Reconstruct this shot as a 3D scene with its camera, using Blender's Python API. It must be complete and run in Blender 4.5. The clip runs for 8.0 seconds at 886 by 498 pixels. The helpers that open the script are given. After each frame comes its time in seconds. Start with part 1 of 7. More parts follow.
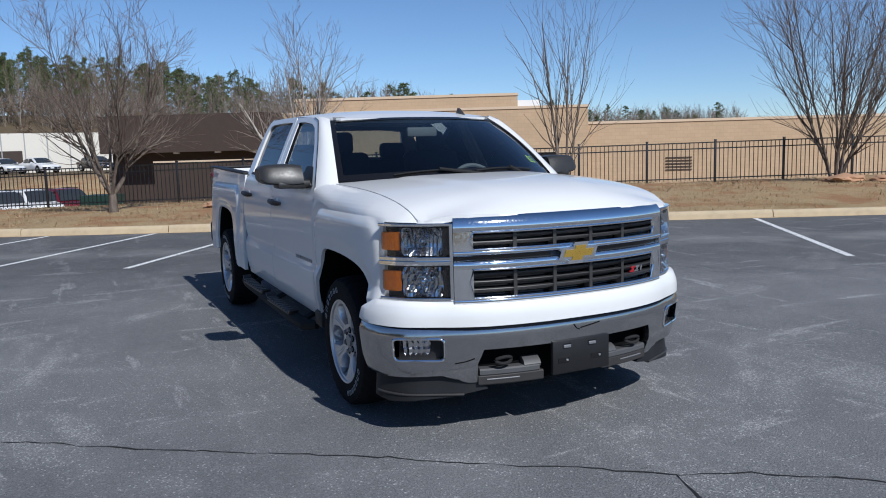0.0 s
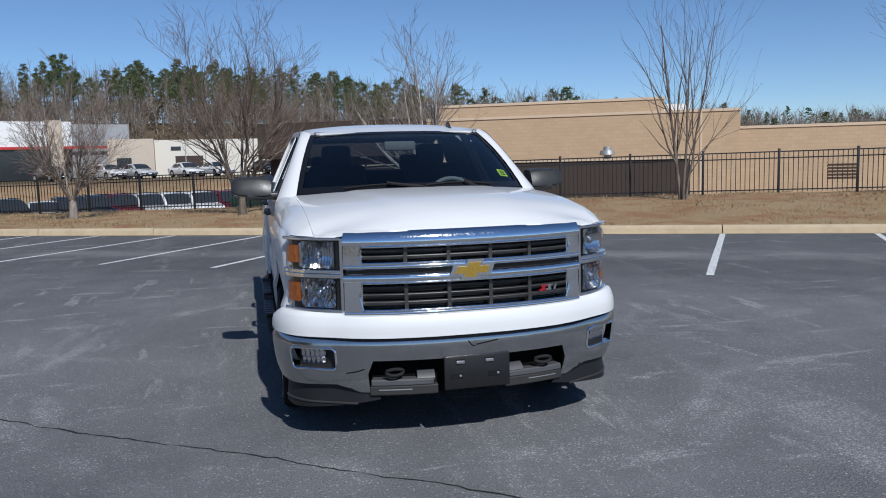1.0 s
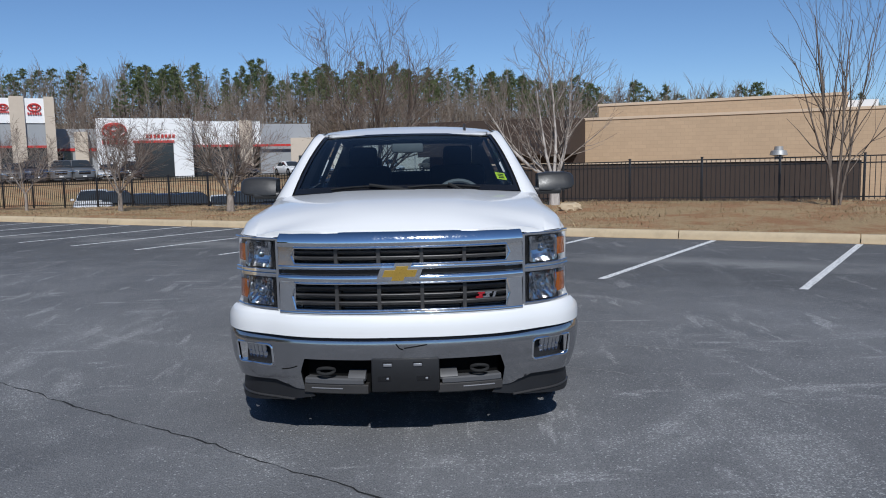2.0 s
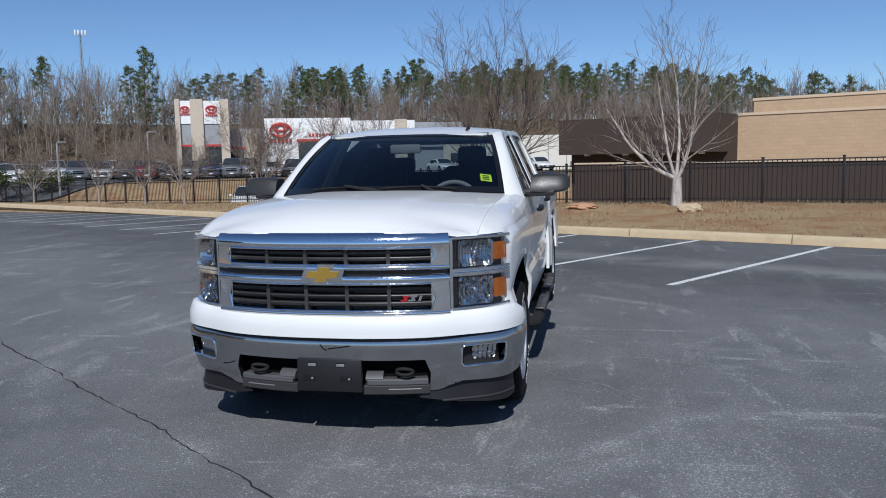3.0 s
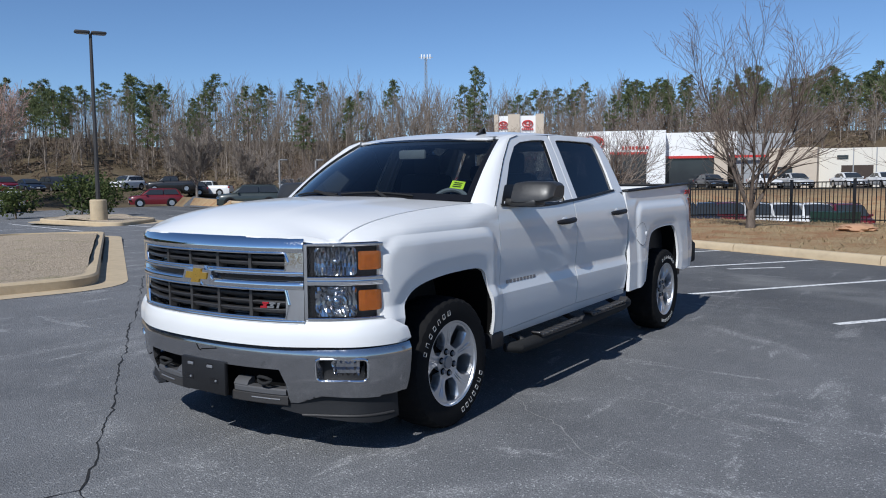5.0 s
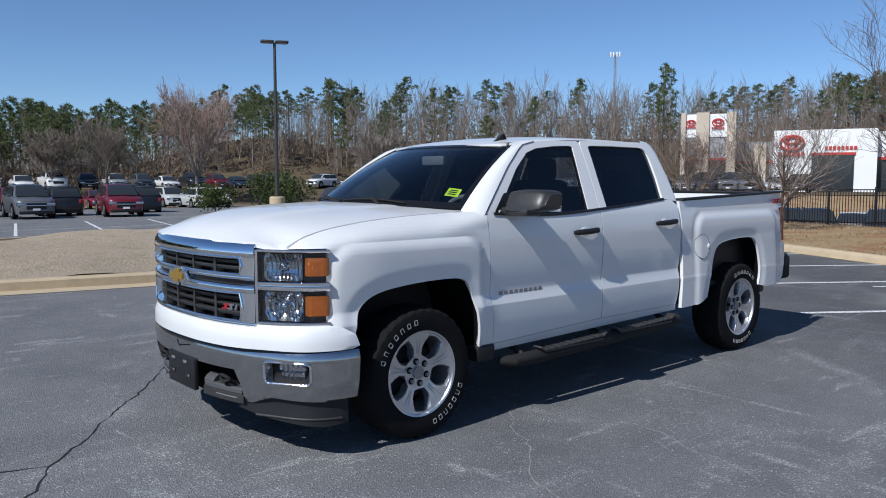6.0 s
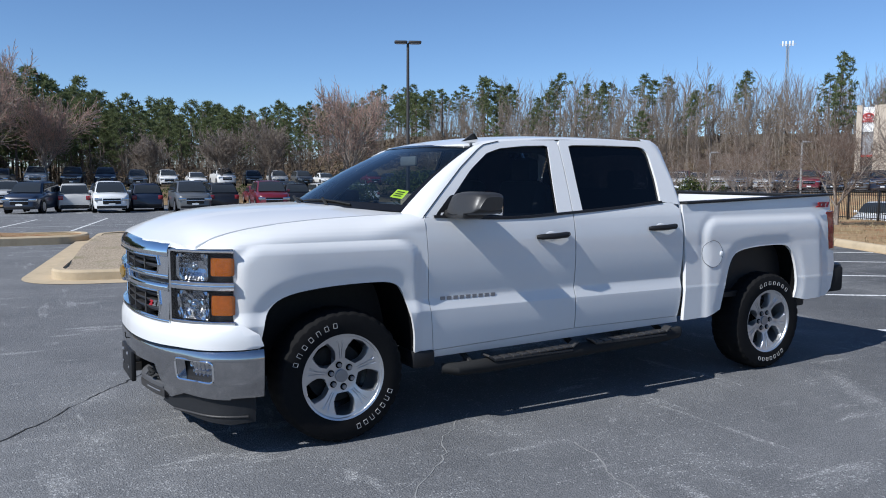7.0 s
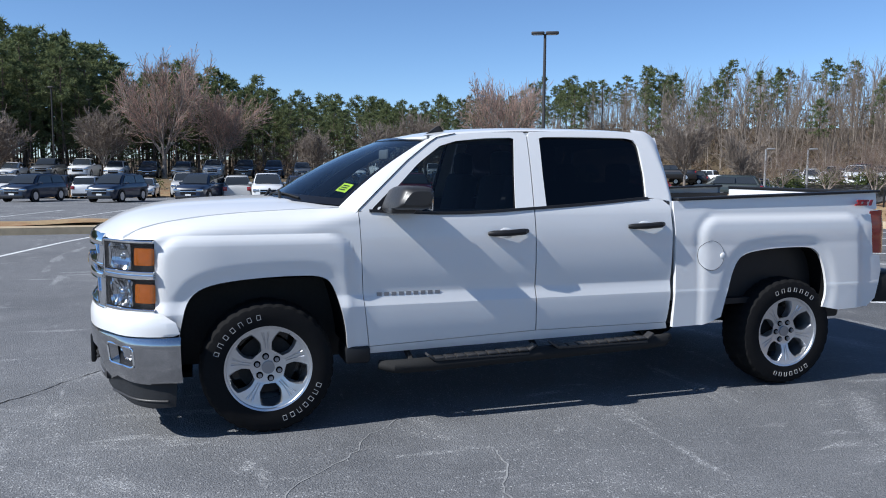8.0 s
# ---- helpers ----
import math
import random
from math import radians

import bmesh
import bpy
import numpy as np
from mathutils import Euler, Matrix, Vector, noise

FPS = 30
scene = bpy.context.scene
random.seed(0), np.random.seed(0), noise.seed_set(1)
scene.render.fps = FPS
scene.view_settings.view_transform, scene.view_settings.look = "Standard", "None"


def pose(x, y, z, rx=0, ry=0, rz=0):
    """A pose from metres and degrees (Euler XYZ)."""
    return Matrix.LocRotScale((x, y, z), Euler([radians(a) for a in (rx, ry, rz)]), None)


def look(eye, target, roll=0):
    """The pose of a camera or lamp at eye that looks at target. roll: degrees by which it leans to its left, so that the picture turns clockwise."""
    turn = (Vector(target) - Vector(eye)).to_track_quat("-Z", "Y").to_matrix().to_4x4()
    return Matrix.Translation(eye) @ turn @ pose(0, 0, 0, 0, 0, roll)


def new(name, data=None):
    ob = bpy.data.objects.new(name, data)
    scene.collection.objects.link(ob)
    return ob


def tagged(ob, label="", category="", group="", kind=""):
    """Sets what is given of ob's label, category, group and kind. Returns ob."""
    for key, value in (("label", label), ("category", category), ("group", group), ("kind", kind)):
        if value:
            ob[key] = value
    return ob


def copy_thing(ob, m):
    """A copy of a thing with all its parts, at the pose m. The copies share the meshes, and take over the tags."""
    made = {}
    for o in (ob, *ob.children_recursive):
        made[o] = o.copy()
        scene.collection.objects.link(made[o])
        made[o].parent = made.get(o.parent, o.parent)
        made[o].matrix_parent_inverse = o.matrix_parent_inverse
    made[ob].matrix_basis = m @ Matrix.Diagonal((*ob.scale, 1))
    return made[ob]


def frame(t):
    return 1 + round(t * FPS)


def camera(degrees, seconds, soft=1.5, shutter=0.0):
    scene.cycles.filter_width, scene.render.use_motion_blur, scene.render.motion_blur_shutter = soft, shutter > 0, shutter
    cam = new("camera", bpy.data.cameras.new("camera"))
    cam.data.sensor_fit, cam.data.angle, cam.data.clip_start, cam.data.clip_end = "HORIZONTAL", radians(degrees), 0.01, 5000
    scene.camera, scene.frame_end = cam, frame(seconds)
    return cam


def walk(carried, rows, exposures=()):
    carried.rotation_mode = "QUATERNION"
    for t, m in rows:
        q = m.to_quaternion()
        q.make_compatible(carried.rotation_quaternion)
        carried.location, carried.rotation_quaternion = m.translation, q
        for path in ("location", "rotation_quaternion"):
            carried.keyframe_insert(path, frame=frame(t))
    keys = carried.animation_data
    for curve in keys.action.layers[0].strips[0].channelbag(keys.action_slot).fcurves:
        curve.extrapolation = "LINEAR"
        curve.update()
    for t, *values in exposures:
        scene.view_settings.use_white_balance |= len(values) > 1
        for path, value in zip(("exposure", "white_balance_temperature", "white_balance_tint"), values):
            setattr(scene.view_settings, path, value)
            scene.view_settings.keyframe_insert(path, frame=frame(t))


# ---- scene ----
cam = camera(59.0, 8.0, 1.0)
PATH = [
    (0, (-2.389, -4.378, 1.503), (-1.532, -2.589, 1.251), -1.6),
    (0.5, (-1.731, -4.682, 1.498), (-1.059, -2.814, 1.258), -1.7),
    (1, (-1.107, -4.942, 1.533), (-0.638, -3.012, 1.303), -1.5),
    (1.5, (-0.47, -5.071, 1.544), (-0.222, -3.1, 1.32), -1.3),
    (1.7, (-0.206, -5.106, 1.538), (-0.048, -3.125, 1.313), -1.2),
    (2.8, (1.161, -4.998, 1.531), (0.859, -3.034, 1.306), -1.1),
    (3, (1.416, -4.948, 1.538), (1.037, -2.998, 1.315), -1.1),
    (3.5, (1.984, -4.727, 1.54), (1.426, -2.819, 1.323), -0.9),
    (4, (2.52, -4.453, 1.514), (1.781, -2.605, 1.31), -0.9),
    (4.5, (3.015, -4.092, 1.47), (2.08, -2.334, 1.28), -0.7),
    (5, (3.491, -3.712, 1.453), (2.352, -2.078, 1.276), -0.5),
    (5.2, (3.646, -3.551, 1.453), (2.425, -1.977, 1.277), -0.4),
    (6.3, (4.619, -2.522, 1.507), (3.043, -1.304, 1.33), 0.1),
    (6.5, (4.758, -2.296, 1.506), (3.134, -1.142, 1.328), 0.1),
    (7, (5.046, -1.683, 1.526), (3.317, -0.695, 1.342), 0.2),
    (7.5, (5.278, -1.032, 1.524), (3.457, -0.228, 1.33), 0.2),
    (8, (5.478, -0.393, 1.537), (3.583, 0.213, 1.333), 0.3),
]
walk(cam, [(t, look(eye, target, roll)) for t, eye, target, roll in PATH], [(0, 0.27, 5950, 9), (1.5, 0.09, 5950, 9), (3.5, 0.20, 5950, 9), (4.5, 0.26, 5950, 9), (6.5, 0.41, 5950, 9), (8, 0.70, 5950, 9)])

# ---- daylight ----
SUN = Vector((0.090, -0.724, 0.684)).normalized()
world = bpy.data.worlds.new("sky")
scene.world = world
world.use_nodes = True
wn = world.node_tree.nodes
sky = wn.new("ShaderNodeTexSky")
sky.sky_type, sky.sun_disc = "NISHITA", False
sky.sun_elevation = math.asin(SUN.z)
sky.sun_rotation = math.atan2(SUN.x, SUN.y)
sky.air_density, sky.dust_density, sky.ozone_density = 0.75, 0.0, 5.0
wn["Background"].inputs["Strength"].default_value = 0.082
world.node_tree.links.new(sky.outputs[0], wn["Background"].inputs["Color"])
sun_data = bpy.data.lights.new("sun", "SUN")
sun_data.energy, sun_data.angle, sun_data.color = 3.8, radians(0.55), (1.0, 0.95, 0.88)
sun = new("sun", sun_data)
sun.matrix_world = look(SUN * 50, (0, 0, 0))
scene.view_settings.exposure = 0.0


# ---- materials ----
class Nodes:
    """A small builder for node materials."""

    def __init__(self, name):
        self.mat = bpy.data.materials.new(name)
        self.mat.use_nodes = True
        self.tree = self.mat.node_tree
        self.bsdf = self.tree.nodes["Principled BSDF"]
        self.out = self.tree.nodes["Material Output"]

    def add(self, kind, **inputs):
        n = self.tree.nodes.new(kind)
        for key, value in inputs.items():
            self.put(n, key.replace("_", " "), value)
        return n

    def put(self, node, key, value):
        socket = node.inputs[int(key)] if key.isdigit() else node.inputs[key]
        if hasattr(value, "is_linked"):
            self.tree.links.new(value, socket)
        else:
            socket.default_value = (*value, 1) if isinstance(value, tuple) and len(value) == 3 and socket.type == "RGBA" else value

    def place(self):
        return self.add("ShaderNodeNewGeometry").outputs["Position"]

    def local(self):
        return self.add("ShaderNodeTexCoord").outputs["Object"]

    def noise(self, scale, detail=4.0, rough=0.55, vector=None, squash=None):
        vector = vector or self.place()
        if squash:
            vector = self.add("ShaderNodeMapping", Vector=vector, Scale=squash).outputs[0]
        return self.add("ShaderNodeTexNoise", Vector=vector, Scale=scale, Detail=detail, Roughness=rough).outputs[0]

    def ramp(self, fac, *stops):
        n = self.add("ShaderNodeValToRGB", Fac=fac)
        els = n.color_ramp.elements
        while len(els) < len(stops):
            els.new(0.5)
        for e, (at, colour) in zip(els, stops):
            e.position = at
            e.color = (*colour, 1) if isinstance(colour, tuple) else (colour, colour, colour, 1)
        return n.outputs[0]

    def mix(self, fac, a, b, blend="MIX"):
        n = self.tree.nodes.new("ShaderNodeMix")
        n.data_type, n.blend_type = "RGBA", blend
        for socket, value in ((n.inputs[0], fac), (n.inputs[6], a), (n.inputs[7], b)):
            if hasattr(value, "is_linked"):
                self.tree.links.new(value, socket)
            elif isinstance(value, tuple):
                socket.default_value = (*value, 1)
            else:
                socket.default_value = value
        return n.outputs[2]

    def maths(self, op, a, b=0.0):
        n = self.tree.nodes.new("ShaderNodeMath")
        n.operation = op
        self.put(n, "0", a), self.put(n, "1", b)
        return n.outputs[0]

    def bump(self, height, strength=0.3, distance=0.01):
        self.put(self.bsdf, "Normal", self.add("ShaderNodeBump", Height=height, Strength=strength, Distance=distance).outputs[0])

    def set(self, **inputs):
        for key, value in inputs.items():
            self.put(self.bsdf, key.replace("_", " "), value)
        return self


def plain(name, colour, rough=0.5, metal=0.0, vary=0.12, scale=12.0, bump=0.0, **more):
    """A surface of one colour with faint mottling, uneven gloss and fine relief."""
    n = Nodes(name)
    v = n.noise(scale, 5, vector=n.local())
    dark = tuple(c * (1 - vary) for c in colour)
    light = tuple(min(1, c * (1 + vary)) for c in colour)
    n.set(Base_Color=n.mix(v, dark, light), Metallic=metal)
    w = n.noise(scale * 7, 3, vector=n.local())
    n.set(Roughness=n.ramp(w, (0.3, max(0.02, rough - 0.06)), (0.7, min(1, rough + 0.06))))
    if bump:
        n.bump(w, bump, 0.004)
    n.set(**more)
    return n.mat


def car_paint(name, colour, rough=0.34):
    n = Nodes(name)
    v = n.noise(3.0, 3, vector=n.local())
    n.set(Base_Color=n.mix(v, tuple(c * 0.96 for c in colour), colour), Coat_Weight=0.7, Coat_Roughness=0.06, Specular_IOR_Level=0.5)
    n.set(Roughness=n.ramp(v, (0.3, rough), (0.7, rough + 0.06)))
    return n.mat


def tinted_glass(name, tint, gloss=1.0, ior=1.5):
    n = Nodes(name)
    n.tree.nodes.remove(n.bsdf)
    clear = n.add("ShaderNodeBsdfTransparent", Color=tint)
    shine = n.add("ShaderNodeBsdfGlossy", Color=(gloss, gloss, gloss), Roughness=0.015)
    fres = n.add("ShaderNodeFresnel", IOR=ior)
    m = n.tree.nodes.new("ShaderNodeMixShader")
    n.tree.links.new(fres.outputs[0], m.inputs[0])
    n.tree.links.new(clear.outputs[0], m.inputs[1])
    n.tree.links.new(shine.outputs[0], m.inputs[2])
    n.tree.links.new(m.outputs[0], n.out.inputs["Surface"])
    return n.mat


def asphalt_material():
    n = Nodes("asphalt")
    p = n.place()
    grain = n.noise(110.0, 4, 0.75, p)
    stone = n.add("ShaderNodeTexVoronoi", Vector=p, Scale=105.0)
    speck = n.add("ShaderNodeSeparateColor", Color=stone.outputs["Color"]).outputs[0]
    cloud = n.noise(0.30, 6, 0.62, p)
    patch = n.noise(1.5, 7, 0.68, p)
    base = n.ramp(cloud, (0.30, (0.148, 0.151, 0.157)), (0.70, (0.226, 0.229, 0.234)))
    base = n.mix(n.ramp(patch, (0.42, 0.0), (0.72, 0.5)), base, (0.300, 0.302, 0.305))
    c = n.mix(n.ramp(grain, (0.36, 0.68), (0.54, 0.0)), base, (0.050, 0.051, 0.055))
    c = n.mix(n.ramp(speck, (0.80, 0.0), (0.98, 0.40)), c, (0.34, 0.34, 0.34))
    # pale powdery scuffs, arcs of turning tyres and a bleached band across the bays
    fleck = n.ramp(n.noise(42.0, 5, 0.75, p), (0.44, 0.0), (0.62, 1.0))
    streak = n.ramp(n.noise(0.75, 7, 0.72, p, (1.0, 0.20, 1.0)), (0.57, 0.0), (0.72, 1.0))
    dab = n.ramp(n.noise(1.9, 6, 0.7, p, (0.5, 1.0, 1.0)), (0.63, 0.0), (0.72, 1.0))
    slash = n.ramp(n.noise(3.4, 5, 0.65, p, (1.0, 0.22, 1.0)), (0.60, 0.0), (0.66, 1.0))
    swipe = n.ramp(n.noise(2.6, 5, 0.65, p, (0.20, 1.0, 1.0)), (0.60, 0.0), (0.66, 1.0))
    marks = n.maths("MAXIMUM", n.maths("MULTIPLY", streak, 0.7), dab)
    marks = n.maths("MAXIMUM", marks, n.maths("MULTIPLY", n.maths("MAXIMUM", slash, swipe), 0.6))
    wob = n.maths("MULTIPLY", n.maths("SUBTRACT", n.noise(0.8, 5, 0.6, p), 0.5), 0.5)
    for cx, cy, radius, width, power in ((0.05, 1.5, 2.77, 0.14, 0.6), (0.1, 1.9, 3.30, 0.22, 0.35), (1.2, 9.5, 8.6, 0.10, 0.3), (3.4, 6.4, 5.0, 0.10, 0.25), (-2.0, 6.0, 6.1, 0.10, 0.2)):
        d = n.add("ShaderNodeVectorMath", Vector=p)
        d.operation = "DISTANCE"
        d.inputs[1].default_value = (cx, cy, 0)
        off = n.maths("ABSOLUTE", n.maths("ADD", n.maths("SUBTRACT", d.outputs["Value"], radius), wob))
        ring = n.ramp(n.maths("DIVIDE", off, width), (0.1, power), (1.0, 0.0))
        marks = n.maths("MAXIMUM", marks, n.maths("MULTIPLY", ring, n.ramp(n.noise(0.9, 5, 0.65, p), (0.47, 0.0), (0.60, 1.0))))
    across = n.add("ShaderNodeVectorMath", Vector=p)
    across.operation = "DOT_PRODUCT"
    across.inputs[1].default_value = (0.454, 0.891, 0)
    off = n.maths("ABSOLUTE", n.maths("ADD", n.maths("SUBTRACT", across.outputs["Value"], 7.25), wob))
    band = n.maths("MULTIPLY", n.ramp(off, (0.15, 0.9), (0.65, 0.0)), n.ramp(n.noise(0.7, 5, 0.6, p), (0.38, 0.0), (0.58, 1.0)))
    scuff = n.maths("MULTIPLY", marks, n.maths("ADD", n.maths("MULTIPLY", fleck, 0.85), 0.15))
    c = n.mix(n.maths("MULTIPLY", scuff, 0.7), c, (0.50, 0.50, 0.49))
    chips = n.add("ShaderNodeTexVoronoi", Vector=p, Scale=125.0)
    chip = n.add("ShaderNodeSeparateColor", Color=chips.outputs["Color"]).outputs[1]
    litter = n.ramp(n.noise(0.55, 5, 0.6, p), (0.42, 0.0), (0.70, 0.7))
    chip = n.maths("ADD", chip, n.maths("ADD", n.maths("MULTIPLY", marks, 0.33), n.maths("MULTIPLY", litter, 0.06)))
    c = n.mix(n.ramp(chip, (0.99, 0.0), (1.06, 0.55)), c, (0.56, 0.56, 0.55))
    c = n.mix(n.maths("MULTIPLY", band, 0.78), c, (0.36, 0.36, 0.35))
    # the bays keep a darker coat than the worn aisle
    coat = n.maths("ADD", n.maths("DIVIDE", across.outputs["Value"], 12.0), n.maths("MULTIPLY", wob, 0.6))
    c = n.mix(1.0, c, n.ramp(coat, (0.24, 1.0), (0.48, 0.68)), "MULTIPLY")
    # the colour turns paler towards the east
    east = n.maths("ADD", n.add("ShaderNodeSeparateXYZ", Vector=p).outputs[0], n.maths("MULTIPLY", wob, 3.0))
    c = n.mix(1.0, c, n.ramp(n.maths("DIVIDE", east, 10.0), (0.12, 0.93), (0.38, 1.02)), "MULTIPLY")
    # a round area of the asphalt is multiplied darker
    d = n.add("ShaderNodeVectorMath", Vector=p)
    d.operation = "DISTANCE"
    d.inputs[1].default_value = (3.9, -2.3, 0)
    c = n.mix(1.0, c, n.ramp(n.maths("DIVIDE", n.maths("ADD", d.outputs["Value"], n.maths("MULTIPLY", wob, 3.0)), 10.0), (0.11, 0.84), (0.31, 1.0)), "MULTIPLY")
    n.set(Base_Color=c, Roughness=n.ramp(patch, (0.3, 0.62), (0.7, 0.85)), Specular_IOR_Level=0.06)
    n.bump(n.maths("ADD", n.maths("MULTIPLY", stone.outputs["Distance"], 0.7), grain), 0.8, 0.008)
    return n.mat


def earth_material():
    n = Nodes("dry_grass_and_clay")
    p = n.place()
    big = n.noise(0.20, 5, 0.6, p)
    mid = n.noise(0.9, 6, 0.68, p)
    fine = n.noise(34.0, 6, 0.8, p, (1, 1, 3))
    straw = n.ramp(fine, (0.3, (0.20, 0.135, 0.07)), (0.52, (0.46, 0.33, 0.185)), (0.8, (0.64, 0.50, 0.31)))
    clay = n.ramp(fine, (0.3, (0.24, 0.115, 0.055)), (0.75, (0.52, 0.30, 0.165)))
    green = n.ramp(fine, (0.3, (0.09, 0.09, 0.035)), (0.75, (0.30, 0.28, 0.13)))
    c = n.mix(n.ramp(mid, (0.46, 0.0), (0.60, 0.9)), straw, clay)
    c = n.mix(n.ramp(big, (0.58, 0.0), (0.76, 0.45)), c, green)
    far = n.add("ShaderNodeVectorMath", Vector=p)
    far.operation = "LENGTH"
    litter = n.ramp(fine, (0.3, (0.06, 0.05, 0.033)), (0.75, (0.15, 0.12, 0.08)))
    c = n.mix(n.ramp(n.maths("DIVIDE", far.outputs["Value"], 200.0), (0.29, 0.0), (0.36, 0.92)), c, litter)
    n.set(Base_Color=c, Roughness=0.95, Specular_IOR_Level=0.1)
    n.bump(fine, 0.9, 0.05)
    return n.mat


def mulch_material():
    n = Nodes("pale_dry_mulch")
    p = n.place()
    fine = n.noise(30.0, 6, 0.75, p)
    mid = n.noise(2.2, 4, 0.6, p)
    c = n.ramp(fine, (0.30, (0.20, 0.15, 0.10)), (0.47, (0.46, 0.37, 0.27)), (0.72, (0.70, 0.59, 0.45)))
    n.set(Base_Color=n.mix(n.ramp(mid, (0.54, 0.0), (0.74, 0.6)), c, (0.26, 0.25, 0.12)), Roughness=0.95, Specular_IOR_Level=0.1)
    n.bump(fine, 1.0, 0.05)
    return n.mat


def concrete_material(name, colour):
    n = Nodes(name)
    p = n.place()
    big, fine = n.noise(1.1, 6, 0.65, p), n.noise(90.0, 4, 0.7, p)
    stain = n.ramp(n.noise(4.0, 6, 0.7, p), (0.45, 0.0), (0.8, 0.6))
    c = n.mix(big, tuple(v * 0.8 for v in colour), tuple(min(1, v * 1.12) for v in colour))
    c = n.mix(stain, c, tuple(v * 0.55 for v in colour))
    n.set(Base_Color=n.mix(n.ramp(fine, (0.4, 0.0), (0.8, 0.35)), c, (0.5, 0.46, 0.38)), Roughness=0.9)
    n.bump(fine, 0.4, 0.006)
    return n.mat


def line_paint_material():
    n = Nodes("worn_white_line_paint")
    p = n.place()
    wear = n.ramp(n.noise(26.0, 6, 0.75, p), (0.36, 0.0), (0.52, 1.0))
    n.set(Base_Color=n.mix(wear, (0.18, 0.18, 0.18), (0.76, 0.76, 0.74)), Roughness=0.75)
    n.bump(n.noise(200.0, 2, 0.6, p), 0.4, 0.004)
    return n.mat


def masonry_material(name, colour, bw, bh, mortar=0.004, contrast=0.14):
    """Courses of block on an upright wall, read along the wall."""
    n = Nodes(name)
    co = n.local()
    sep = n.add("ShaderNodeSeparateXYZ", Vector=co)
    v = n.add("ShaderNodeCombineXYZ", X=sep.outputs[0], Y=sep.outputs[2]).outputs[0]
    b = n.add("ShaderNodeTexBrick", Vector=v, Scale=1.0, Mortar_Size=mortar, Brick_Width=bw, Row_Height=bh)
    n.put(b, "Color1", tuple(c * (1 - contrast) for c in colour))
    n.put(b, "Color2", tuple(min(1, c * (1 + contrast)) for c in colour))
    n.put(b, "Mortar", tuple(c * 0.8 for c in colour))
    big = n.noise(0.5, 5, 0.6, co)
    c = n.mix(n.ramp(big, (0.4, 0.0), (0.8, 0.3)), b.outputs[0], tuple(c * 0.72 for c in colour))
    n.set(Base_Color=c, Roughness=0.9)
    n.bump(n.noise(40.0, 4, 0.6, co), 0.3, 0.01)
    return n.mat


def bark_material(name, dark, light):
    n = Nodes(name)
    p = n.place()
    v = n.noise(9.0, 6, 0.7, p, (1, 1, 0.3))
    n.set(Base_Color=n.ramp(v, (0.3, dark), (0.7, light)), Roughness=0.9, Specular_IOR_Level=0.15)
    n.bump(v, 0.6, 0.02)
    return n.mat


def leaf_material(name, dark, light):
    n = Nodes(name)
    r = n.add("ShaderNodeNewGeometry").outputs["Random Per Island"]
    v = n.noise(0.25, 3, 0.6)
    c = n.mix(r, dark, light)
    c = n.mix(n.ramp(v, (0.35, 0.0), (0.7, 0.45)), c, dark)
    n.set(Base_Color=c, Roughness=0.8, Specular_IOR_Level=0.2)
    thin = n.add("ShaderNodeBsdfTranslucent", Color=c)
    m = n.tree.nodes.new("ShaderNodeMixShader")
    m.inputs[0].default_value = 0.35
    n.tree.links.new(n.bsdf.outputs[0], m.inputs[1])
    n.tree.links.new(thin.outputs[0], m.inputs[2])
    n.tree.links.new(m.outputs[0], n.out.inputs["Surface"])
    return n.mat


WHITE_PAINT = car_paint("white_paint", (0.73, 0.73, 0.72), 0.42)
CHROME = plain("chrome", (0.86, 0.87, 0.88), 0.07, 1.0, 0.03)
BUMPER_CHROME = plain("dusty_bumper_chrome", (0.43, 0.43, 0.44), 0.13, 0.95, 0.06, 6.0)
WELL_BLACK = plain("wheel_well_black", (0.004, 0.004, 0.004), 0.95, 0, 0.2, 9, 0, Specular_IOR_Level=0.1)
MATTE_BLACK = plain("matte_black_rubber", (0.008, 0.008, 0.008), 0.85, 0, 0.2, 30)
DARK_RED = plain("dark_red_badge", (0.20, 0.012, 0.03), 0.35)
SKID_GREY = plain("satin_grey_skid", (0.075, 0.075, 0.078), 0.45, 0.0)
SATIN_SILVER = plain("satin_silver_plastic", (0.30, 0.30, 0.31), 0.38, 0.6)
BLACK_PLASTIC = plain("black_grained_plastic", (0.012, 0.012, 0.013), 0.5, 0, 0.2, 20, 0.15, Specular_IOR_Level=0.35)
MIRROR_GREY = plain("dusty_mirror_plastic", (0.030, 0.029, 0.028), 0.40, 0, 0.25, 8, 0.1)
GREY_PLASTIC = plain("charcoal_plastic", (0.034, 0.032, 0.031), 0.42, 0, 0.15, 15, 0.1)
GLOSS_BLACK = plain("gloss_black_trim", (0.01, 0.01, 0.011), 0.12)
RUBBER = plain("tyre_rubber", (0.007, 0.007, 0.0075), 0.85, 0, 0.25, 30, 0.25, Specular_IOR_Level=0.2)
LETTER_WHITE = plain("raised_white_rubber", (0.42, 0.42, 0.41), 0.7, 0, 0.15, 40)
ALLOY = plain("bright_alloy", (0.62, 0.63, 0.65), 0.34, 0.9, 0.06)
DARK_METAL = plain("dark_underbody_metal", (0.03, 0.028, 0.026), 0.7, 0.3, 0.3, 8)
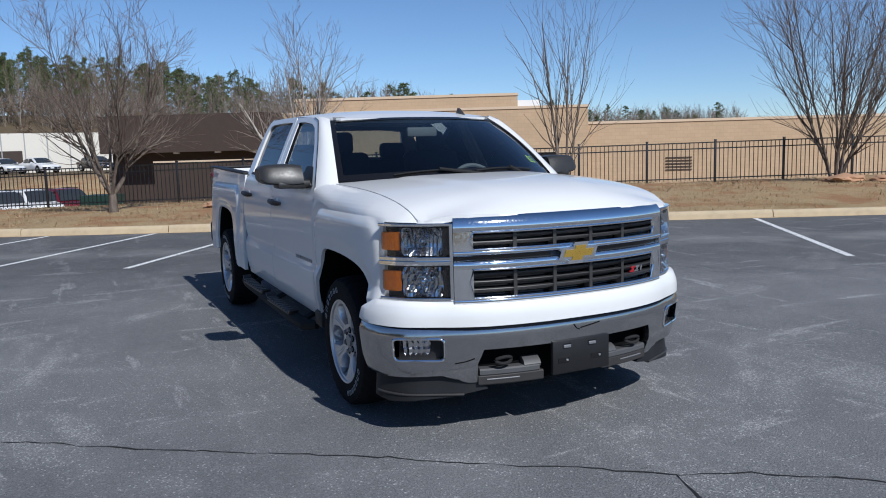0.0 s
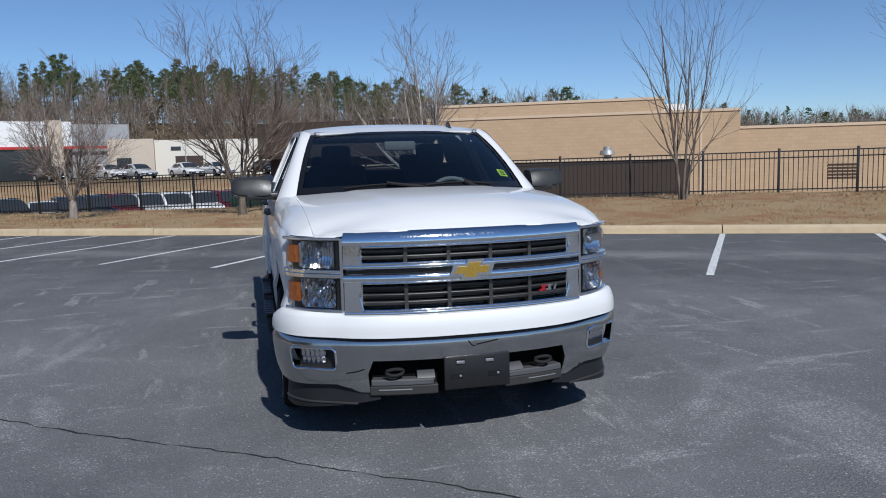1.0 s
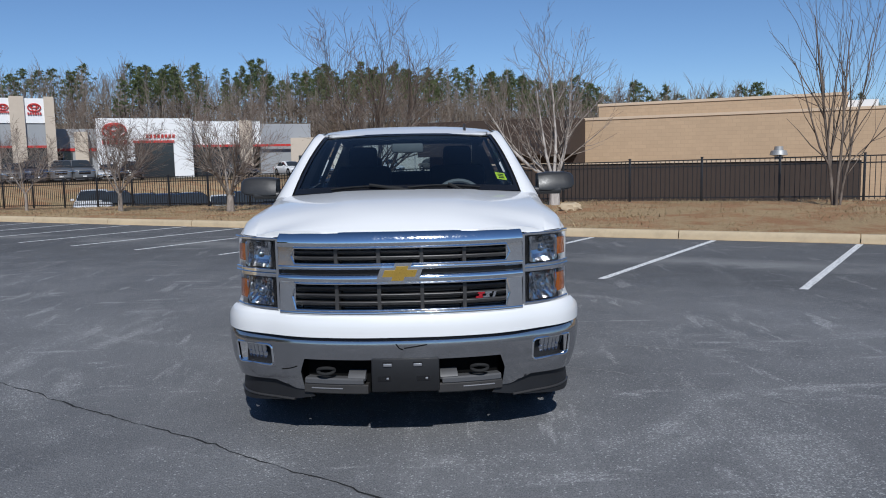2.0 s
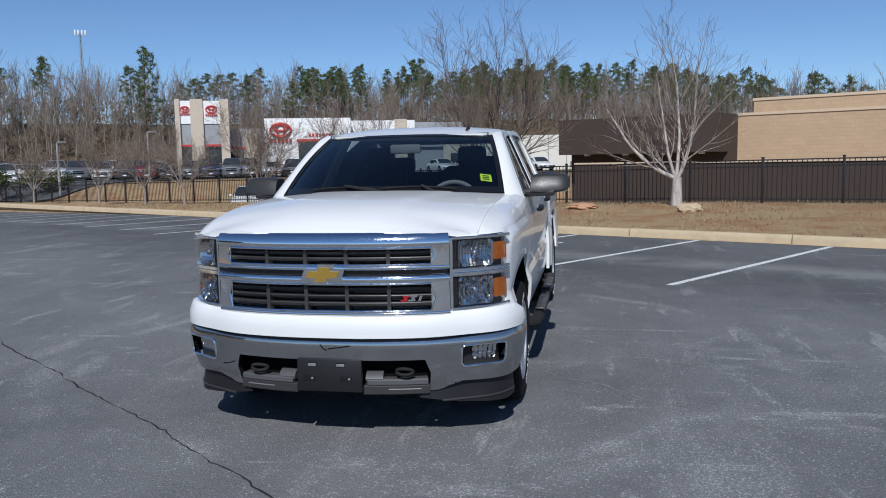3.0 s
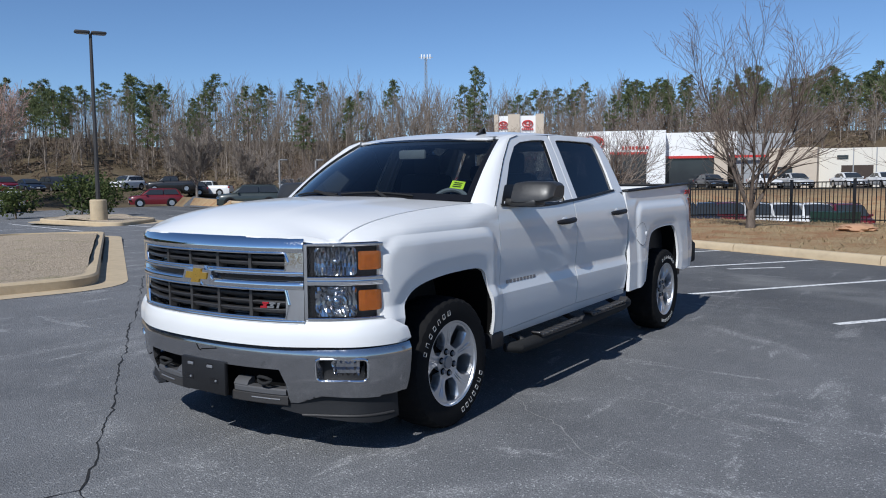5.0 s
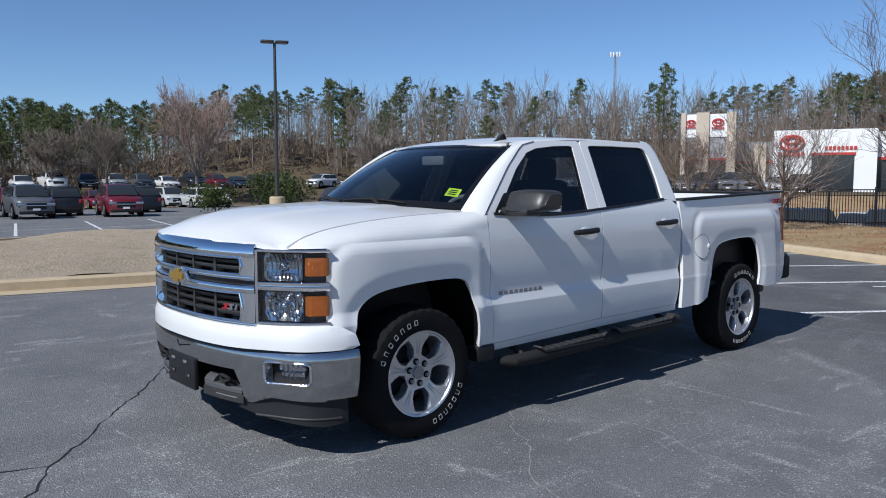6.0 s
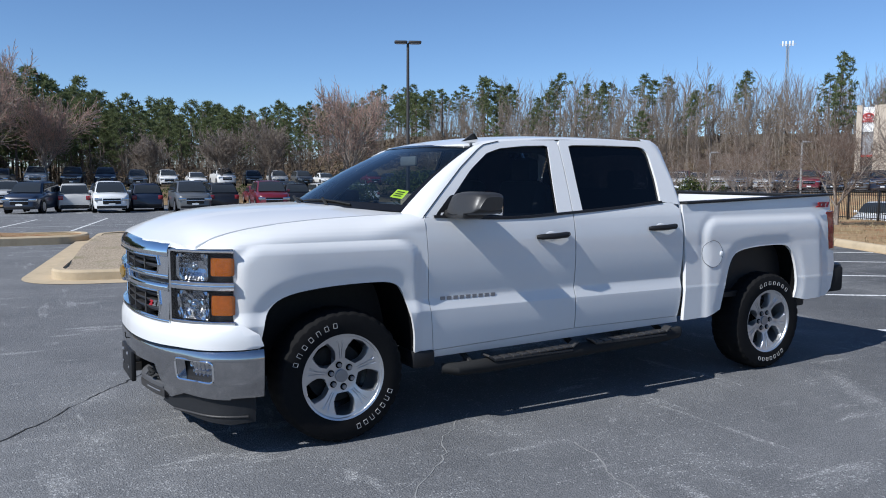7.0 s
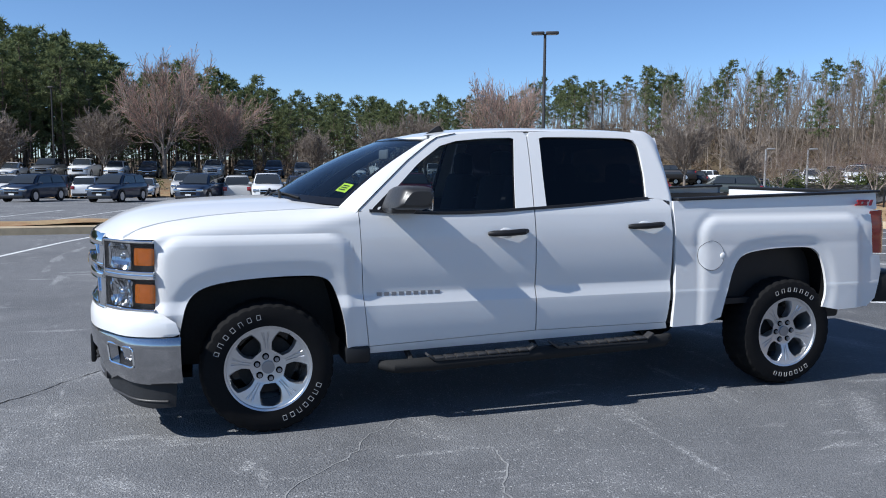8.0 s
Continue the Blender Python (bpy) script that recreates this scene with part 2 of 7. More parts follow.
GOLD = plain("gold_emblem", (0.58, 0.36, 0.07), 0.32, 0.75, 0.12, 30)
AMBER = plain("amber_reflector", (0.42, 0.115, 0.006), 0.16, 0.35, 0.45, 45, 0.6, Coat_Weight=0.8)
RED_LENS = plain("red_tail_lens", (0.30, 0.018, 0.024), 0.15, 0, 0.2, 30, 0.3, Coat_Weight=0.6)
RED_BADGE = plain("red_badge", (0.32, 0.014, 0.022), 0.3)
REFLECTOR = plain("lamp_reflector", (0.55, 0.56, 0.58), 0.10, 1.0, 0.05, 20)
STICKER = plain("yellow_green_sticker", (0.62, 0.78, 0.04), 0.5)
CABIN = plain("dark_cabin_trim", (0.045, 0.046, 0.050), 0.7, 0, 0.15, 25)
CABIN_GREY = plain("grey_cabin_trim", (0.16, 0.165, 0.17), 0.7, 0, 0.15, 25)
LENS = tinted_glass("clear_lens", (0.93, 0.94, 0.95), 1.0)
WINDSHIELD = tinted_glass("windscreen_glass", (0.68, 0.76, 0.79), 1.0, 1.65)
SIDE_GLASS = tinted_glass("side_window_glass", (0.46, 0.52, 0.55), 0.9)
DARK_GLASS = tinted_glass("privacy_glass", (0.02, 0.02, 0.025), 0.8)
ASPHALT = asphalt_material()
EARTH = earth_material()
MULCH = mulch_material()
STRAW = leaf_material("dry_straw", (0.26, 0.19, 0.10), (0.58, 0.47, 0.29))
CLAY = plain("red_clay", (0.42, 0.24, 0.14), 0.95, 0, 0.3, 6, 0.4)
KERB = concrete_material("kerb_concrete", (0.50, 0.39, 0.245))
LINE = line_paint_material()
PALE_GRIT = plain("pale_grit", (0.27, 0.27, 0.265), 0.95, 0, 0.5, 60)
CRACK = plain("asphalt_crack", (0.012, 0.012, 0.012), 0.95, 0, 0.4, 40)
FENCE_BLACK = plain("black_fence_paint", (0.015, 0.015, 0.016), 0.4)
TAN_BLOCK = masonry_material("tan_block_wall", (0.48, 0.345, 0.22), 0.40, 0.20, 0.006, 0.04)
TAN_CAP = plain("tan_coping", (0.58, 0.45, 0.32), 0.8, 0, 0.08, 2)
BROWN_WALL = plain("dark_brown_cladding", (0.050, 0.034, 0.026), 0.8, 0, 0.2, 3)
SHOWROOM_WHITE = plain("white_panel", (0.78, 0.78, 0.77), 0.5, 0, 0.05, 1)
SHOWROOM_GREY = plain("grey_panel", (0.30, 0.31, 0.32), 0.5, 0, 0.08, 1)
STUCCO = plain("beige_stucco", (0.52, 0.44, 0.35), 0.85, 0, 0.1, 2)
SIGN_RED = plain("sign_red", (0.50, 0.035, 0.03), 0.4)
SHOP_GLASS = plain("dark_shop_glass", (0.03, 0.035, 0.04), 0.08)
BARK = bark_material("grey_bark", (0.06, 0.046, 0.037), (0.22, 0.18, 0.15))
WHITE_BARK = bark_material("white_bark", (0.16, 0.135, 0.115), (0.62, 0.57, 0.52))
PALE_BARK = bark_material("pale_bark", (0.11, 0.085, 0.07), (0.42, 0.37, 0.32))
WOOD_BARK = bark_material("far_bark", (0.15, 0.125, 0.10), (0.42, 0.36, 0.30))
LIMB_BARK = bark_material("far_limb_bark", (0.14, 0.112, 0.090), (0.34, 0.285, 0.235))
PINE_BARK = bark_material("pine_bark", (0.07, 0.052, 0.042), (0.22, 0.175, 0.14))
TWIG_HAZE = bark_material("twig_brown", (0.10, 0.066, 0.050), (0.24, 0.17, 0.135))
UNDERGROWTH = leaf_material("leaf_litter_brush", (0.11, 0.082, 0.058), (0.30, 0.225, 0.16))
BUD_TWIG = bark_material("budding_twig", (0.30, 0.18, 0.145), (0.58, 0.40, 0.33))
PINE = leaf_material("pine_needles", (0.088, 0.115, 0.052), (0.235, 0.265, 0.120))
SHRUB = leaf_material("shrub_leaves", (0.035, 0.055, 0.018), (0.13, 0.15, 0.05))
POLE = plain("bronze_pole", (0.055, 0.052, 0.05), 0.5, 0.3)
PALE_POLE = plain("galvanised_pole", (0.38, 0.38, 0.37), 0.5, 0.5)


# ---- mesh helpers ----
def mesh_object(name, bm, material, parent=None, label="", smooth=True, sharp=35):
    me = bpy.data.meshes.new(name)
    bm.to_mesh(me)
    bm.free()
    me.materials.append(material)
    if smooth:
        me.polygons.foreach_set("use_smooth", [True] * len(me.polygons))
        me.set_sharp_from_angle(angle=radians(sharp))
    ob = new(name, me)
    if parent:
        ob.parent = parent
    if label:
        ob["label"] = label
    return ob


part = mesh_object


def thing(name, label, category, m=None, group="", kind=""):
    ob = new(name)
    ob.empty_display_size = 0.2
    if m is not None:
        ob.matrix_basis = m
    return tagged(ob, label, category, group, kind)


def add_box(bm, x0, x1, y0, y1, z0, z1, bevel=0.0, m=None):
    made = bmesh.ops.create_cube(bm, size=1.0)["verts"]
    c = Vector(((x0 + x1) / 2, (y0 + y1) / 2, (z0 + z1) / 2))
    for v in made:
        v.co = Vector((v.co.x * (x1 - x0), v.co.y * (y1 - y0), v.co.z * (z1 - z0))) + c
    if bevel:
        edges = list({e for v in made for e in v.link_edges})
        made = list({v for f in bmesh.ops.bevel(bm, geom=edges, offset=bevel, segments=2, affect="EDGES", profile=0.5)["faces"] for v in f.verts} | {v for v in made if v.is_valid})
    if m is not None:
        bmesh.ops.transform(bm, matrix=m, verts=made)
    return bm


def box(x0, x1, y0, y1, z0, z1, bevel=0.0, m=None):
    return add_box(bmesh.new(), x0, x1, y0, y1, z0, z1, bevel, m)


def add_tube(bm, points, radii, sides=8, caps=True):
    """A tapered tube along points."""
    points = [Vector(p) for p in points]
    if not hasattr(radii, "__len__"):
        radii = [radii] * len(points)
    rings = []
    for i, p in enumerate(points):
        d = (points[min(i + 1, len(points) - 1)] - points[max(i - 1, 0)]).normalized()
        a = d.cross(Vector((0, 0, 1)) if abs(d.z) < 0.9 else Vector((1, 0, 0))).normalized()
        b = d.cross(a)
        rings.append([bm.verts.new(p + (a * math.cos(t) + b * math.sin(t)) * radii[i]) for t in (2 * math.pi * k / sides for k in range(sides))])
    for r, s in zip(rings, rings[1:]):
        for k in range(sides):
            bm.faces.new((r[k], r[(k + 1) % sides], s[(k + 1) % sides], s[k]))
    if caps:
        bm.faces.new(rings[0][::-1]), bm.faces.new(rings[-1])
    return bm


def tube(points, radii, sides=8, caps=True):
    return add_tube(bmesh.new(), points, radii, sides, caps)


def curve_through(knots, x):
    """Smooth interpolation of (x, value) knots."""
    if x <= knots[0][0]:
        return knots[0][1]
    if x >= knots[-1][0]:
        return knots[-1][1]
    for i in range(len(knots) - 1):
        (a, p), (b, q) = knots[i], knots[i + 1]
        if a <= x <= b:
            o = knots[max(i - 1, 0)]
            r = knots[min(i + 2, len(knots) - 1)]
            h = b - a
            m0 = (q - o[1]) / (b - o[0]) * h
            m1 = (r[1] - p) / (r[0] - a) * h
            t = (x - a) / h
            return (2 * t**3 - 3 * t**2 + 1) * p + (t**3 - 2 * t**2 + t) * m0 + (3 * t**2 - 2 * t**3) * q + (t**3 - t**2) * m1


def linear(knots, x):
    return float(np.interp(x, [k[0] for k in knots], [k[1] for k in knots]))


def smoothstep(a, b, x):
    t = min(1, max(0, (x - a) / (b - a)))
    return t * t * (3 - 2 * t)


def rounded(points, radius=0.02, n=4):
    """A closed outline with its corners rounded."""
    out, k = [], len(points)
    for i in range(k):
        p, a, b = Vector(points[i]), Vector(points[i - 1]), Vector(points[(i + 1) % k])
        da, db = a - p, b - p
        r = min(radius, da.length * 0.45, db.length * 0.45)
        s, e = p + da.normalized() * r, p + db.normalized() * r
        for j in range(n + 1):
            t = j / n
            out.append(tuple(s * (1 - t) ** 2 + p * 2 * t * (1 - t) + e * t**2))
    return out


def sheet(outline, place, step=0.05, holes=(), lip=None, cuts=()):
    """A curved panel: a flat outline cut into a grid, its holes taken out, then bent by place(a, b), with its rims folded by lip."""
    bm = bmesh.new()
    bm.faces.new([bm.verts.new((a, b, 0)) for a, b in outline])
    lo = [min(p[i] for p in outline) for i in (0, 1)]
    hi = [max(p[i] for p in outline) for i in (0, 1)]
    steps = step if hasattr(step, "__len__") else (step, step)
    where = [(i, lo[i] + (hi[i] - lo[i]) * j / n) for i in (0, 1) for n in (max(1, round((hi[i] - lo[i]) / steps[i])),) for j in range(1, n)]
    for a0, a1, b0, b1 in holes:
        where += [(0, a0), (0, a1), (1, b0), (1, b1)]
    for i, at in list(where) + list(cuts):
        co, no = [0, 0, 0], [0, 0, 0]
        co[i], no[i] = at, 1
        bmesh.ops.bisect_plane(bm, geom=bm.verts[:] + bm.edges[:] + bm.faces[:], plane_co=co, plane_no=no, dist=1e-5)
    gone = []
    for f in bm.faces:
        c = f.calc_center_median()
        if any(a0 < c.x < a1 and b0 < c.y < b1 for a0, a1, b0, b1 in holes):
            gone.append(f)
    if gone:
        bmesh.ops.delete(bm, geom=gone, context="FACES")
    for v in bm.verts:
        v.co = place(v.co.x, v.co.y)
    if lip:
        rim = [e for e in bm.edges if len(e.link_faces) == 1]
        made = bmesh.ops.extrude_edge_only(bm, edges=rim)["geom"]
        for v in made:
            if isinstance(v, bmesh.types.BMVert):
                v.co = v.co + (Vector(lip(v.co)) if callable(lip) else Vector(lip))
    bmesh.ops.recalc_face_normals(bm, faces=bm.faces[:])
    return bm


def ruled(edge_a, edge_b, n=2, bulge=None):
    """A surface between two lines of equally many points."""
    bm = bmesh.new()
    rows = []
    for j in range(n + 1):
        t = j / n
        row = [Vector(a).lerp(Vector(b), t) for a, b in zip(edge_a, edge_b)]
        if bulge:
            row = [p + Vector(bulge) * 4 * t * (1 - t) for p in row]
        rows.append([bm.verts.new(p) for p in row])
    for r, s in zip(rows, rows[1:]):
        for k in range(len(r) - 1):
            bm.faces.new((r[k], r[k + 1], s[k + 1], s[k]))
    return bm


def mirrored(bm):
    """The same mesh on the other side of x = 0."""
    other = bm.copy()
    for v in other.verts:
        v.co.x = -v.co.x
    bmesh.ops.reverse_faces(other, faces=other.faces[:])
    return other


def both(name, bm, material, parent, label="", **more):
    """A part and its twin on the other side of its thing."""
    twin = mirrored(bm)
    return part(name, bm, material, parent, label, **more), part(name, twin, material, parent, label, **more)


def join(target, source):
    """Adds the mesh source to target."""
    me = bpy.data.meshes.new("joined")
    source.to_mesh(me)
    source.free()
    target.from_mesh(me)
    bpy.data.meshes.remove(me)
    return target


# ---- the plan: u runs along the far kerb, n away from it, both from the truck ----
KU, KN = Vector((0.891, -0.454, 0)), Vector((0.454, 0.891, 0))
TURN_UN = math.degrees(math.atan2(KU.y, KU.x))


def un(u, n, z=0.0):
    return KU * u + KN * n + Vector((0, 0, z))


def to_un(x, y):
    return x * KU.x + y * KU.y, x * KN.x + y * KN.y


def un_pose(u, n, z=0.0, turn=0.0):
    p = un(u, n, z)
    return pose(p.x, p.y, p.z, 0, 0, TURN_UN + turn)


KERB_N, FENCE_N = 10.5, 17.6


def crest(u):
    """The height of the bank along the fence."""
    return linear([(-70, -0.9), (-40, -0.35), (-20, 0.02), (-11, 0.15), (-4, 0.28), (4, 0.36), (20, 0.5)], u)


def lot_z(x, y):
    """The lot falls gently away to the west."""
    return -0.0165 * max(0, -x - 12)


def ground_z(x, y):
    u, n = to_un(x, y)
    r = math.hypot(x, y)
    bumps = 0.05 * noise.noise((x * 0.45, y * 0.45, 0)) + 0.03 * noise.noise((x * 1.7, y * 1.7, 3))
    hills = 8.5 * smoothstep(92, 140, r) * smoothstep(60, -10, x) * smoothstep(0.22, 0.48, y / max(r, 1)) + 6 * smoothstep(200, 500, r)
    if n < KERB_N + 0.05:
        west = lot_z(max(x, -62), y) - 0.06
        terrace = smoothstep(-62, -70, x + 0.12 * y) * 1.35
        return west + terrace + hills
    top = crest(u)
    if n < FENCE_N:
        return 0.13 + (top - 0.13) * smoothstep(KERB_N, FENCE_N - 1.5, n) + bumps * smoothstep(KERB_N + 0.1, KERB_N + 1.5, n) + hills
    rise = smoothstep(-30, -44, u) * smoothstep(FENCE_N, 27, n)
    rise = max(rise, smoothstep(40, 58, n))
    floor_ = linear([(-30, -1.5), (-12, -1.7), (0, -2.4), (30, -1.6)], u)
    low = floor_ + (0.35 - floor_) * rise
    return top + (low - top) * smoothstep(FENCE_N + 0.3, FENCE_N + 6.5, n) + bumps + hills


def axis(inner, step, outer, ratio=1.18):
    vals, v, s = [0.0], 0.0, step
    while v < outer:
        v += s
        vals.append(v)
        if v > inner:
            s *= ratio
    return vals


def ground_mesh():
    pos = axis(30, 0.9, 2500)
    xs = [-v for v in pos[:0:-1]] + pos
    bm = bmesh.new()
    rows = []
    for n in xs:
        row = []
        for u in xs:
            p = un(u, n + 12.0)
            row.append(bm.verts.new((p.x, p.y, ground_z(p.x, p.y))))
        rows.append(row)
    for r, s in zip(rows, rows[1:]):
        for k in range(len(r) - 1):
            bm.faces.new((r[k], r[k + 1], s[k + 1], s[k]))
    return bm


ground = mesh_object("ground", ground_mesh(), EARTH)
tagged(ground, "dry tan grass and red clay bank beyond the lot", "ground", kind="structure")


def flat(points, z=0.0, thick=0.0):
    bm = bmesh.new()
    f = bm.faces.new([bm.verts.new((p[0], p[1], z)) for p in points])
    if f.normal.z < 0:
        f.normal_flip()
    if thick:
        r = bmesh.ops.extrude_face_region(bm, geom=[f])
        bmesh.ops.translate(bm, vec=(0, 0, -thick), verts=[v for v in r["geom"] if isinstance(v, bmesh.types.BMVert)])
        bmesh.ops.recalc_face_normals(bm, faces=bm.faces[:])
    bm.normal_update()
    return bm


lot_edge = [un(-72, KERB_N), un(60, KERB_N), un(60, -60), un(-36, -60)]
lot = mesh_object("parking_lot", sheet([(p.x, p.y) for p in lot_edge], lambda x, y: (x, y, lot_z(x, y)), 6.0, (), (0, 0, -0.2), [(0, -12.0)]), ASPHALT, smooth=False)
tagged(lot, "worn dark grey asphalt parking lot with pale scuffs", "pavement", kind="structure")

# the drive that leaves the lot beyond the end of the kerb
drive = mesh_object("drive", sheet([(-64, KERB_N - 0.4), (-48.6, KERB_N - 0.4), (-50.5, 24), (-62, 52), (-74, 52)], lambda u, n: (un(u, n).x, un(u, n).y, ground_z(un(u, n).x, un(u, n).y) + 0.10), 2.0), ASPHALT)
tagged(drive, "pale asphalt drive leading up towards the woods", "road", kind="structure")

# kerb along the bank, cast in lengths
kerb = thing("kerb", "weathered tan concrete kerb edging the lot", "kerb", kind="structure")


def kerb_bar(length, width=0.17, height=0.15):
    prof = [(0, -0.1), (0.0, height * 0.55), (0.025, height - 0.02), (0.05, height), (width, height), (width, -0.1)]
    bm = bmesh.new()
    a = [bm.verts.new((0, y, z)) for y, z in prof]
    b = [bm.verts.new((length, y, z)) for y, z in prof]
    for k in range(len(prof) - 1):
        bm.faces.new((a[k], a[k + 1], b[k + 1], b[k]))
    bm.faces.new(a), bm.faces.new(b[::-1])
    bmesh.ops.recalc_face_normals(bm, faces=bm.faces[:])
    return bm


first_kerb = part("kerb_stone", kerb_bar(2.98), KERB, kerb)
first_kerb.matrix_basis = un_pose(-48, KERB_N)
for i in range(1, 28):
    k = new("kerb_stone", first_kerb.data)
    k.parent = kerb
    k.matrix_basis = un_pose(-48 + 3.0 * i, KERB_N + random.uniform(-0.006, 0.006), random.uniform(-0.008, 0.004))

# a concrete gutter strip in front of the kerb
gutter = mesh_object("gutter", flat([un(-48, KERB_N - 0.10), un(36, KERB_N - 0.10), un(36, KERB_N), un(-48, KERB_N)], 0.004), KERB, smooth=False)
tagged(gutter, "narrow concrete gutter strip at the kerb foot", "gutter", kind="structure")

# bay lines
LINE_DIR = Vector((0.574, 0.819, 0))


def bay_line(a, b, width=0.10):
    a, b = Vector(a), Vector(b)
    d = (b - a).normalized()
    s = Vector((-d.y, d.x, 0)) * width / 2
    n = max(2, int((b - a).length / 0.25))
    bm = bmesh.new()
    rows = []
    for i in range(n + 1):
        p = a.lerp(b, i / n)
        w = 1 + 0.10 * noise.noise((p.x * 3, p.y * 3, 7))
        rows.append((bm.verts.new((p + s * w).to_3d()), bm.verts.new((p - s * w).to_3d())))
    for (p, q), (r, t) in zip(rows, rows[1:]):
        bm.faces.new((p, q, t, r))
    for v in bm.verts:
        v.co.z = lot_z(v.co.x, v.co.y) + 0.004
    bm.normal_update()
    for f in bm.faces:
        if f.normal.z < 0:
            f.normal_flip()
    return bm


def painted_line(a, b, width=0.10):
    ob = mesh_object("bay_line", bay_line(a, b, width), LINE, smooth=False)
    return tagged(ob, "worn white painted bay line on asphalt", "line", "bay lines", "structure")


NEAR_ENDS = [(8.85, 0.95), (6.62, 2.32), (4.38, 3.63), (2.31, 4.72), (0.48, 5.98), (-1.72, 7.11), (-3.49, 8.31), (-5.34, 9.38), (-6.95, 10.35), (-8.46, 11.30), (-10.06, 12.40), (-11.67, 13.33), (-13.25, 14.30), (-14.79, 15.33), (-16.4, 16.3), (-18.0, 17.25), (-19.6, 18.2), (-21.2, 19.2)]
for x, y in NEAR_ENDS:
    u, n = to_un(x, y)
    reach = (KERB_N - 0.12 - n) / LINE_DIR.dot(KN)
    painted_line((x, y, 0), (x + LINE_DIR.x * reach, y + LINE_DIR.y * reach, 0))
painted_line((0.15, 8.95, 0), (0.85, 9.62, 0), 0.08)
for k in range(-3, 8):
    painted_line((-20.89, 0.25 + 2.585 * k, 0), (-31.8, 2.55 + 2.755 * k, 0))
for y in (-9.0, -2.0, 5.0):
    painted_line((-24.51 - 0.077 * (y - 0.5), y, 0), (-24.51 - 0.077 * (y + 6.4), y + 6.9, 0), 0.08)
painted_line((-9.4, -3.6, 0), (-13.6, -2.55, 0))

# long cracks
def crack(points, width, wander=0.05, seed=0):
    line = resample_line(points, 0.05)
    bm, rows = bmesh.new(), []
    for i, p in enumerate(line):
        q = line[min(i + 1, len(line) - 1)] - line[max(i - 1, 0)]
        s = Vector((-q.y, q.x, 0)).normalized()
        c = p + s * wander * noise.noise((p.x * 3.1, p.y * 3.1, seed)) + s * wander * 0.55 * noise.noise((p.x * 11, p.y * 11, seed)) + s * wander * 0.3 * noise.noise((p.x * 31, p.y * 31, seed))
        w = width * max(0.12, 0.7 + 1.1 * noise.noise((p.x * 4, p.y * 4, seed + 9)) + 0.7 * noise.noise((p.x * 19, p.y * 19, seed + 5)))
        rows.append((bm.verts.new((c.x + s.x * w, c.y + s.y * w, 0.003)), bm.verts.new((c.x - s.x * w, c.y - s.y * w, 0.003))))
    for (p, q), (r, t) in zip(rows, rows[1:]):
        bm.faces.new((p, q, t, r))
    bm.normal_update()
    for f in bm.faces:
        if f.normal.z < 0:
            f.normal_flip()
    return bm


def resample_line(points, step):
    out = []
    for a, b in zip(points, points[1:]):
        a, b = Vector((*a, 0)), Vector((*b, 0))
        n = max(1, int((b - a).length / step))
        out += [a.lerp(b, i / n) for i in range(n)]
    return out + [Vector((*points[-1], 0))]


CRACKS = [[(-7.2, 3.5), (-4.5, 1.6), (-3.4, 0.75), (-2.4, 0.05), (-1.9, -0.32), (-1.4, -0.67), (-0.98, -0.98), (-0.5, -1.34), (-0.1, -1.63), (0.03, -1.75), (0.33, -1.90), (1.1, -2.5), (2.0, -3.4)], [(0.03, -1.75), (-0.06, -1.98), (0.02, -2.3)]]
PALE_CRACKS = [[(0.80, 0.92), (1.14, 0.55), (1.5, 0.30), (1.8, 0.06), (2.1, -0.14), (2.6, -0.6)], [(1.6, 1.15), (2.2, 1.0), (2.9, 0.7), (3.6, 0.62)]]

# steel fence along the crest
fence = thing("fence", "black steel picket fence along the grassy bank", "fence", kind="structure")
PANEL, FENCE_H = 1.93, 1.14
post_mesh = part("post", add_box(box(-0.03, 0.03, -0.03, 0.03, -0.3, FENCE_H + 0.03, 0.004), -0.036, 0.036, -0.036, 0.036, FENCE_H + 0.03, FENCE_H + 0.05, 0.004), FENCE_BLACK, fence)
rail_mesh = part("rail", box(0, 1, -0.016, 0.016, -0.016, 0.016), FENCE_BLACK, fence)
picket_data = box(-0.0085, 0.0085, -0.0085, 0.0085, 0.04, FENCE_H - 0.02)
picket_first = part("picket", picket_data, FENCE_BLACK, fence, smooth=False)
far_pickets = bmesh.new()
used = set()
for i in range(-26, 12):
    u0, u1 = i * PANEL - 0.6, (i + 1) * PANEL - 0.6
    z0, z1 = crest(u0), crest(u1)
    ob = post_mesh if i == -26 else new("post", post_mesh.data)
    ob.parent, ob.matrix_basis = fence, un_pose(u0, FENCE_N, z0)
    run = un(u1, FENCE_N, z1) - un(u0, FENCE_N, z0)
    for h in (0.10, FENCE_H - 0.20, FENCE_H - 0.03):
        ob = rail_mesh if (i == -26 and h == 0.10) else new("rail", rail_mesh.data)
        ob.parent = fence
        p = un(u0, FENCE_N, z0 + h)
        ob.matrix_basis = Matrix.Translation(p) @ run.to_track_quat("X", "Z").to_matrix().to_4x4() @ Matrix.Diagonal((run.length, 1, 1, 1))
    for k in range(1, 16):
        t = k / 16
        m = un_pose(u0 + (u1 - u0) * t, FENCE_N, z0 + (z1 - z0) * t)
        if -11 <= i < 8:
            ob = picket_first if picket_first.name not in used else new("picket", picket_first.data)
            used.add(picket_first.name)
            ob.parent, ob.matrix_basis = fence, m
        else:
            add_box(far_pickets, -0.0085, 0.0085, -0.0085, 0.0085, 0.04, FENCE_H - 0.02, 0, m)
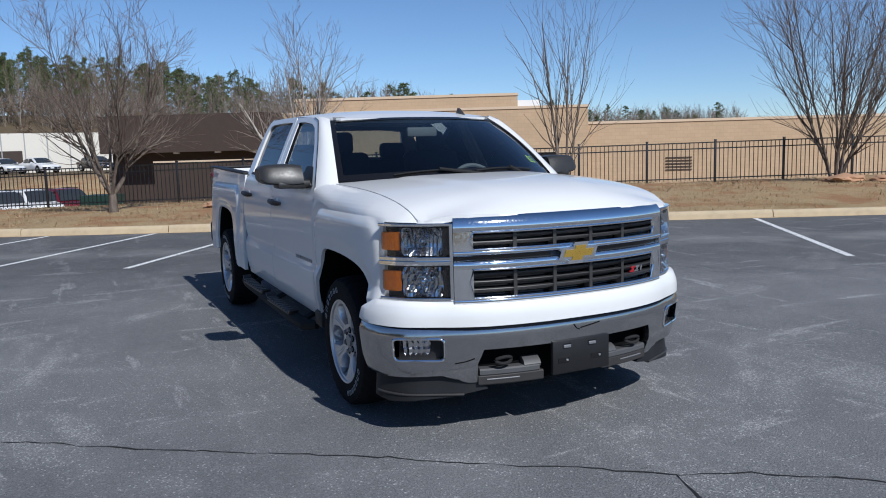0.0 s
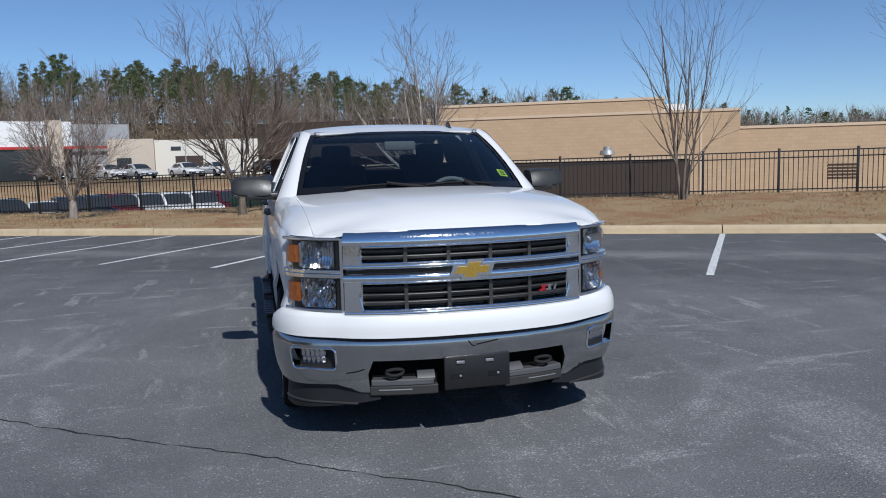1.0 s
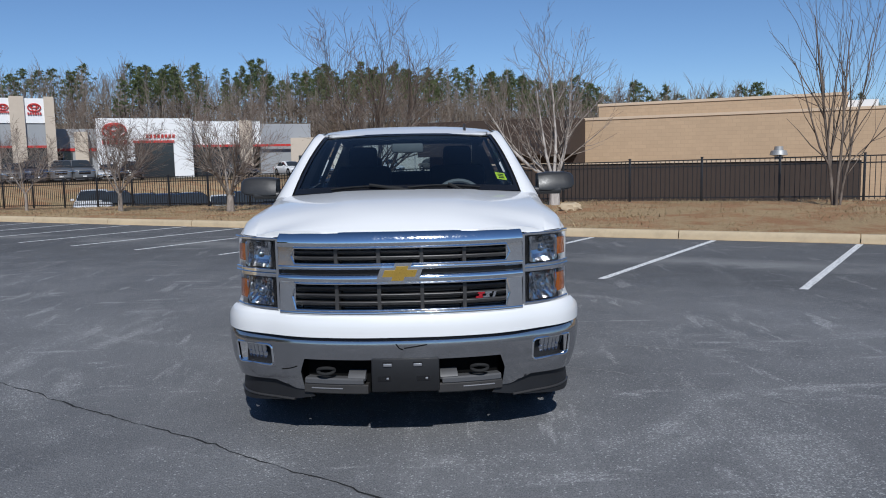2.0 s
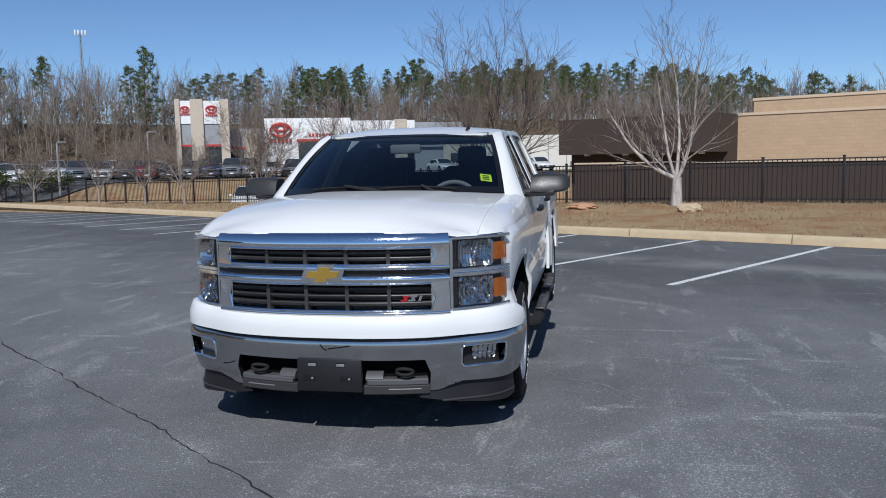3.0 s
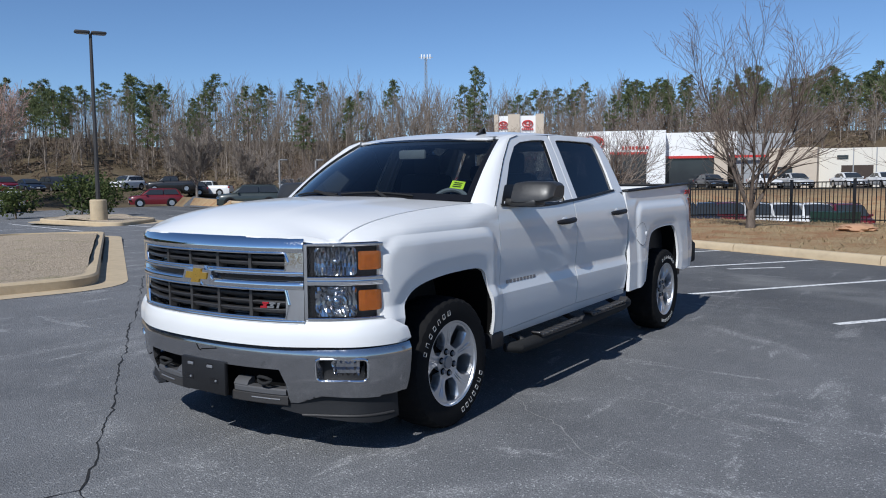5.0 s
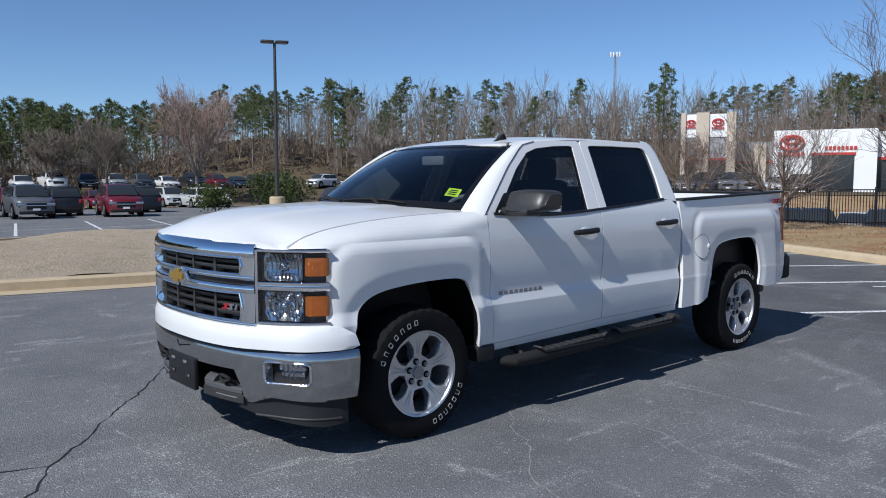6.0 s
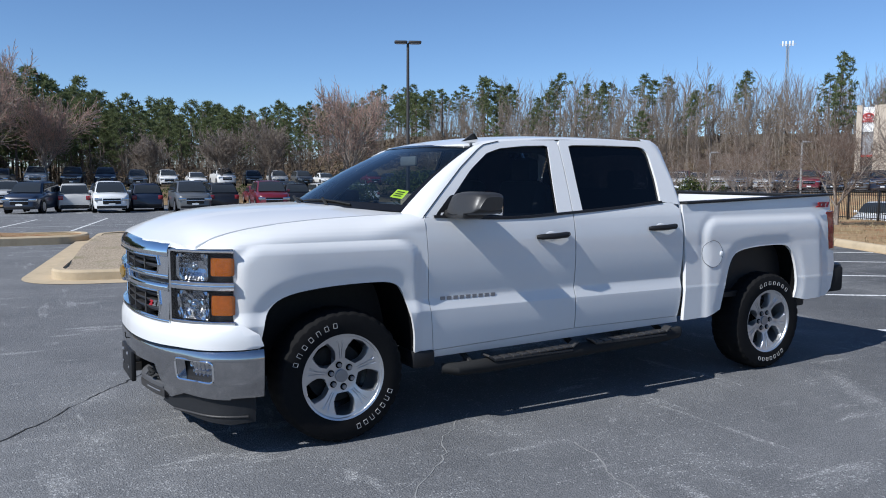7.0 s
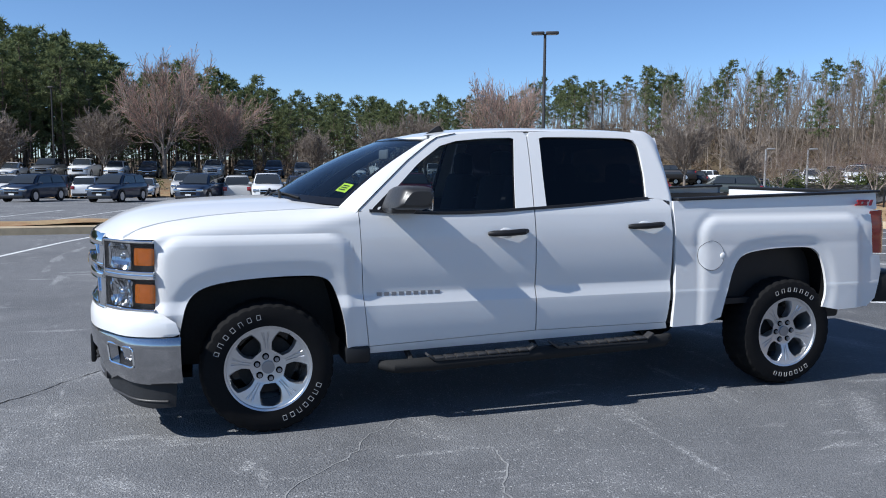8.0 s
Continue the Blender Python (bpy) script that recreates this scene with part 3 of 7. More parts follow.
tagged(part("far_picket", far_pickets, FENCE_BLACK, fence, smooth=False), kind="stuff")

# straw and clods on the bank
def straw():
    rng = random.Random(3)
    v, f = [], []
    for _ in range(26000):
        u, n = rng.uniform(-26, 22), KERB_N + 0.22 + rng.random() ** 0.9 * 8.0
        p = un(u, n)
        if noise.noise((p.x * 0.6, p.y * 0.6, 11)) < rng.uniform(-0.5, 0.25):
            continue
        z = ground_z(p.x, p.y)
        a, h = rng.uniform(0, 6.28), rng.uniform(0.02, 0.085)
        w = rng.uniform(0.006, 0.016)
        d = Vector((math.cos(a), math.sin(a), 0))
        i = len(v)
        v += [p + d * w + Vector((0, 0, z - 0.01)), p - d * w + Vector((0, 0, z - 0.01)), p + Vector((rng.gauss(0, 0.05), rng.gauss(0, 0.05), z + h))]
        f.append((i, i + 1, i + 2))
    return v, f


def straw_object():
    v, f = straw()
    me = bpy.data.meshes.new("straw")
    me.from_pydata(v, [], f)
    me.materials.append(STRAW)
    tagged(new("dry_grass", me), "short dry straw-coloured grass on the bank", "grass", kind="stuff")


straw_object()


def clod(seed, u, n, r, mat, name, label, flat_=0.6):
    rng = random.Random(seed)
    bm = bmesh.new()
    bmesh.ops.create_icosphere(bm, subdivisions=3, radius=r)
    for v in bm.verts:
        k = 1 + 0.35 * noise.noise(v.co * (2.2 / r) + Vector((seed, 0, 0)))
        v.co = Vector((v.co.x * k * 1.3, v.co.y * k, v.co.z * k * flat_))
    p = un(u, n)
    bmesh.ops.translate(bm, vec=(p.x, p.y, ground_z(p.x, p.y) + r * 0.15), verts=bm.verts[:])
    tagged(mesh_object(name, bm, mat), label, name.replace("_", " "))


for k, (u, n, r) in enumerate(((9.9, 15.7, 0.40), (10.7, 15.3, 0.28), (-6.2, 14.6, 0.30))):
    clod(k + 1, u, n, r, CLAY, "clay_mound", "low mound of red clay on the bank", 0.35)
clod(31, -3.3, 14.5, 0.22, KERB, "boulder", "pale rough boulder beside the tree", 0.75)


# ---- the pickup truck: front axle at y = 0, nose towards -y ----
FRONT_ARCH = [(-0.515, 0.40), (-0.475, 0.65), (-0.44, 0.80), (-0.345, 0.88), (-0.12, 0.912), (0.15, 0.922), (0.32, 0.915), (0.385, 0.85), (0.445, 0.63), (0.46, 0.48)]
REAR_ARCH = [(3.055, 0.53), (3.10, 0.70), (3.155, 0.88), (3.225, 0.96), (3.41, 0.99), (3.70, 1.0), (3.86, 0.985), (3.93, 0.85), (3.955, 0.66), (3.92, 0.56)]


def eased(line):
    """An open line with its corners cut twice."""
    for _ in range(2):
        line = [line[0]] + [(a[0] + (b[0] - a[0]) * t, a[1] + (b[1] - a[1]) * t) for a, b in zip(line, line[1:]) for t in (0.25, 0.75)] + [line[-1]]
    return line


FRONT_ARCH, REAR_ARCH = eased(FRONT_ARCH), eased(REAR_ARCH)


def arch_distance(arch, y, z):
    best = 9.0
    for (a, b), (c, d) in zip(arch, arch[1:]):
        t = max(0, min(1, ((y - a) * (c - a) + (z - b) * (d - b)) / ((c - a) ** 2 + (d - b) ** 2)))
        best = min(best, math.hypot(y - a - t * (c - a), z - b - t * (d - b)))
    return best


SIDE = [(0.38, 0.900), (0.44, 0.945), (0.50, 0.962), (0.60, 0.980), (0.69, 0.987), (0.722, 0.987), (0.732, 0.984), (0.788, 0.961), (0.80, 0.959), (0.86, 0.962), (0.95, 0.966), (1.05, 0.968), (1.10, 0.967), (1.15, 0.963), (1.20, 0.956), (1.26, 0.944), (1.30, 0.930)]


def side_x(y, z):
    """Half the width of the body at y, z, below the belt."""
    x = curve_through(SIDE, z)
    x -= linear([(0.40, 0.010), (0.69, 0.018), (0.735, 0.018), (0.788, 0.011), (0.80, 0.010), (0.86, 0.005), (0.94, 0)], z) * smoothstep(0.46, 0.60, y) * (y < 2.671)
    if y > 2.671:
        x = max(x, linear([(0.69, 0.987), (1.0, 0.970), (1.3, 0.90)], z))
    if y < -0.25:
        x -= 0.055 * ((-0.25 - y) / 0.4) ** 2
    if y > 4.15:
        x -= 0.035 * ((y - 4.15) / 0.4) ** 2
    for arch, y0, y1, top in ((FRONT_ARCH, -0.60, 0.50, 1.160), (REAR_ARCH, 2.875, 4.28, 1.230)):
        d = arch_distance(arch, y, z)
        cy, hy, hz, r = (y0 + y1) / 2, (y1 - y0) / 2, 0.6, 0.15
        qy, qz = abs(y - cy) - hy + r, abs(z - top + hz) - hz + r
        box_d = math.hypot(max(qy, 0), max(qz, 0)) + min(max(qy, qz), 0) - r
        t = min(1, max(0, -box_d / 0.055))
        x += 0.016 * (1 - (1 - t) ** 2)
        if z > 0.8:
            x -= 0.006 * max(0, 1 - max(box_d, 0) / 0.05) * (1 - t) * smoothstep(0.8, 1.05, z)
        x -= 0.012 * min(1, max(0, (0.085 - d) / 0.06))
    return x


def glasshouse_x(z):
    return 0.930 - (z - 1.30) * 0.46 - 0.10 * max(0, z - 1.6) ** 1.5


def cab_x(y, z):
    return side_x(y, z) if z < 1.295 else glasshouse_x(z)


def seam_z(y):
    return curve_through([(-0.80, 1.125), (-0.75, 1.150), (-0.68, 1.190), (-0.50, 1.235), (-0.2, 1.272), (0.2, 1.294), (0.6, 1.306)], y)


def fender_x(y, z):
    """The wing's side, rolled over at the top towards the bonnet seam."""
    top, inner = seam_z(y), linear([(-0.8, 0.80), (-0.5, 0.815), (0.30, 0.826), (0.53, 0.905)], y)
    start = min(1.15, top - 0.10)
    t = max(0, min(1, (z - start) / (top - start)))
    k = 2.4 + 2.2 * smoothstep(0.1, 0.5, y)
    x = side_x(y, min(z, 1.20)) * (1 - t**k) + inner * t**k
    return min(x, linear([(-0.80, 0.80), (-0.745, 0.862), (-0.68, 0.912), (-0.62, 0.948), (-0.55, 0.99), (-0.5, 1.2)], y))


PLAN = [(0.0, -1.0), (0.20, -0.994), (0.40, -0.966), (0.58, -0.915), (0.74, -0.835), (0.86, -0.745), (0.935, -0.64), (0.968, -0.55), (0.985, -0.45)]
PLAN_S = [0.0]
for _p, _q in zip(PLAN, PLAN[1:]):
    PLAN_S.append(PLAN_S[-1] + math.hypot(_q[0] - _p[0], _q[1] - _p[1]))
PLAN_X = [(s, p[0]) for s, p in zip(PLAN_S, PLAN)]
PLAN_Y = [(s, p[1]) for s, p in zip(PLAN_S, PLAN)]


def nose(s, out=0.0):
    """A point of the nose's plan, s along it from the middle, moved out along its normal."""
    a, sign = abs(s), (1 if s >= 0 else -1)
    x, y = curve_through(PLAN_X, a), curve_through(PLAN_Y, a)
    dx = curve_through(PLAN_X, a + 0.01) - curve_through(PLAN_X, a - 0.01 if a > 0.01 else 0)
    dy = curve_through(PLAN_Y, a + 0.01) - curve_through(PLAN_Y, a - 0.01 if a > 0.01 else 0)
    k = math.hypot(dx, dy) or 1
    return sign * (x + dy / k * out), y - dx / k * out


def nose_s(x):
    """How far along the nose's plan the half width x lies."""
    return float(np.interp(x, [p[0] for p in PLAN], PLAN_S))


def nose_sheet(outline, profile, lip=0.03, holes=(), step=0.04, wide=0.0):
    def place(s, z):
        x, y = nose(s, profile(z) + wide * smoothstep(0.72, 1.02, abs(s)))
        return (x, y, z)

    return sheet(outline, place, step, holes, lambda co: (0, lip, 0))


def nose_bar(s0, s1, z0, z1, out, depth=0.04, bevel=0.008, n=None, tilt=0.0, wide=0.0, crown=0.0):
    """A bar that follows the nose's plan, with rounded edges, or a rounded face of depth crown."""
    n = n or max(2, int(abs(s1 - s0) / 0.05))
    ring = [(0, z0 + bevel), (bevel, z0), (depth, z0), (depth, z1), (bevel, z1), (0, z1 - bevel)]
    if crown:
        arc = [math.pi / 2 * k / 5 for k in range(-5, 6)]
        ring = [(crown * (1 - math.cos(a)), (z0 + z1) / 2 + (z1 - z0) / 2 * math.sin(a)) for a in arc] + [(depth, z1), (depth, z0)]
    count = len(ring)
    bm, rows = bmesh.new(), []
    for i in range(n + 1):
        s = s0 + (s1 - s0) * i / n
        more = wide * smoothstep(0.72, 1.02, abs(s))
        row = []
        for d, z in ring:
            x, y = nose(s, out + more - d - tilt * (z - z0))
            row.append(bm.verts.new((x, y, z)))
        rows.append(row)
    for r, t in zip(rows, rows[1:]):
        for k in range(count):
            bm.faces.new((r[k], r[(k + 1) % count], t[(k + 1) % count], t[k]))
    bm.faces.new(rows[0][::-1]), bm.faces.new(rows[-1])
    bmesh.ops.recalc_face_normals(bm, faces=bm.faces[:])
    return bm


def strip_on_side(outer, inner, xf, inset=0.0, lip=0.03):
    """A band on the body's side between two lines in y, z."""
    bm = bmesh.new()
    rows = []
    for k in range(4):
        t = k / 3
        rows.append([bm.verts.new((xf(a[0] * (1 - t) + b[0] * t, a[1] * (1 - t) + b[1] * t) - inset, a[0] * (1 - t) + b[0] * t, a[1] * (1 - t) + b[1] * t)) for a, b in zip(outer, inner)])
    rows.append([bm.verts.new(v.co + Vector((-lip, 0, 0))) for v in rows[-1]])
    rows.insert(0, [bm.verts.new(v.co + Vector((-lip, 0, 0))) for v in rows[0]])
    for r, s in zip(rows, rows[1:]):
        for k in range(len(r) - 1):
            bm.faces.new((r[k], r[k + 1], s[k + 1], s[k]))
    bmesh.ops.recalc_face_normals(bm, faces=bm.faces[:])
    return bm


def resample(points, n):
    """n points evenly along a line."""
    pts = [Vector(p) for p in points]
    acc = [0.0]
    for p, q in zip(pts, pts[1:]):
        acc.append(acc[-1] + (q - p).length)
    out = []
    for i in range(n):
        s = acc[-1] * i / (n - 1)
        out.append(tuple(float(np.interp(s, acc, [p[k] for p in pts])) for k in range(len(pts[0]))))
    return out


truck = thing("pickup_truck", "white four-door pickup truck with chrome grille and bumper, parked on asphalt", "pickup truck")
CUTS = [(1, z) for z in (0.69, 0.722, 0.732, 0.76, 0.788, 0.80, 0.83, 1.13, 1.16, 1.165, 1.19, 1.215, 1.25, 1.27)]
FOLD = lambda co: (-0.028 if co.x > 0 else 0.028, 0, 0)

# wings
fender = [(-0.605, 0.745), (-0.60, 1.140), (-0.69, 1.140), (-0.765, 1.139), (-0.74, seam_z(-0.74)), (-0.70, seam_z(-0.70)), (-0.66, seam_z(-0.66)), (-0.58, seam_z(-0.58)), (-0.5, seam_z(-0.5)), (-0.3, seam_z(-0.3)), (-0.1, seam_z(-0.1)), (0.1, seam_z(0.1)), (0.3, seam_z(0.3)), (0.50, seam_z(0.50)), (0.531, 1.295), (0.538, 1.20), (0.548, 0.95), (0.556, 0.78), (0.575, 0.60), (0.592, 0.47), (0.465, 0.46)] + FRONT_ARCH[::-1][1:-1] + [(-0.48, 0.635), (-0.60, 0.68)]
for v in both("front_fender", sheet(fender, lambda y, z: (fender_x(y, z), y, z), (0.020, 0.018), (), FOLD, CUTS + [(1, z) for z in (1.10, 1.21, 1.23, 1.24, 1.26, 1.28, 1.285, 1.29, 1.295, 1.30)]), WHITE_PAINT, truck, sharp=50):
    pass

# doors: lower panels, window frames, glass
BELT = [(0.538, 1.285), (1.13, 1.262), (1.668, 1.286), (2.10, 1.312), (2.52, 1.345), (2.66, 1.345)]


def belt_z(y):
    return curve_through(BELT, y)


front_low = [(0.596, 0.475), (0.579, 0.60), (0.560, 0.78), (0.552, 0.95), (0.542, 1.20), (0.536, 1.283)] + [(y, belt_z(y)) for y in (0.75, 0.95, 1.15, 1.35, 1.55)] + [(1.661, belt_z(1.661)), (1.664, 1.10), (1.668, 0.80), (1.677, 0.512)]
rear_low = [(1.685, 0.512), (1.676, 0.80), (1.672, 1.10), (1.669, belt_z(1.669))] + [(y, belt_z(y)) for y in (1.9, 2.1, 2.3, 2.45)] + [(2.60, 1.345), (2.655, 1.30), (2.664, 1.15), (2.668, 0.83), (2.655, 0.60), (2.645, 0.512)]
for name, low in (("front_door", front_low), ("rear_door", rear_low)):
    both(name, sheet(low, lambda y, z: (cab_x(y, min(z, 1.2949)) if z < 1.295 else glasshouse_x(z), y, z), (0.06, 0.05), (), FOLD, CUTS), WHITE_PAINT, truck, sharp=13)

glass_1 = [(0.64, 1.27), (0.78, 1.42), (0.94, 1.572), (1.09, 1.678), (1.20, 1.712), (1.40, 1.733), (1.606, 1.741), (1.565, 1.50), (1.537, 1.290)]
frame_1 = [(0.536, 1.287), (0.68, 1.415), (0.87, 1.582), (1.07, 1.728), (1.21, 1.757), (1.40, 1.772), (1.698, 1.778), (1.680, 1.50), (1.661, 1.288)]
glass_2 = [(1.752, 1.305), (1.764, 1.50), (1.785, 1.746), (2.05, 1.753), (2.43, 1.750), (2.485, 1.738), (2.515, 1.70), (2.512, 1.50), (2.492, 1.352)]
frame_2 = [(1.669, 1.288), (1.688, 1.50), (1.706, 1.780), (2.05, 1.792), (2.48, 1.792), (2.56, 1.775), (2.60, 1.70), (2.655, 1.50), (2.662, 1.33)]
top_x = lambda y, z: glasshouse_x(max(z, 1.285))
for outer, inner in ((frame_1, glass_1), (frame_2, glass_2)):
    both("window_frame", strip_on_side(resample(outer, 40), resample(inner, 40), top_x, 0.0), WHITE_PAINT, truck)
both("front_side_window", sheet(glass_1 + [(1.1, 1.266)], lambda y, z: (top_x(y, z) - 0.018, y, z), 0.1), SIDE_GLASS, truck, "tinted front side window")
both("rear_side_window", sheet(glass_2 + [(2.1, 1.32)], lambda y, z: (top_x(y, z) - 0.018, y, z), 0.1), DARK_GLASS, truck, "near-black privacy glass")
both("belt_moulding", strip_on_side([(y, belt_z(y) - 0.003) for y in np.linspace(0.60, 2.50, 30)], [(y, belt_z(y) + 0.014) for y in np.linspace(0.60, 2.50, 30)], lambda y, z: glasshouse_x(max(z, 1.27)), -0.006, 0.02), BLACK_PLASTIC, truck)
both("pillar_trim", strip_on_side(resample([(1.598, 1.742), (1.53, 1.29)], 6), resample([(1.622, 1.742), (1.556, 1.29)], 6), top_x, 0.006, 0.012), GLOSS_BLACK, truck)
both("rocker_panel", sheet([(0.60, 0.425), (2.66, 0.465), (2.645, 0.508), (1.68, 0.508), (0.597, 0.470)], lambda y, z: (side_x(y, z) - 0.004, y, z), (0.2, 0.02), (), FOLD), WHITE_PAINT, truck)

# roof, pillars, windscreen
ROOF_Y = [(0.90, 1.735), (1.0, 1.757), (1.14, 1.785), (1.35, 1.810), (1.65, 1.826), (2.1, 1.832), (2.5, 1.826), (2.62, 1.812), (2.68, 1.77), (2.70, 1.74)]


def roof_z(x, y):
    t = abs(x) / 0.70
    edge = linear([(0.9, 0.030), (1.1, 0.035), (1.4, 0.042), (2.7, 0.045)], y)
    return curve_through(ROOF_Y, y) - edge * t**2.6 - 0.012 * (t > 0.93)


roof_outline = [(0.58, 1.020), (0.655, 1.105), (0.686, 1.22), (0.70, 1.5), (0.70, 2.55), (0.685, 2.66), (0.64, 2.698)]
roof_outline = roof_outline + [(-x, y) for x, y in roof_outline[::-1]] + [(-0.45, 0.962), (-0.25, 0.915), (0.0, 0.905), (0.25, 0.915), (0.45, 0.962)]
part("roof", sheet(roof_outline, lambda x, y: (x, y, roof_z(x, y)), 0.06, (), (0, 0, -0.035), [(0, a) for a in (0.66, -0.66, 0.68, -0.68)]), WHITE_PAINT, truck, sharp=50)
both("roof_ditch", tube([(0.692, y, roof_z(0.69, y) + 0.004) for y in np.linspace(1.22, 2.6, 16)], 0.006, 6), GLOSS_BLACK, truck)


def screen(s, t, lift=0.0):
    base = Vector((0.815 * s, 0.10 + 0.375 * abs(s) ** 2.2, 1.338 - 0.028 * s * s))
    top = Vector((0.652 * s, 0.915 + 0.175 * abs(s) ** 2.4, 1.742 - 0.012 * s * s))
    p = base.lerp(top, t)
    n = Vector((0.25 * s, -0.5, 0.85)).normalized()
    return p + n * (0.03 * 4 * t * (1 - t) + lift)


def screen_grid(s0, s1, t0, t1, n, m, lift):
    bm = bmesh.new()
    rows = [[bm.verts.new(screen(s0 + (s1 - s0) * i / n, t0 + (t1 - t0) * j / m, lift)) for i in range(n + 1)] for j in range(m + 1)]
    for r, q in zip(rows, rows[1:]):
        for k in range(n):
            bm.faces.new((r[k], r[k + 1], q[k + 1], q[k]))
    return bm


windscreen = part("windscreen", screen_grid(-0.985, 0.985, 0.0, 0.985, 24, 12, 0.0), WINDSHIELD, truck, "clear laminated windscreen")
frit = screen_grid(-0.99, -0.945, 0.0, 0.99, 2, 12, 0.004)
for g in (screen_grid(0.945, 0.99, 0.0, 0.99, 2, 12, 0.004), screen_grid(-0.99, 0.99, 0.945, 0.995, 24, 2, 0.004), screen_grid(-0.99, 0.99, 0.0, 0.075, 24, 2, 0.004)):
    join(frit, g)
part("windscreen_border", frit, GLOSS_BLACK, truck)
pillar_outer = resample([(0.36, 1.15), (0.50, 1.262)] + frame_1[:5], 18)
both("front_pillar", ruled([screen(0.985, t, 0.012) for t in np.linspace(-0.30, 1.0, 18)], [(glasshouse_x(max(z, 1.285)), y, z) for y, z in pillar_outer], 5, (0.012, -0.008, 0.012)), WHITE_PAINT, truck)
both("pillar_seam", tube([(glasshouse_x(max(z, 1.285)) + 0.001, y - 0.004, z + 0.003) for y, z in resample(frame_1[:5], 14)], 0.0028, 5), GLOSS_BLACK, truck)
pillar_in = resample(frame_2[4:] + [(2.668, 1.02)], 18)
pillar_out = resample([(2.50, 1.812), (2.62, 1.800), (2.676, 1.755), (2.700, 1.50), (2.705, 1.33), (2.705, 1.02)], 18)
both("rear_pillar", ruled([(min(glasshouse_x(z), 0.925), y, z) for y, z in pillar_in], [(min(glasshouse_x(z), 0.925) - 0.03, y, z) for y, z in pillar_out], 4, (0.010, 0.0, 0.0)), WHITE_PAINT, truck)
part("cab_back", sheet([(-0.86, 1.02), (0.86, 1.02), (0.86, 1.30), (0.65, 1.76), (-0.65, 1.76), (-0.86, 1.30)], lambda x, z: (x, 2.705 + 0.02 * (1.76 - z), z), 0.12, ((-0.58, 0.58, 1.42, 1.70),), (0, -0.03, 0)), WHITE_PAINT, truck)
part("rear_window", sheet([(-0.585, 1.415), (0.585, 1.415), (0.585, 1.705), (-0.585, 1.705)], lambda x, z: (x, 2.69 + 0.02 * (1.76 - z), z), 0.2), SIDE_GLASS, truck, "tinted rear window")

# bonnet
HOOD_Y = [(-0.985, 1.150), (-0.965, 1.166), (-0.93, 1.190), (-0.86, 1.232), (-0.75, 1.272), (-0.60, 1.302), (-0.35, 1.326), (0.0, 1.340), (0.3, 1.344), (0.5, 1.335)]


def hood_z(x, y):
    a = abs(x)
    mid, side = curve_through(HOOD_Y, y), seam_z(y) + 0.004
    t = a / 0.82
    z = mid * (1 - t**2.6) + side * t**2.6
    ridge = 0.30 + 0.16 * smoothstep(-0.9, 0.3, y)
    return z + 0.007 * (1 - smoothstep(ridge, ridge + 0.05, a)) * smoothstep(-0.93, -0.5, y) * smoothstep(0.5, 0.1, y)


def nose_y(x):
    return nose(nose_s(abs(x)))[1]


hood_half = [(0.20, nose_y(0.2) + 0.012), (0.40, nose_y(0.4) + 0.012), (0.58, nose_y(0.58) + 0.01), (0.66, -0.868), (0.75, -0.82), (0.797, -0.772), (0.808, -0.66), (0.812, -0.5), (0.818, -0.2), (0.822, 0.1), (0.826, 0.48), (0.72, 0.36), (0.50, 0.20), (0.25, 0.115)]
hood_outline = [(0.0, nose_y(0) + 0.012)] + hood_half + [(0.0, 0.095)] + [(-x, y) for x, y in hood_half[::-1]]
part("bonnet", sheet(hood_outline, lambda x, y: (x, y, hood_z(x, y)), 0.045, (), (0, 0, -0.03), [(1, y) for y in (-0.97, -0.95, -0.93, -0.90)]), WHITE_PAINT, truck, sharp=60)
part("cowl", ruled([(0.82 * s, 0.09 + 0.385 * abs(s) ** 2.0, 1.325 - 0.02 * s * s) for s in np.linspace(-1, 1, 21)], [tuple(screen(s, 0.03, -0.012)) for s in np.linspace(-1, 1, 21)], 2), BLACK_PLASTIC, truck)

# grille
GS = nose_s(0.655)
GI = nose_s(0.565)
grille = part("grille_surround", nose_bar(-GS, GS, 1.088, 1.168, 0.024, 0.09, 0.026, 30, 0.34, 0.0, 0.024), CHROME, truck, "bright chrome grille surround")
for z0, z1, out in ((0.968, 0.996, 0.012), (0.898, 0.940, 0.016), (0.722, 0.748, 0.012)):
    part("grille_bar", nose_bar(-GS, GS, z0, z1, out, 0.07, 0.012, 30, 0.0, 0.0, 0.014), CHROME, grille)
for z0, z1 in ((0.966, 1.10), (0.724, 0.942)):
    both("grille_upright", nose_bar(GI, GS, z0, z1, 0.010, 0.08, 0.012, 3, 0.05), CHROME, grille)
    part("grille_backing", nose_bar(-GI, GI, z0, z1, -0.075, 0.02, 0.002, 20), GLOSS_BLACK, grille)
part("grille_slot", nose_bar(-GS, GS, 0.938, 0.970, -0.02, 0.02, 0.002, 30), GLOSS_BLACK, grille)
for z in (1.026, 1.058):
    part("grille_slat", nose_bar(-GI, GI, z - 0.010, z + 0.010, -0.030, 0.045, 0.004, 20, -0.6), GREY_PLASTIC, grille)
for z in (0.782, 0.822, 0.862):
    part("grille_slat", nose_bar(-GI, GI, z - 0.011, z + 0.011, -0.030, 0.045, 0.004, 20, -0.6), GREY_PLASTIC, grille)
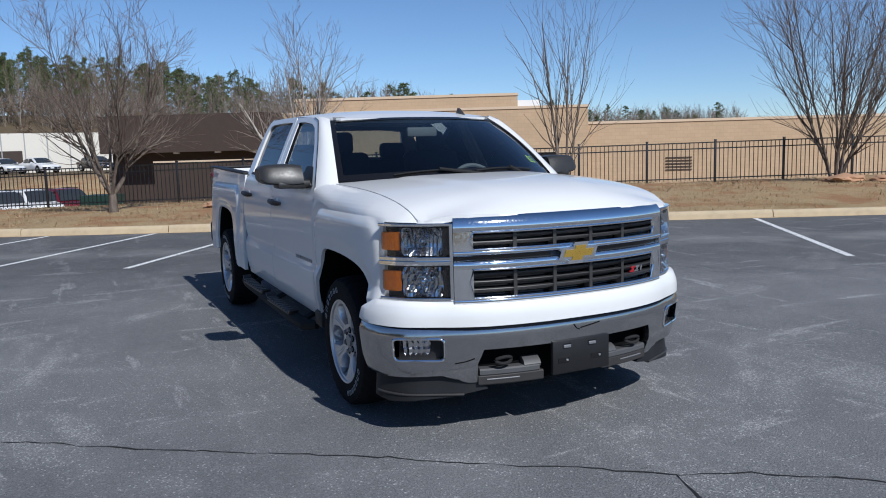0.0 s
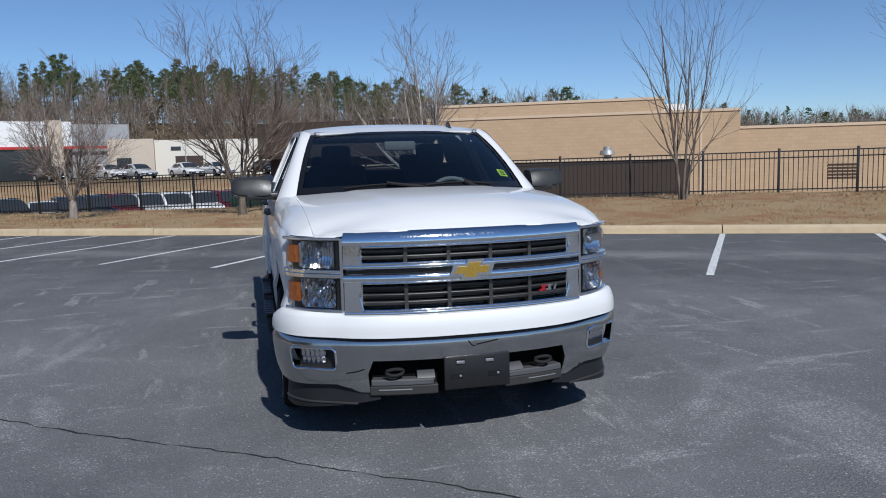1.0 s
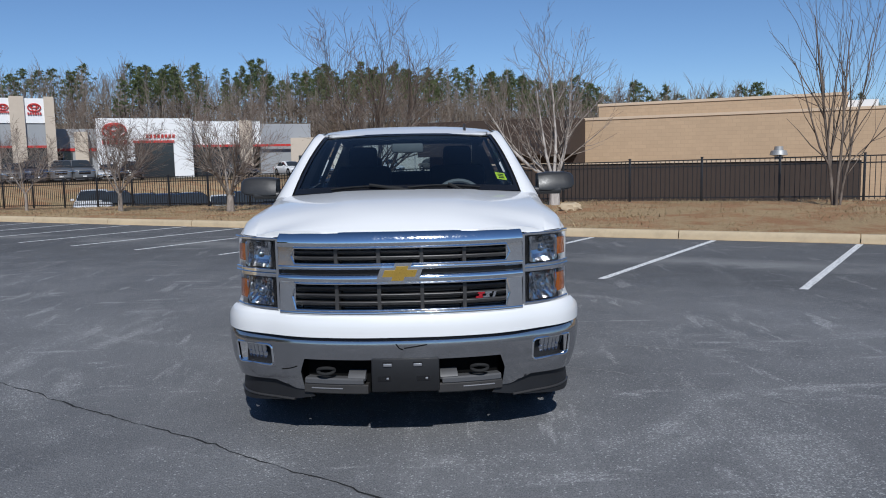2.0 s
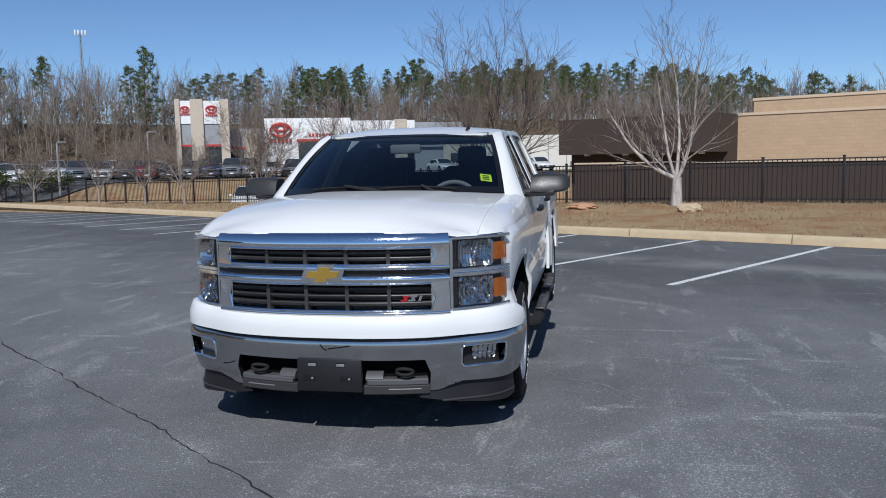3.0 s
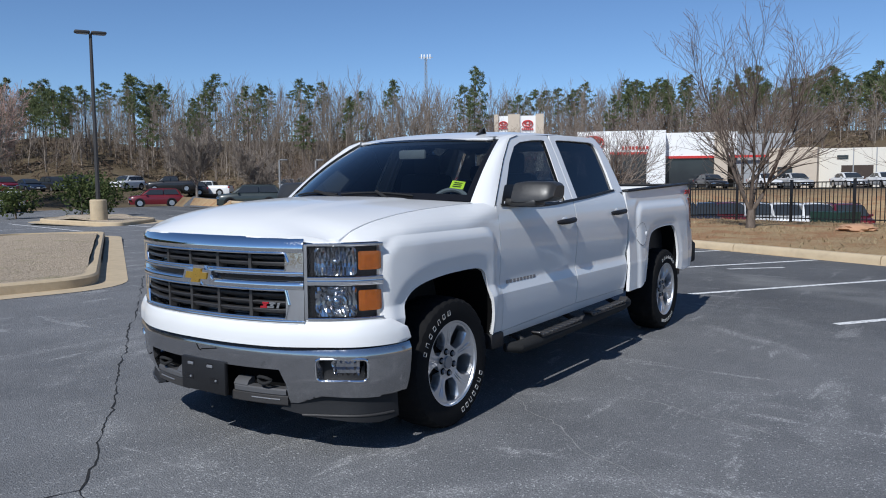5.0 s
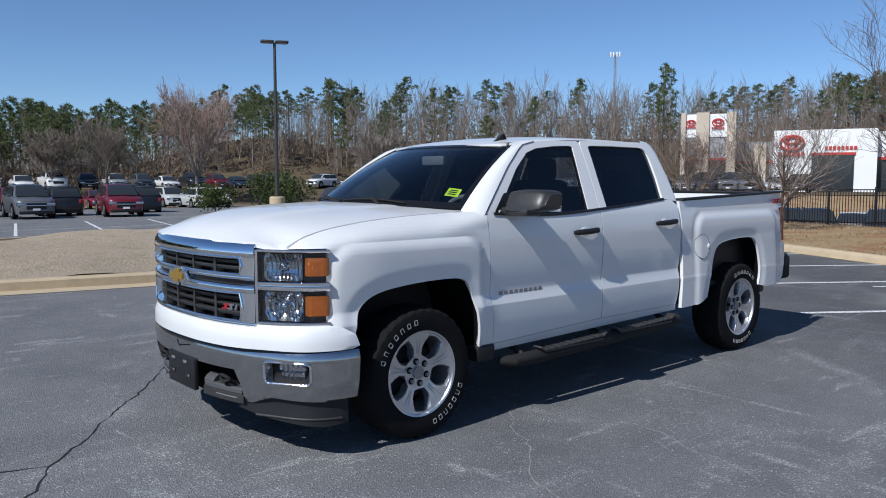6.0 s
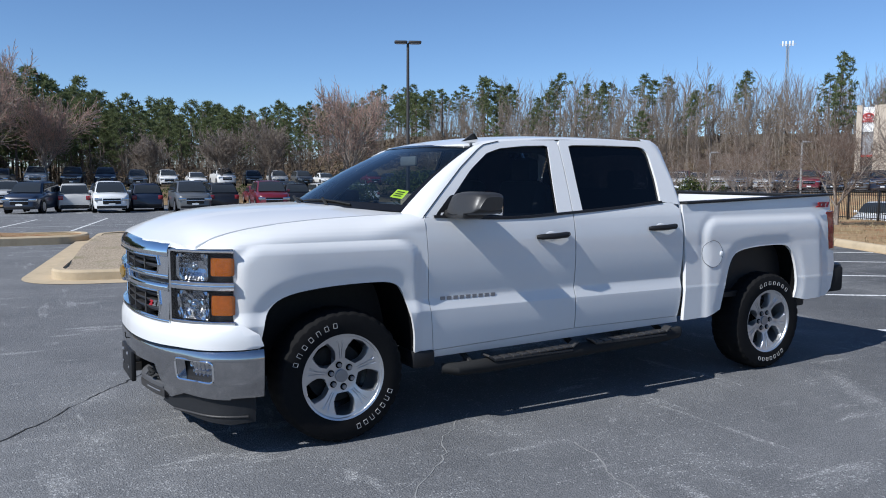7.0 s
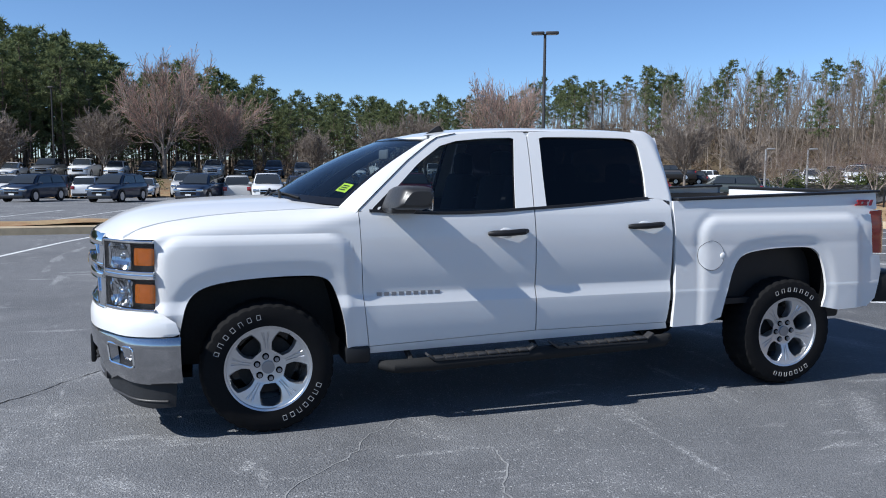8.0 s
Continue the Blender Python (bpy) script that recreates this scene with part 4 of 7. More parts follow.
for z0, z1 in ((0.996, 1.088), (0.748, 0.898)):
    for x in (-0.345, -0.115, 0.115, 0.345):
        s = math.copysign(nose_s(abs(x)), x)
        part("grille_divider", nose_bar(s - 0.010, s + 0.010, z0, z1, -0.018, 0.055, 0.004, 2), GREY_PLASTIC, grille)

for z0, z1 in ((0.998, 1.086), (0.750, 0.896)):
    loop = [(s, z0) for s in np.linspace(-GI, GI, 25)] + [(GI + 0.02, (z0 + z1) / 2)] + [(s, z1) for s in np.linspace(GI, -GI, 25)] + [(-GI - 0.02, (z0 + z1) / 2), (-GI, z0)]
    part("grille_lip", tube([(*nose(s, 0.008), z) for s, z in loop], 0.006, 6), CHROME, grille)

# plain gold emblem on the grille
def cross_outline(half, arm, mid, tall):
    """A wide slanted cross."""
    pts = [(-half, -arm), (-mid, -arm), (-mid, -tall), (mid, -tall), (mid, -arm), (half, -arm), (half, arm), (mid, arm), (mid, tall), (-mid, tall), (-mid, arm), (-half, arm)]
    return [(x + 0.38 * z, z) for x, z in pts]


badge = part("emblem_rim", sheet(cross_outline(0.112, 0.031, 0.045, 0.055), lambda x, z: (x, -1.030, 0.951 + z), 0.3, (), (0, 0.05, 0)), CHROME, truck, smooth=False)
part("emblem", sheet(cross_outline(0.086, 0.018, 0.032, 0.038), lambda x, z: (x, -1.036, 0.951 + z), 0.3, (), (0, 0.012, 0)), GOLD, badge, "plain gold emblem", smooth=False)


def trail_badge(m, parent, last=CHROME):
    """Three slanted strokes, the first one red."""
    for k, mat in ((0, RED_BADGE), (1, last), (2, last)):
        bm = bmesh.new()
        for x0, x1, z0, z1, sh in ((0.0, 0.048, 0.028, 0.040, 0.0), (0.012, 0.036, 0.010, 0.030, 0.012), (-0.006, 0.044, 0.0, 0.012, 0.0)) if k < 2 else ((0.012, 0.030, 0.0, 0.040, 0.010),):
            add_box(bm, x0 + k * 0.052, x1 + k * 0.052, -0.005, 0.004, z0, z1)
        for v in bm.verts:
            v.co.x += v.co.z * 0.35
        bmesh.ops.transform(bm, matrix=m, verts=bm.verts[:])
        part("badge_stroke", bm, mat, parent, smooth=False)


trail_badge(pose(0.405, -0.945, 0.797, 0, 0, 17) @ Matrix.Scale(0.78, 4), truck)
trail_badge(pose(0.963, 4.20, 1.285, 0, 0, 90) @ Matrix.Scale(1.05, 4), truck, DARK_RED)
trail_badge(pose(-0.963, 4.36, 1.285, 0, 0, -90) @ Matrix.Scale(1.05, 4), truck, DARK_RED)

# headlamps: an upper and a lower lamp each side
S_IN, S_OUT = nose_s(0.668), PLAN_S[-3] + 0.035
for side in (1, -1):
    lamp = part("headlamp", nose_sheet([(side * S_IN, 0.742), (side * S_OUT, 0.742), (side * S_OUT, 1.138), (side * S_IN, 1.132)], lambda z: -0.045, 0.02), BLACK_PLASTIC, truck, "two-tier headlamp with amber side reflectors")
    for z0, z1 in ((0.958, 1.125), (0.748, 0.925)):
        zm = (z0 + z1) / 2
        part("lamp_rim", nose_bar(side * S_IN, side * S_OUT, z1 - 0.004, z1 + 0.012, 0.004, 0.06, 0.004), CHROME, lamp)
        part("lamp_rim", nose_bar(side * S_IN, side * S_OUT, z0 - 0.014, z0 + 0.008, 0.003, 0.06, 0.004), CHROME, lamp)
        dark, bowl, end = S_IN + 0.040, S_OUT - 0.140, S_OUT - 0.014
        sm = (dark + bowl) / 2

        def bowl_place(s, z):
            r = ((abs(s) - sm) / 0.09) ** 2 + ((z - zm) / 0.075) ** 2
            facet = 0.007 * (round(abs(s) * 90) % 2) if z0 > 0.9 else 0.005 * (round(math.sqrt(r) * 7) % 2)
            return (*nose(s, -0.046 + 0.030 * min(r, 1.2) + facet), z)

        part("reflector", sheet(rounded([(side * dark, z0 + 0.014), (side * bowl, z0 + 0.014), (side * bowl, z1 - 0.010), (side * dark, z1 - 0.010)], 0.02), bowl_place, (0.011, 0.02)), REFLECTOR, lamp, "silvered faceted lamp reflector", smooth=False)
        x, y = nose(side * sm, -0.034)
        ball = bmesh.new()
        bmesh.ops.create_uvsphere(ball, u_segments=14, v_segments=8, radius=0.020 if z0 > 0.9 else 0.032, matrix=Matrix.Translation((x, y, zm)))
        part("lamp_bulb", ball, REFLECTOR, lamp)
        part("inner_bezel", nose_bar(side * (S_IN + 0.006), side * dark, z0 + 0.008, z1 - 0.006, -0.022, 0.02, 0.006, 3), GLOSS_BLACK, lamp)

        def amber_place(s, z):
            return (*nose(s, -0.010 - 0.0015 * (round(abs(s) * 110) % 2) - 0.35 * (z - z0 - 0.04) ** 2 - 0.06 * max(0, bowl + 0.05 - abs(s))), z)

        part("amber_reflector", sheet(rounded([(side * (bowl + 0.010), z0 + 0.040), (side * end, z0 + 0.040), (side * end, z1 - 0.032), (side * (bowl + 0.010), z1 - 0.032)], 0.012), amber_place, (0.017, 0.018), (), (0, 0.015, 0)), AMBER, lamp, "amber side reflector", smooth=False)
        part("lens", nose_sheet([(side * (S_IN + 0.004), z0), (side * S_OUT, z0), (side * S_OUT, z1), (side * (S_IN + 0.004), z1)], lambda z: 0.0, 0.0), LENS, lamp, "clear lamp lens").visible_shadow = False
    part("lamp_divider", nose_bar(side * S_IN, side * S_OUT, 0.926, 0.948, 0.006, 0.06, 0.006), CHROME, lamp)
    part("lamp_upright", nose_bar(side * (S_IN - 0.012), side * (S_IN + 0.004), 0.742, 1.135, 0.006, 0.06, 0.004, 2), CHROME, lamp)

# white bumper cap and chrome bumper
S_END = PLAN_S[-1] - 0.068
cap = [(-S_END, 0.628), (-PLAN_S[-2], 0.615), (-0.5, 0.606), (0, 0.606), (0.5, 0.606), (PLAN_S[-2], 0.615), (S_END, 0.628), (S_END - 0.02, 0.69), (PLAN_S[-3] + 0.03, 0.738), (S_IN - 0.03, 0.738), (GS - 0.04, 0.722), (0, 0.722), (-GS + 0.04, 0.722), (-S_IN + 0.03, 0.738), (-PLAN_S[-3] - 0.03, 0.738), (-S_END + 0.02, 0.69)]
part("bumper_cap", nose_sheet(cap, lambda z: 0.030 * math.sin(min(1, max(0, (0.745 - z) / 0.09)) * math.pi / 2) - 0.006, 0.05, (), 0.028, 0.03), WHITE_PAINT, truck, sharp=70)
part("bumper_gap", nose_bar(-S_END + 0.01, S_END - 0.01, 0.575, 0.615, 0.000, 0.05, 0.004, 40, 0.0, 0.03), GLOSS_BLACK, truck)
FOG = (nose_s(0.705), nose_s(0.705) + 0.250, 0.432, 0.550)
OPEN = nose_s(0.553)
lower = [(-S_END, 0.608), (-0.6, 0.588), (0, 0.586), (0.6, 0.588), (S_END, 0.608), (S_END, 0.345), (PLAN_S[-3], 0.335), (nose_s(0.72), 0.345), (nose_s(0.60), 0.300), (OPEN, 0.300), (OPEN, 0.41), (OPEN - 0.03, 0.485), (-OPEN + 0.03, 0.485), (-OPEN, 0.41), (-OPEN, 0.300), (-nose_s(0.60), 0.300), (-nose_s(0.72), 0.345), (-PLAN_S[-3], 0.335), (-S_END, 0.345)]


def chrome_out(z):
    return curve_through([(0.28, -0.045), (0.36, -0.012), (0.43, 0.010), (0.50, 0.020), (0.565, 0.026), (0.585, 0.022), (0.61, 0.008)], z)


def fog_face(outline):
    """A small faceted reflector in the bumper."""
    return sheet(outline, lambda s, z: (*nose(s, -0.020 + 0.03 * smoothstep(0.72, 1.02, abs(s)) - 0.007 * (round(abs(s) * 70) % 2) - 0.004 * (round(z * 60) % 2) + 0.22 * (z - 0.5)), z), (0.014, 0.016), (), (0, 0.015, 0))


part("chrome_bumper", nose_sheet(lower, chrome_out, 0.05, ((FOG[0], FOG[1], FOG[2], FOG[3]), (-FOG[1], -FOG[0], FOG[2], FOG[3])), 0.03, 0.03), BUMPER_CHROME, truck, "dusty chrome front bumper", sharp=60)
for side in (1, -1):
    fog = part("fog_lamp", nose_sheet([(side * FOG[0], FOG[2]), (side * FOG[1], FOG[2]), (side * FOG[1], FOG[3]), (side * FOG[0], FOG[3])], lambda z: -0.035, 0.0, (), 0.04, 0.03), BLACK_PLASTIC, truck, "fog lamp in a black recess")
    part("fog_reflector", fog_face(rounded([(side * (FOG[0] + 0.085), FOG[2] + 0.022), (side * (FOG[1] - 0.025), FOG[2] + 0.018), (side * (FOG[1] - 0.015), FOG[3] - 0.014), (side * (FOG[0] + 0.070), FOG[3] - 0.016)], 0.02)), REFLECTOR, fog, smooth=False)
    for z0, z1 in ((FOG[2] - 0.012, FOG[2] + 0.006), (FOG[3] - 0.003, FOG[3] + 0.005)):
        part("fog_rim", nose_bar(side * (FOG[0] - 0.006), side * (FOG[1] + 0.006), z0, z1, chrome_out(z1) - 0.002, 0.05, 0.004, None, 0.0, 0.03), BUMPER_CHROME if z0 < 0.5 else BLACK_PLASTIC, fog)
    # lower air dam
    dam = [(side * (OPEN - 0.06), 0.262), (side * OPEN, 0.315), (side * nose_s(0.60), 0.315), (side * nose_s(0.72), 0.352), (side * PLAN_S[-3], 0.342), (side * (S_END - 0.03), 0.350), (side * (S_END - 0.035), 0.205), (side * PLAN_S[-3], 0.195), (side * nose_s(0.70), 0.225)]
    dam_part = part("air_dam", nose_sheet(dam, lambda z: -0.048 + 0.012 * smoothstep(0.33, 0.20, z), 0.04, (), 0.02, 0.03), BLACK_PLASTIC, truck, "black plastic air dam")
    part("dam_rib", nose_bar(side * nose_s(0.62), side * (S_END - 0.035), 0.232, 0.244, -0.030, 0.03, 0.004, None, 0.0, 0.03), GREY_PLASTIC, dam_part)
    # skid insert, tow hook
    insert = part("skid_insert", nose_bar(side * nose_s(0.215), side * (OPEN - 0.012), 0.335, 0.372, -0.018, 0.06, 0.008, 8), SKID_GREY, truck, "satin grey skid insert")
    part("insert_step", nose_bar(side * nose_s(0.205), side * nose_s(0.30), 0.36, 0.408, -0.012, 0.06, 0.014, 3, 0.7), SKID_GREY, insert)
    part("insert_base", nose_bar(side * nose_s(0.19), side * (OPEN - 0.004), 0.285, 0.337, -0.022, 0.06, 0.006, 8), GREY_PLASTIC, insert)
    part("insert_line", nose_bar(side * nose_s(0.33), side * (OPEN - 0.05), 0.312, 0.319, -0.018, 0.01, 0.002, 6), SATIN_SILVER, insert)
    hook_mid = Vector(nose(side * nose_s(0.42), -0.02)).to_3d() + Vector((0, 0, 0.425))
    part("tow_hook", tube([hook_mid + Vector((0.046 * math.cos(a), -0.020 * abs(math.sin(a)), 0.017 * math.sin(a) - 0.008)) for a in np.linspace(0, 2 * math.pi, 19)], 0.009, 8), MATTE_BLACK, truck, "black tow hook")
for side in (1, -1):
    rim = rounded([(FOG[0], FOG[2]), (FOG[1], FOG[2]), (FOG[1], FOG[3]), (FOG[0], FOG[3])], 0.03, 5)
    rim = [(side * p, q) for p, q in rim + rim[:1]]
    part("fog_bezel", tube([(*nose(p, chrome_out(q) + 0.03 * smoothstep(0.72, 1.02, abs(p)) + 0.001), q) for p, q in rim], 0.0065, 6), CHROME, truck, "bright fog lamp bezel")
# unseen black bar, added to stop sun leaking through the nose
part("bumper_beam", nose_bar(-nose_s(0.88), nose_s(0.88), 0.29, 0.60, -0.12, 0.02, 0.002, 24), WELL_BLACK, truck)
part("bumper_cavity", nose_bar(-OPEN, OPEN, 0.275, 0.492, -0.085, 0.03, 0.004, 20), WELL_BLACK, truck)

for pts in (((-0.030, 0.572), (-0.012, 0.548), (0.006, 0.540)), ((0.012, 0.548), (0.07, 0.556), (0.135, 0.566)), ((-0.66, 0.415), (-0.61, 0.425), (-0.57, 0.440))):
    part("bumper_scratch", tube([(*nose(math.copysign(nose_s(abs(x)), x), chrome_out(z) + 0.0005), z) for x, z in pts], 0.003, 5), WELL_BLACK, truck, "dark scratch in the chrome")

bracket = part("plate_bracket", box(-0.165, 0.198, -1.028, -1.0, 0.312, 0.494, 0.008), BLACK_PLASTIC, truck, "empty black number plate bracket")
for x in (-0.075, 0.085):
    part("bracket_slot", box(x - 0.028, x + 0.022, -1.0295, -1.02, 0.462, 0.475), GLOSS_BLACK, bracket)
    part("bracket_tab", box(x - 0.025, x + 0.02, -1.036, -1.02, 0.452, 0.468, 0.003), SATIN_SILVER, bracket)
    part("bracket_slot", box(x * 1.3 - 0.034, x * 1.3 + 0.034, -1.0305, -1.02, 0.372, 0.398), GLOSS_BLACK, bracket)
    part("bracket_screw", box(x * 1.3 + 0.012, x * 1.3 + 0.026, -1.036, -1.02, 0.380, 0.392, 0.003), SATIN_SILVER, bracket)

# bed
bed = [(2.674, 0.480), (2.688, 0.70), (2.692, 0.85), (2.688, 1.10), (2.682, 1.328)] + [(y, 1.328 + (y - 2.70) * 0.028) for y in (3.0, 3.4, 3.8, 4.1)] + [(4.43, 1.377), (4.435, 1.26), (4.362, 1.248), (4.385, 0.925), (4.46, 0.915), (4.475, 0.80), (4.42, 0.60), (4.34, 0.545), (4.05, 0.535)] + REAR_ARCH[::-1] + [(2.9, 0.485)]
both("bed_side", sheet(bed, lambda y, z: (side_x(y, min(z, 1.26)) + max(0, z - 1.26) * -0.12, y, z), (0.022, 0.020), (), FOLD, CUTS), WHITE_PAINT, truck, sharp=50)
both("bed_rail", box(0.86, 0.950, 2.715, 4.44, 0, 0.018, 0.006, Matrix.Translation((0, 0, 1.255)) @ Matrix.Shear("XY", 4, (0, 0)) @ Matrix.Rotation(math.atan(0.028), 4, "X")), BLACK_PLASTIC, truck, "black plastic bed rail cap")
part("bed_front", box(-0.90, 0.90, 2.74, 2.775, 0.60, 1.322, 0.006), WHITE_PAINT, truck)
both("bed_inner", box(0.80, 0.83, 2.76, 4.45, 0.60, 1.325), BLACK_PLASTIC, truck)
part("bed_floor", box(-0.90, 0.90, 2.74, 4.46, 0.60, 0.64), BLACK_PLASTIC, truck)
tailgate = part("tailgate", box(-0.80, 0.80, 4.455, 4.52, 0.66, 1.365, 0.015), WHITE_PAINT, truck)
part("tailgate_cap", box(-0.80, 0.80, 4.45, 4.53, 1.362, 1.388, 0.008), BLACK_PLASTIC, tailgate)


def tail_place(y, z):
    return (side_x(min(y, 4.5), min(z, 1.2)) - 0.004 - 2.2 * max(0, y - 4.47) ** 1.5, y, z)


for ob in both("tail_lamp", sheet(rounded([(4.368, 0.935), (4.352, 1.242), (4.50, 1.25), (4.545, 1.05), (4.54, 0.93)], 0.015), tail_place, 0.03, (), FOLD), RED_LENS, truck, "red wrap-around tail lamp"):
    pass
rear_bumper = part("rear_bumper", box(-0.93, 0.93, 4.47, 4.64, 0.60, 0.80, 0.03), GREY_PLASTIC, truck, "dark rear step bumper")
both("bumper_corner", box(0.86, 0.957, 4.42, 4.62, 0.560, 0.780, 0.03), MATTE_BLACK, rear_bumper)
part("fuel_door", sheet([(2.962 + 0.098 * math.cos(a), 0.958 + 0.098 * math.sin(a)) for a in np.linspace(0, 2 * math.pi, 33)[:-1]], lambda y, z: (side_x(y, z) + 0.004, y, z), 0.05, (), (-0.02, 0, 0)), WHITE_PAINT, truck)
ring = bmesh.new()
add_tube(ring, [(side_x(2.962 + 0.1 * math.cos(a), 0.958 + 0.1 * math.sin(a)) + 0.0035, 2.962 + 0.1 * math.cos(a), 0.958 + 0.1 * math.sin(a)) for a in np.linspace(0, 2 * math.pi, 41)], 0.0014, 5)
part("fuel_door_gap", ring, GREY_PLASTIC, truck)
knob = bmesh.new()
bmesh.ops.create_uvsphere(knob, u_segments=12, v_segments=8, radius=0.022, matrix=Matrix.Translation((side_x(3.05, 0.955) + 0.004, 3.05, 0.955)) @ Matrix.Diagonal((0.4, 1, 1, 1)))
part("fuel_door_knob", knob, WHITE_PAINT, truck)

# wheel wells, frame, exhaust, axles
for arch, y0 in ((FRONT_ARCH, -0.02), (REAR_ARCH, 3.55)):
    line = resample(arch, 24)
    both("wheel_well", ruled([(side_x(y, z) - 0.02, y, z) for y, z in line], [(0.52, y, z + 0.0) for y, z in line], 4), WELL_BLACK, truck)
    both("well_wall", sheet(line, lambda y, z: (0.53, y, z), 0.3), WELL_BLACK, truck)
part("underbody", box(-0.72, 0.72, 0.55, 3.0, 0.45, 0.60), DARK_METAL, truck)
part("engine_bay", box(-0.55, 0.55, -0.78, 0.55, 0.34, 0.85), DARK_METAL, truck)
# added upright plate inside the nose, only to keep sun off the ground below
part("radiator_support", box(-0.72, 0.72, -0.70, -0.66, 0.34, 1.08), WELL_BLACK, truck)
# added floor plate that closes the nose against light leaks
part("splash_shield", box(-0.70, 0.70, -0.74, -0.42, 0.30, 0.33), WELL_BLACK, truck)
part("rear_frame", box(-0.6, 0.6, 3.0, 4.45, 0.42, 0.60), DARK_METAL, truck)
for y in (0.0, 3.645):
    part("axle", tube([(-0.85, y, 0.385), (0.85, y, 0.385)], 0.05, 10), DARK_METAL, truck)
both("mud_guard", box(0.72, 0.965, 0.445, 0.60, 0.375, 0.48, 0.02), BLACK_PLASTIC, truck)
both("rear_guard", box(0.74, 0.96, 3.93, 4.10, 0.475, 0.56, 0.02), BLACK_PLASTIC, truck)

# wheels
def tyre_mesh():
    ring = [(-0.130, 0.250), (-0.134, 0.285), (-0.137, 0.325), (-0.128, 0.362), (-0.108, 0.378), (-0.06, 0.3845), (0, 0.386), (0.06, 0.3845), (0.108, 0.378), (0.128, 0.362), (0.137, 0.325), (0.134, 0.285), (0.130, 0.250), (0.10, 0.245)]
    bm, n = bmesh.new(), 132
    rows = []
    for k in range(n):
        a = 2 * math.pi * k / n
        row = []
        for x, r in ring:
            groove = 0.007 if r > 0.36 and (k + (x > 0)) % 4 == 0 else 0.0
            row.append(bm.verts.new((x, (r - groove) * math.cos(a), (r - groove) * math.sin(a))))
        rows.append(row)
    for k in range(n):
        r, s = rows[k], rows[(k + 1) % n]
        for j in range(len(ring) - 1):
            bm.faces.new((r[j], s[j], s[j + 1], r[j + 1]))
    bmesh.ops.recalc_face_normals(bm, faces=bm.faces[:])
    return bm


def rim_mesh():
    """A five-spoke wheel, its face towards +x."""
    bm = bmesh.new()
    n = 96
    def ring(r, x):
        return [bm.verts.new((x, r * math.cos(2 * math.pi * k / n), r * math.sin(2 * math.pi * k / n))) for k in range(n)]
    lip = [ring(r, x) for r, x in ((0.256, 0.112), (0.257, 0.124), (0.250, 0.130), (0.240, 0.126), (0.233, 0.108), (0.226, 0.02), (0.226, -0.10), (0.25, -0.12))]
    for a, b in zip(lip, lip[1:]):
        for k in range(n):
            bm.faces.new((a[k], a[(k + 1) % n], b[(k + 1) % n], b[k]))
    for i in range(5):
        base = 2 * math.pi * i / 5
        levels = []
        for r, half, x in ((0.020, 36.0, 0.084), (0.088, 36.0, 0.086), (0.098, 35.6, 0.088), (0.104, 19.0, 0.090), (0.128, 15.2, 0.095), (0.151, 14.0, 0.100), (0.185, 18.0, 0.107), (0.214, 22.5, 0.112), (0.222, 24.0, 0.113), (0.227, 35.6, 0.114), (0.240, 36.0, 0.117)):
            row = []
            for f, dx in ((-1.0, -0.055), (-0.97, -0.012), (-0.86, 0.0), (-0.30, 0.001), (-0.24, -0.006), (-0.16, -0.006), (-0.10, 0.001), (0.10, 0.001), (0.16, -0.006), (0.24, -0.006), (0.30, 0.001), (0.86, 0.0), (0.97, -0.012), (1.0, -0.055)):
                groove = dx if abs(f) > 0.5 or 0.11 < r < 0.213 else 0.0
                if half > 35 and abs(f) > 0.9:
                    groove = 0.0
                t = base + radians(half) * f
                row.append(bm.verts.new((x + groove, r * math.cos(t), r * math.sin(t))))
            levels.append(row)
        for a, b in zip(levels, levels[1:]):
            for k in range(len(a) - 1):
                bm.faces.new((a[k], a[k + 1], b[k + 1], b[k]))
    bmesh.ops.recalc_face_normals(bm, faces=bm.faces[:])
    return bm


def disc(radius, x0, x1, n=32):
    bm = bmesh.new()
    bmesh.ops.create_cone(bm, cap_ends=True, segments=n, radius1=radius, radius2=radius, depth=x1 - x0, matrix=Matrix.Translation(((x0 + x1) / 2, 0, 0)) @ Matrix.Rotation(math.pi / 2, 4, "Y"))
    return bm


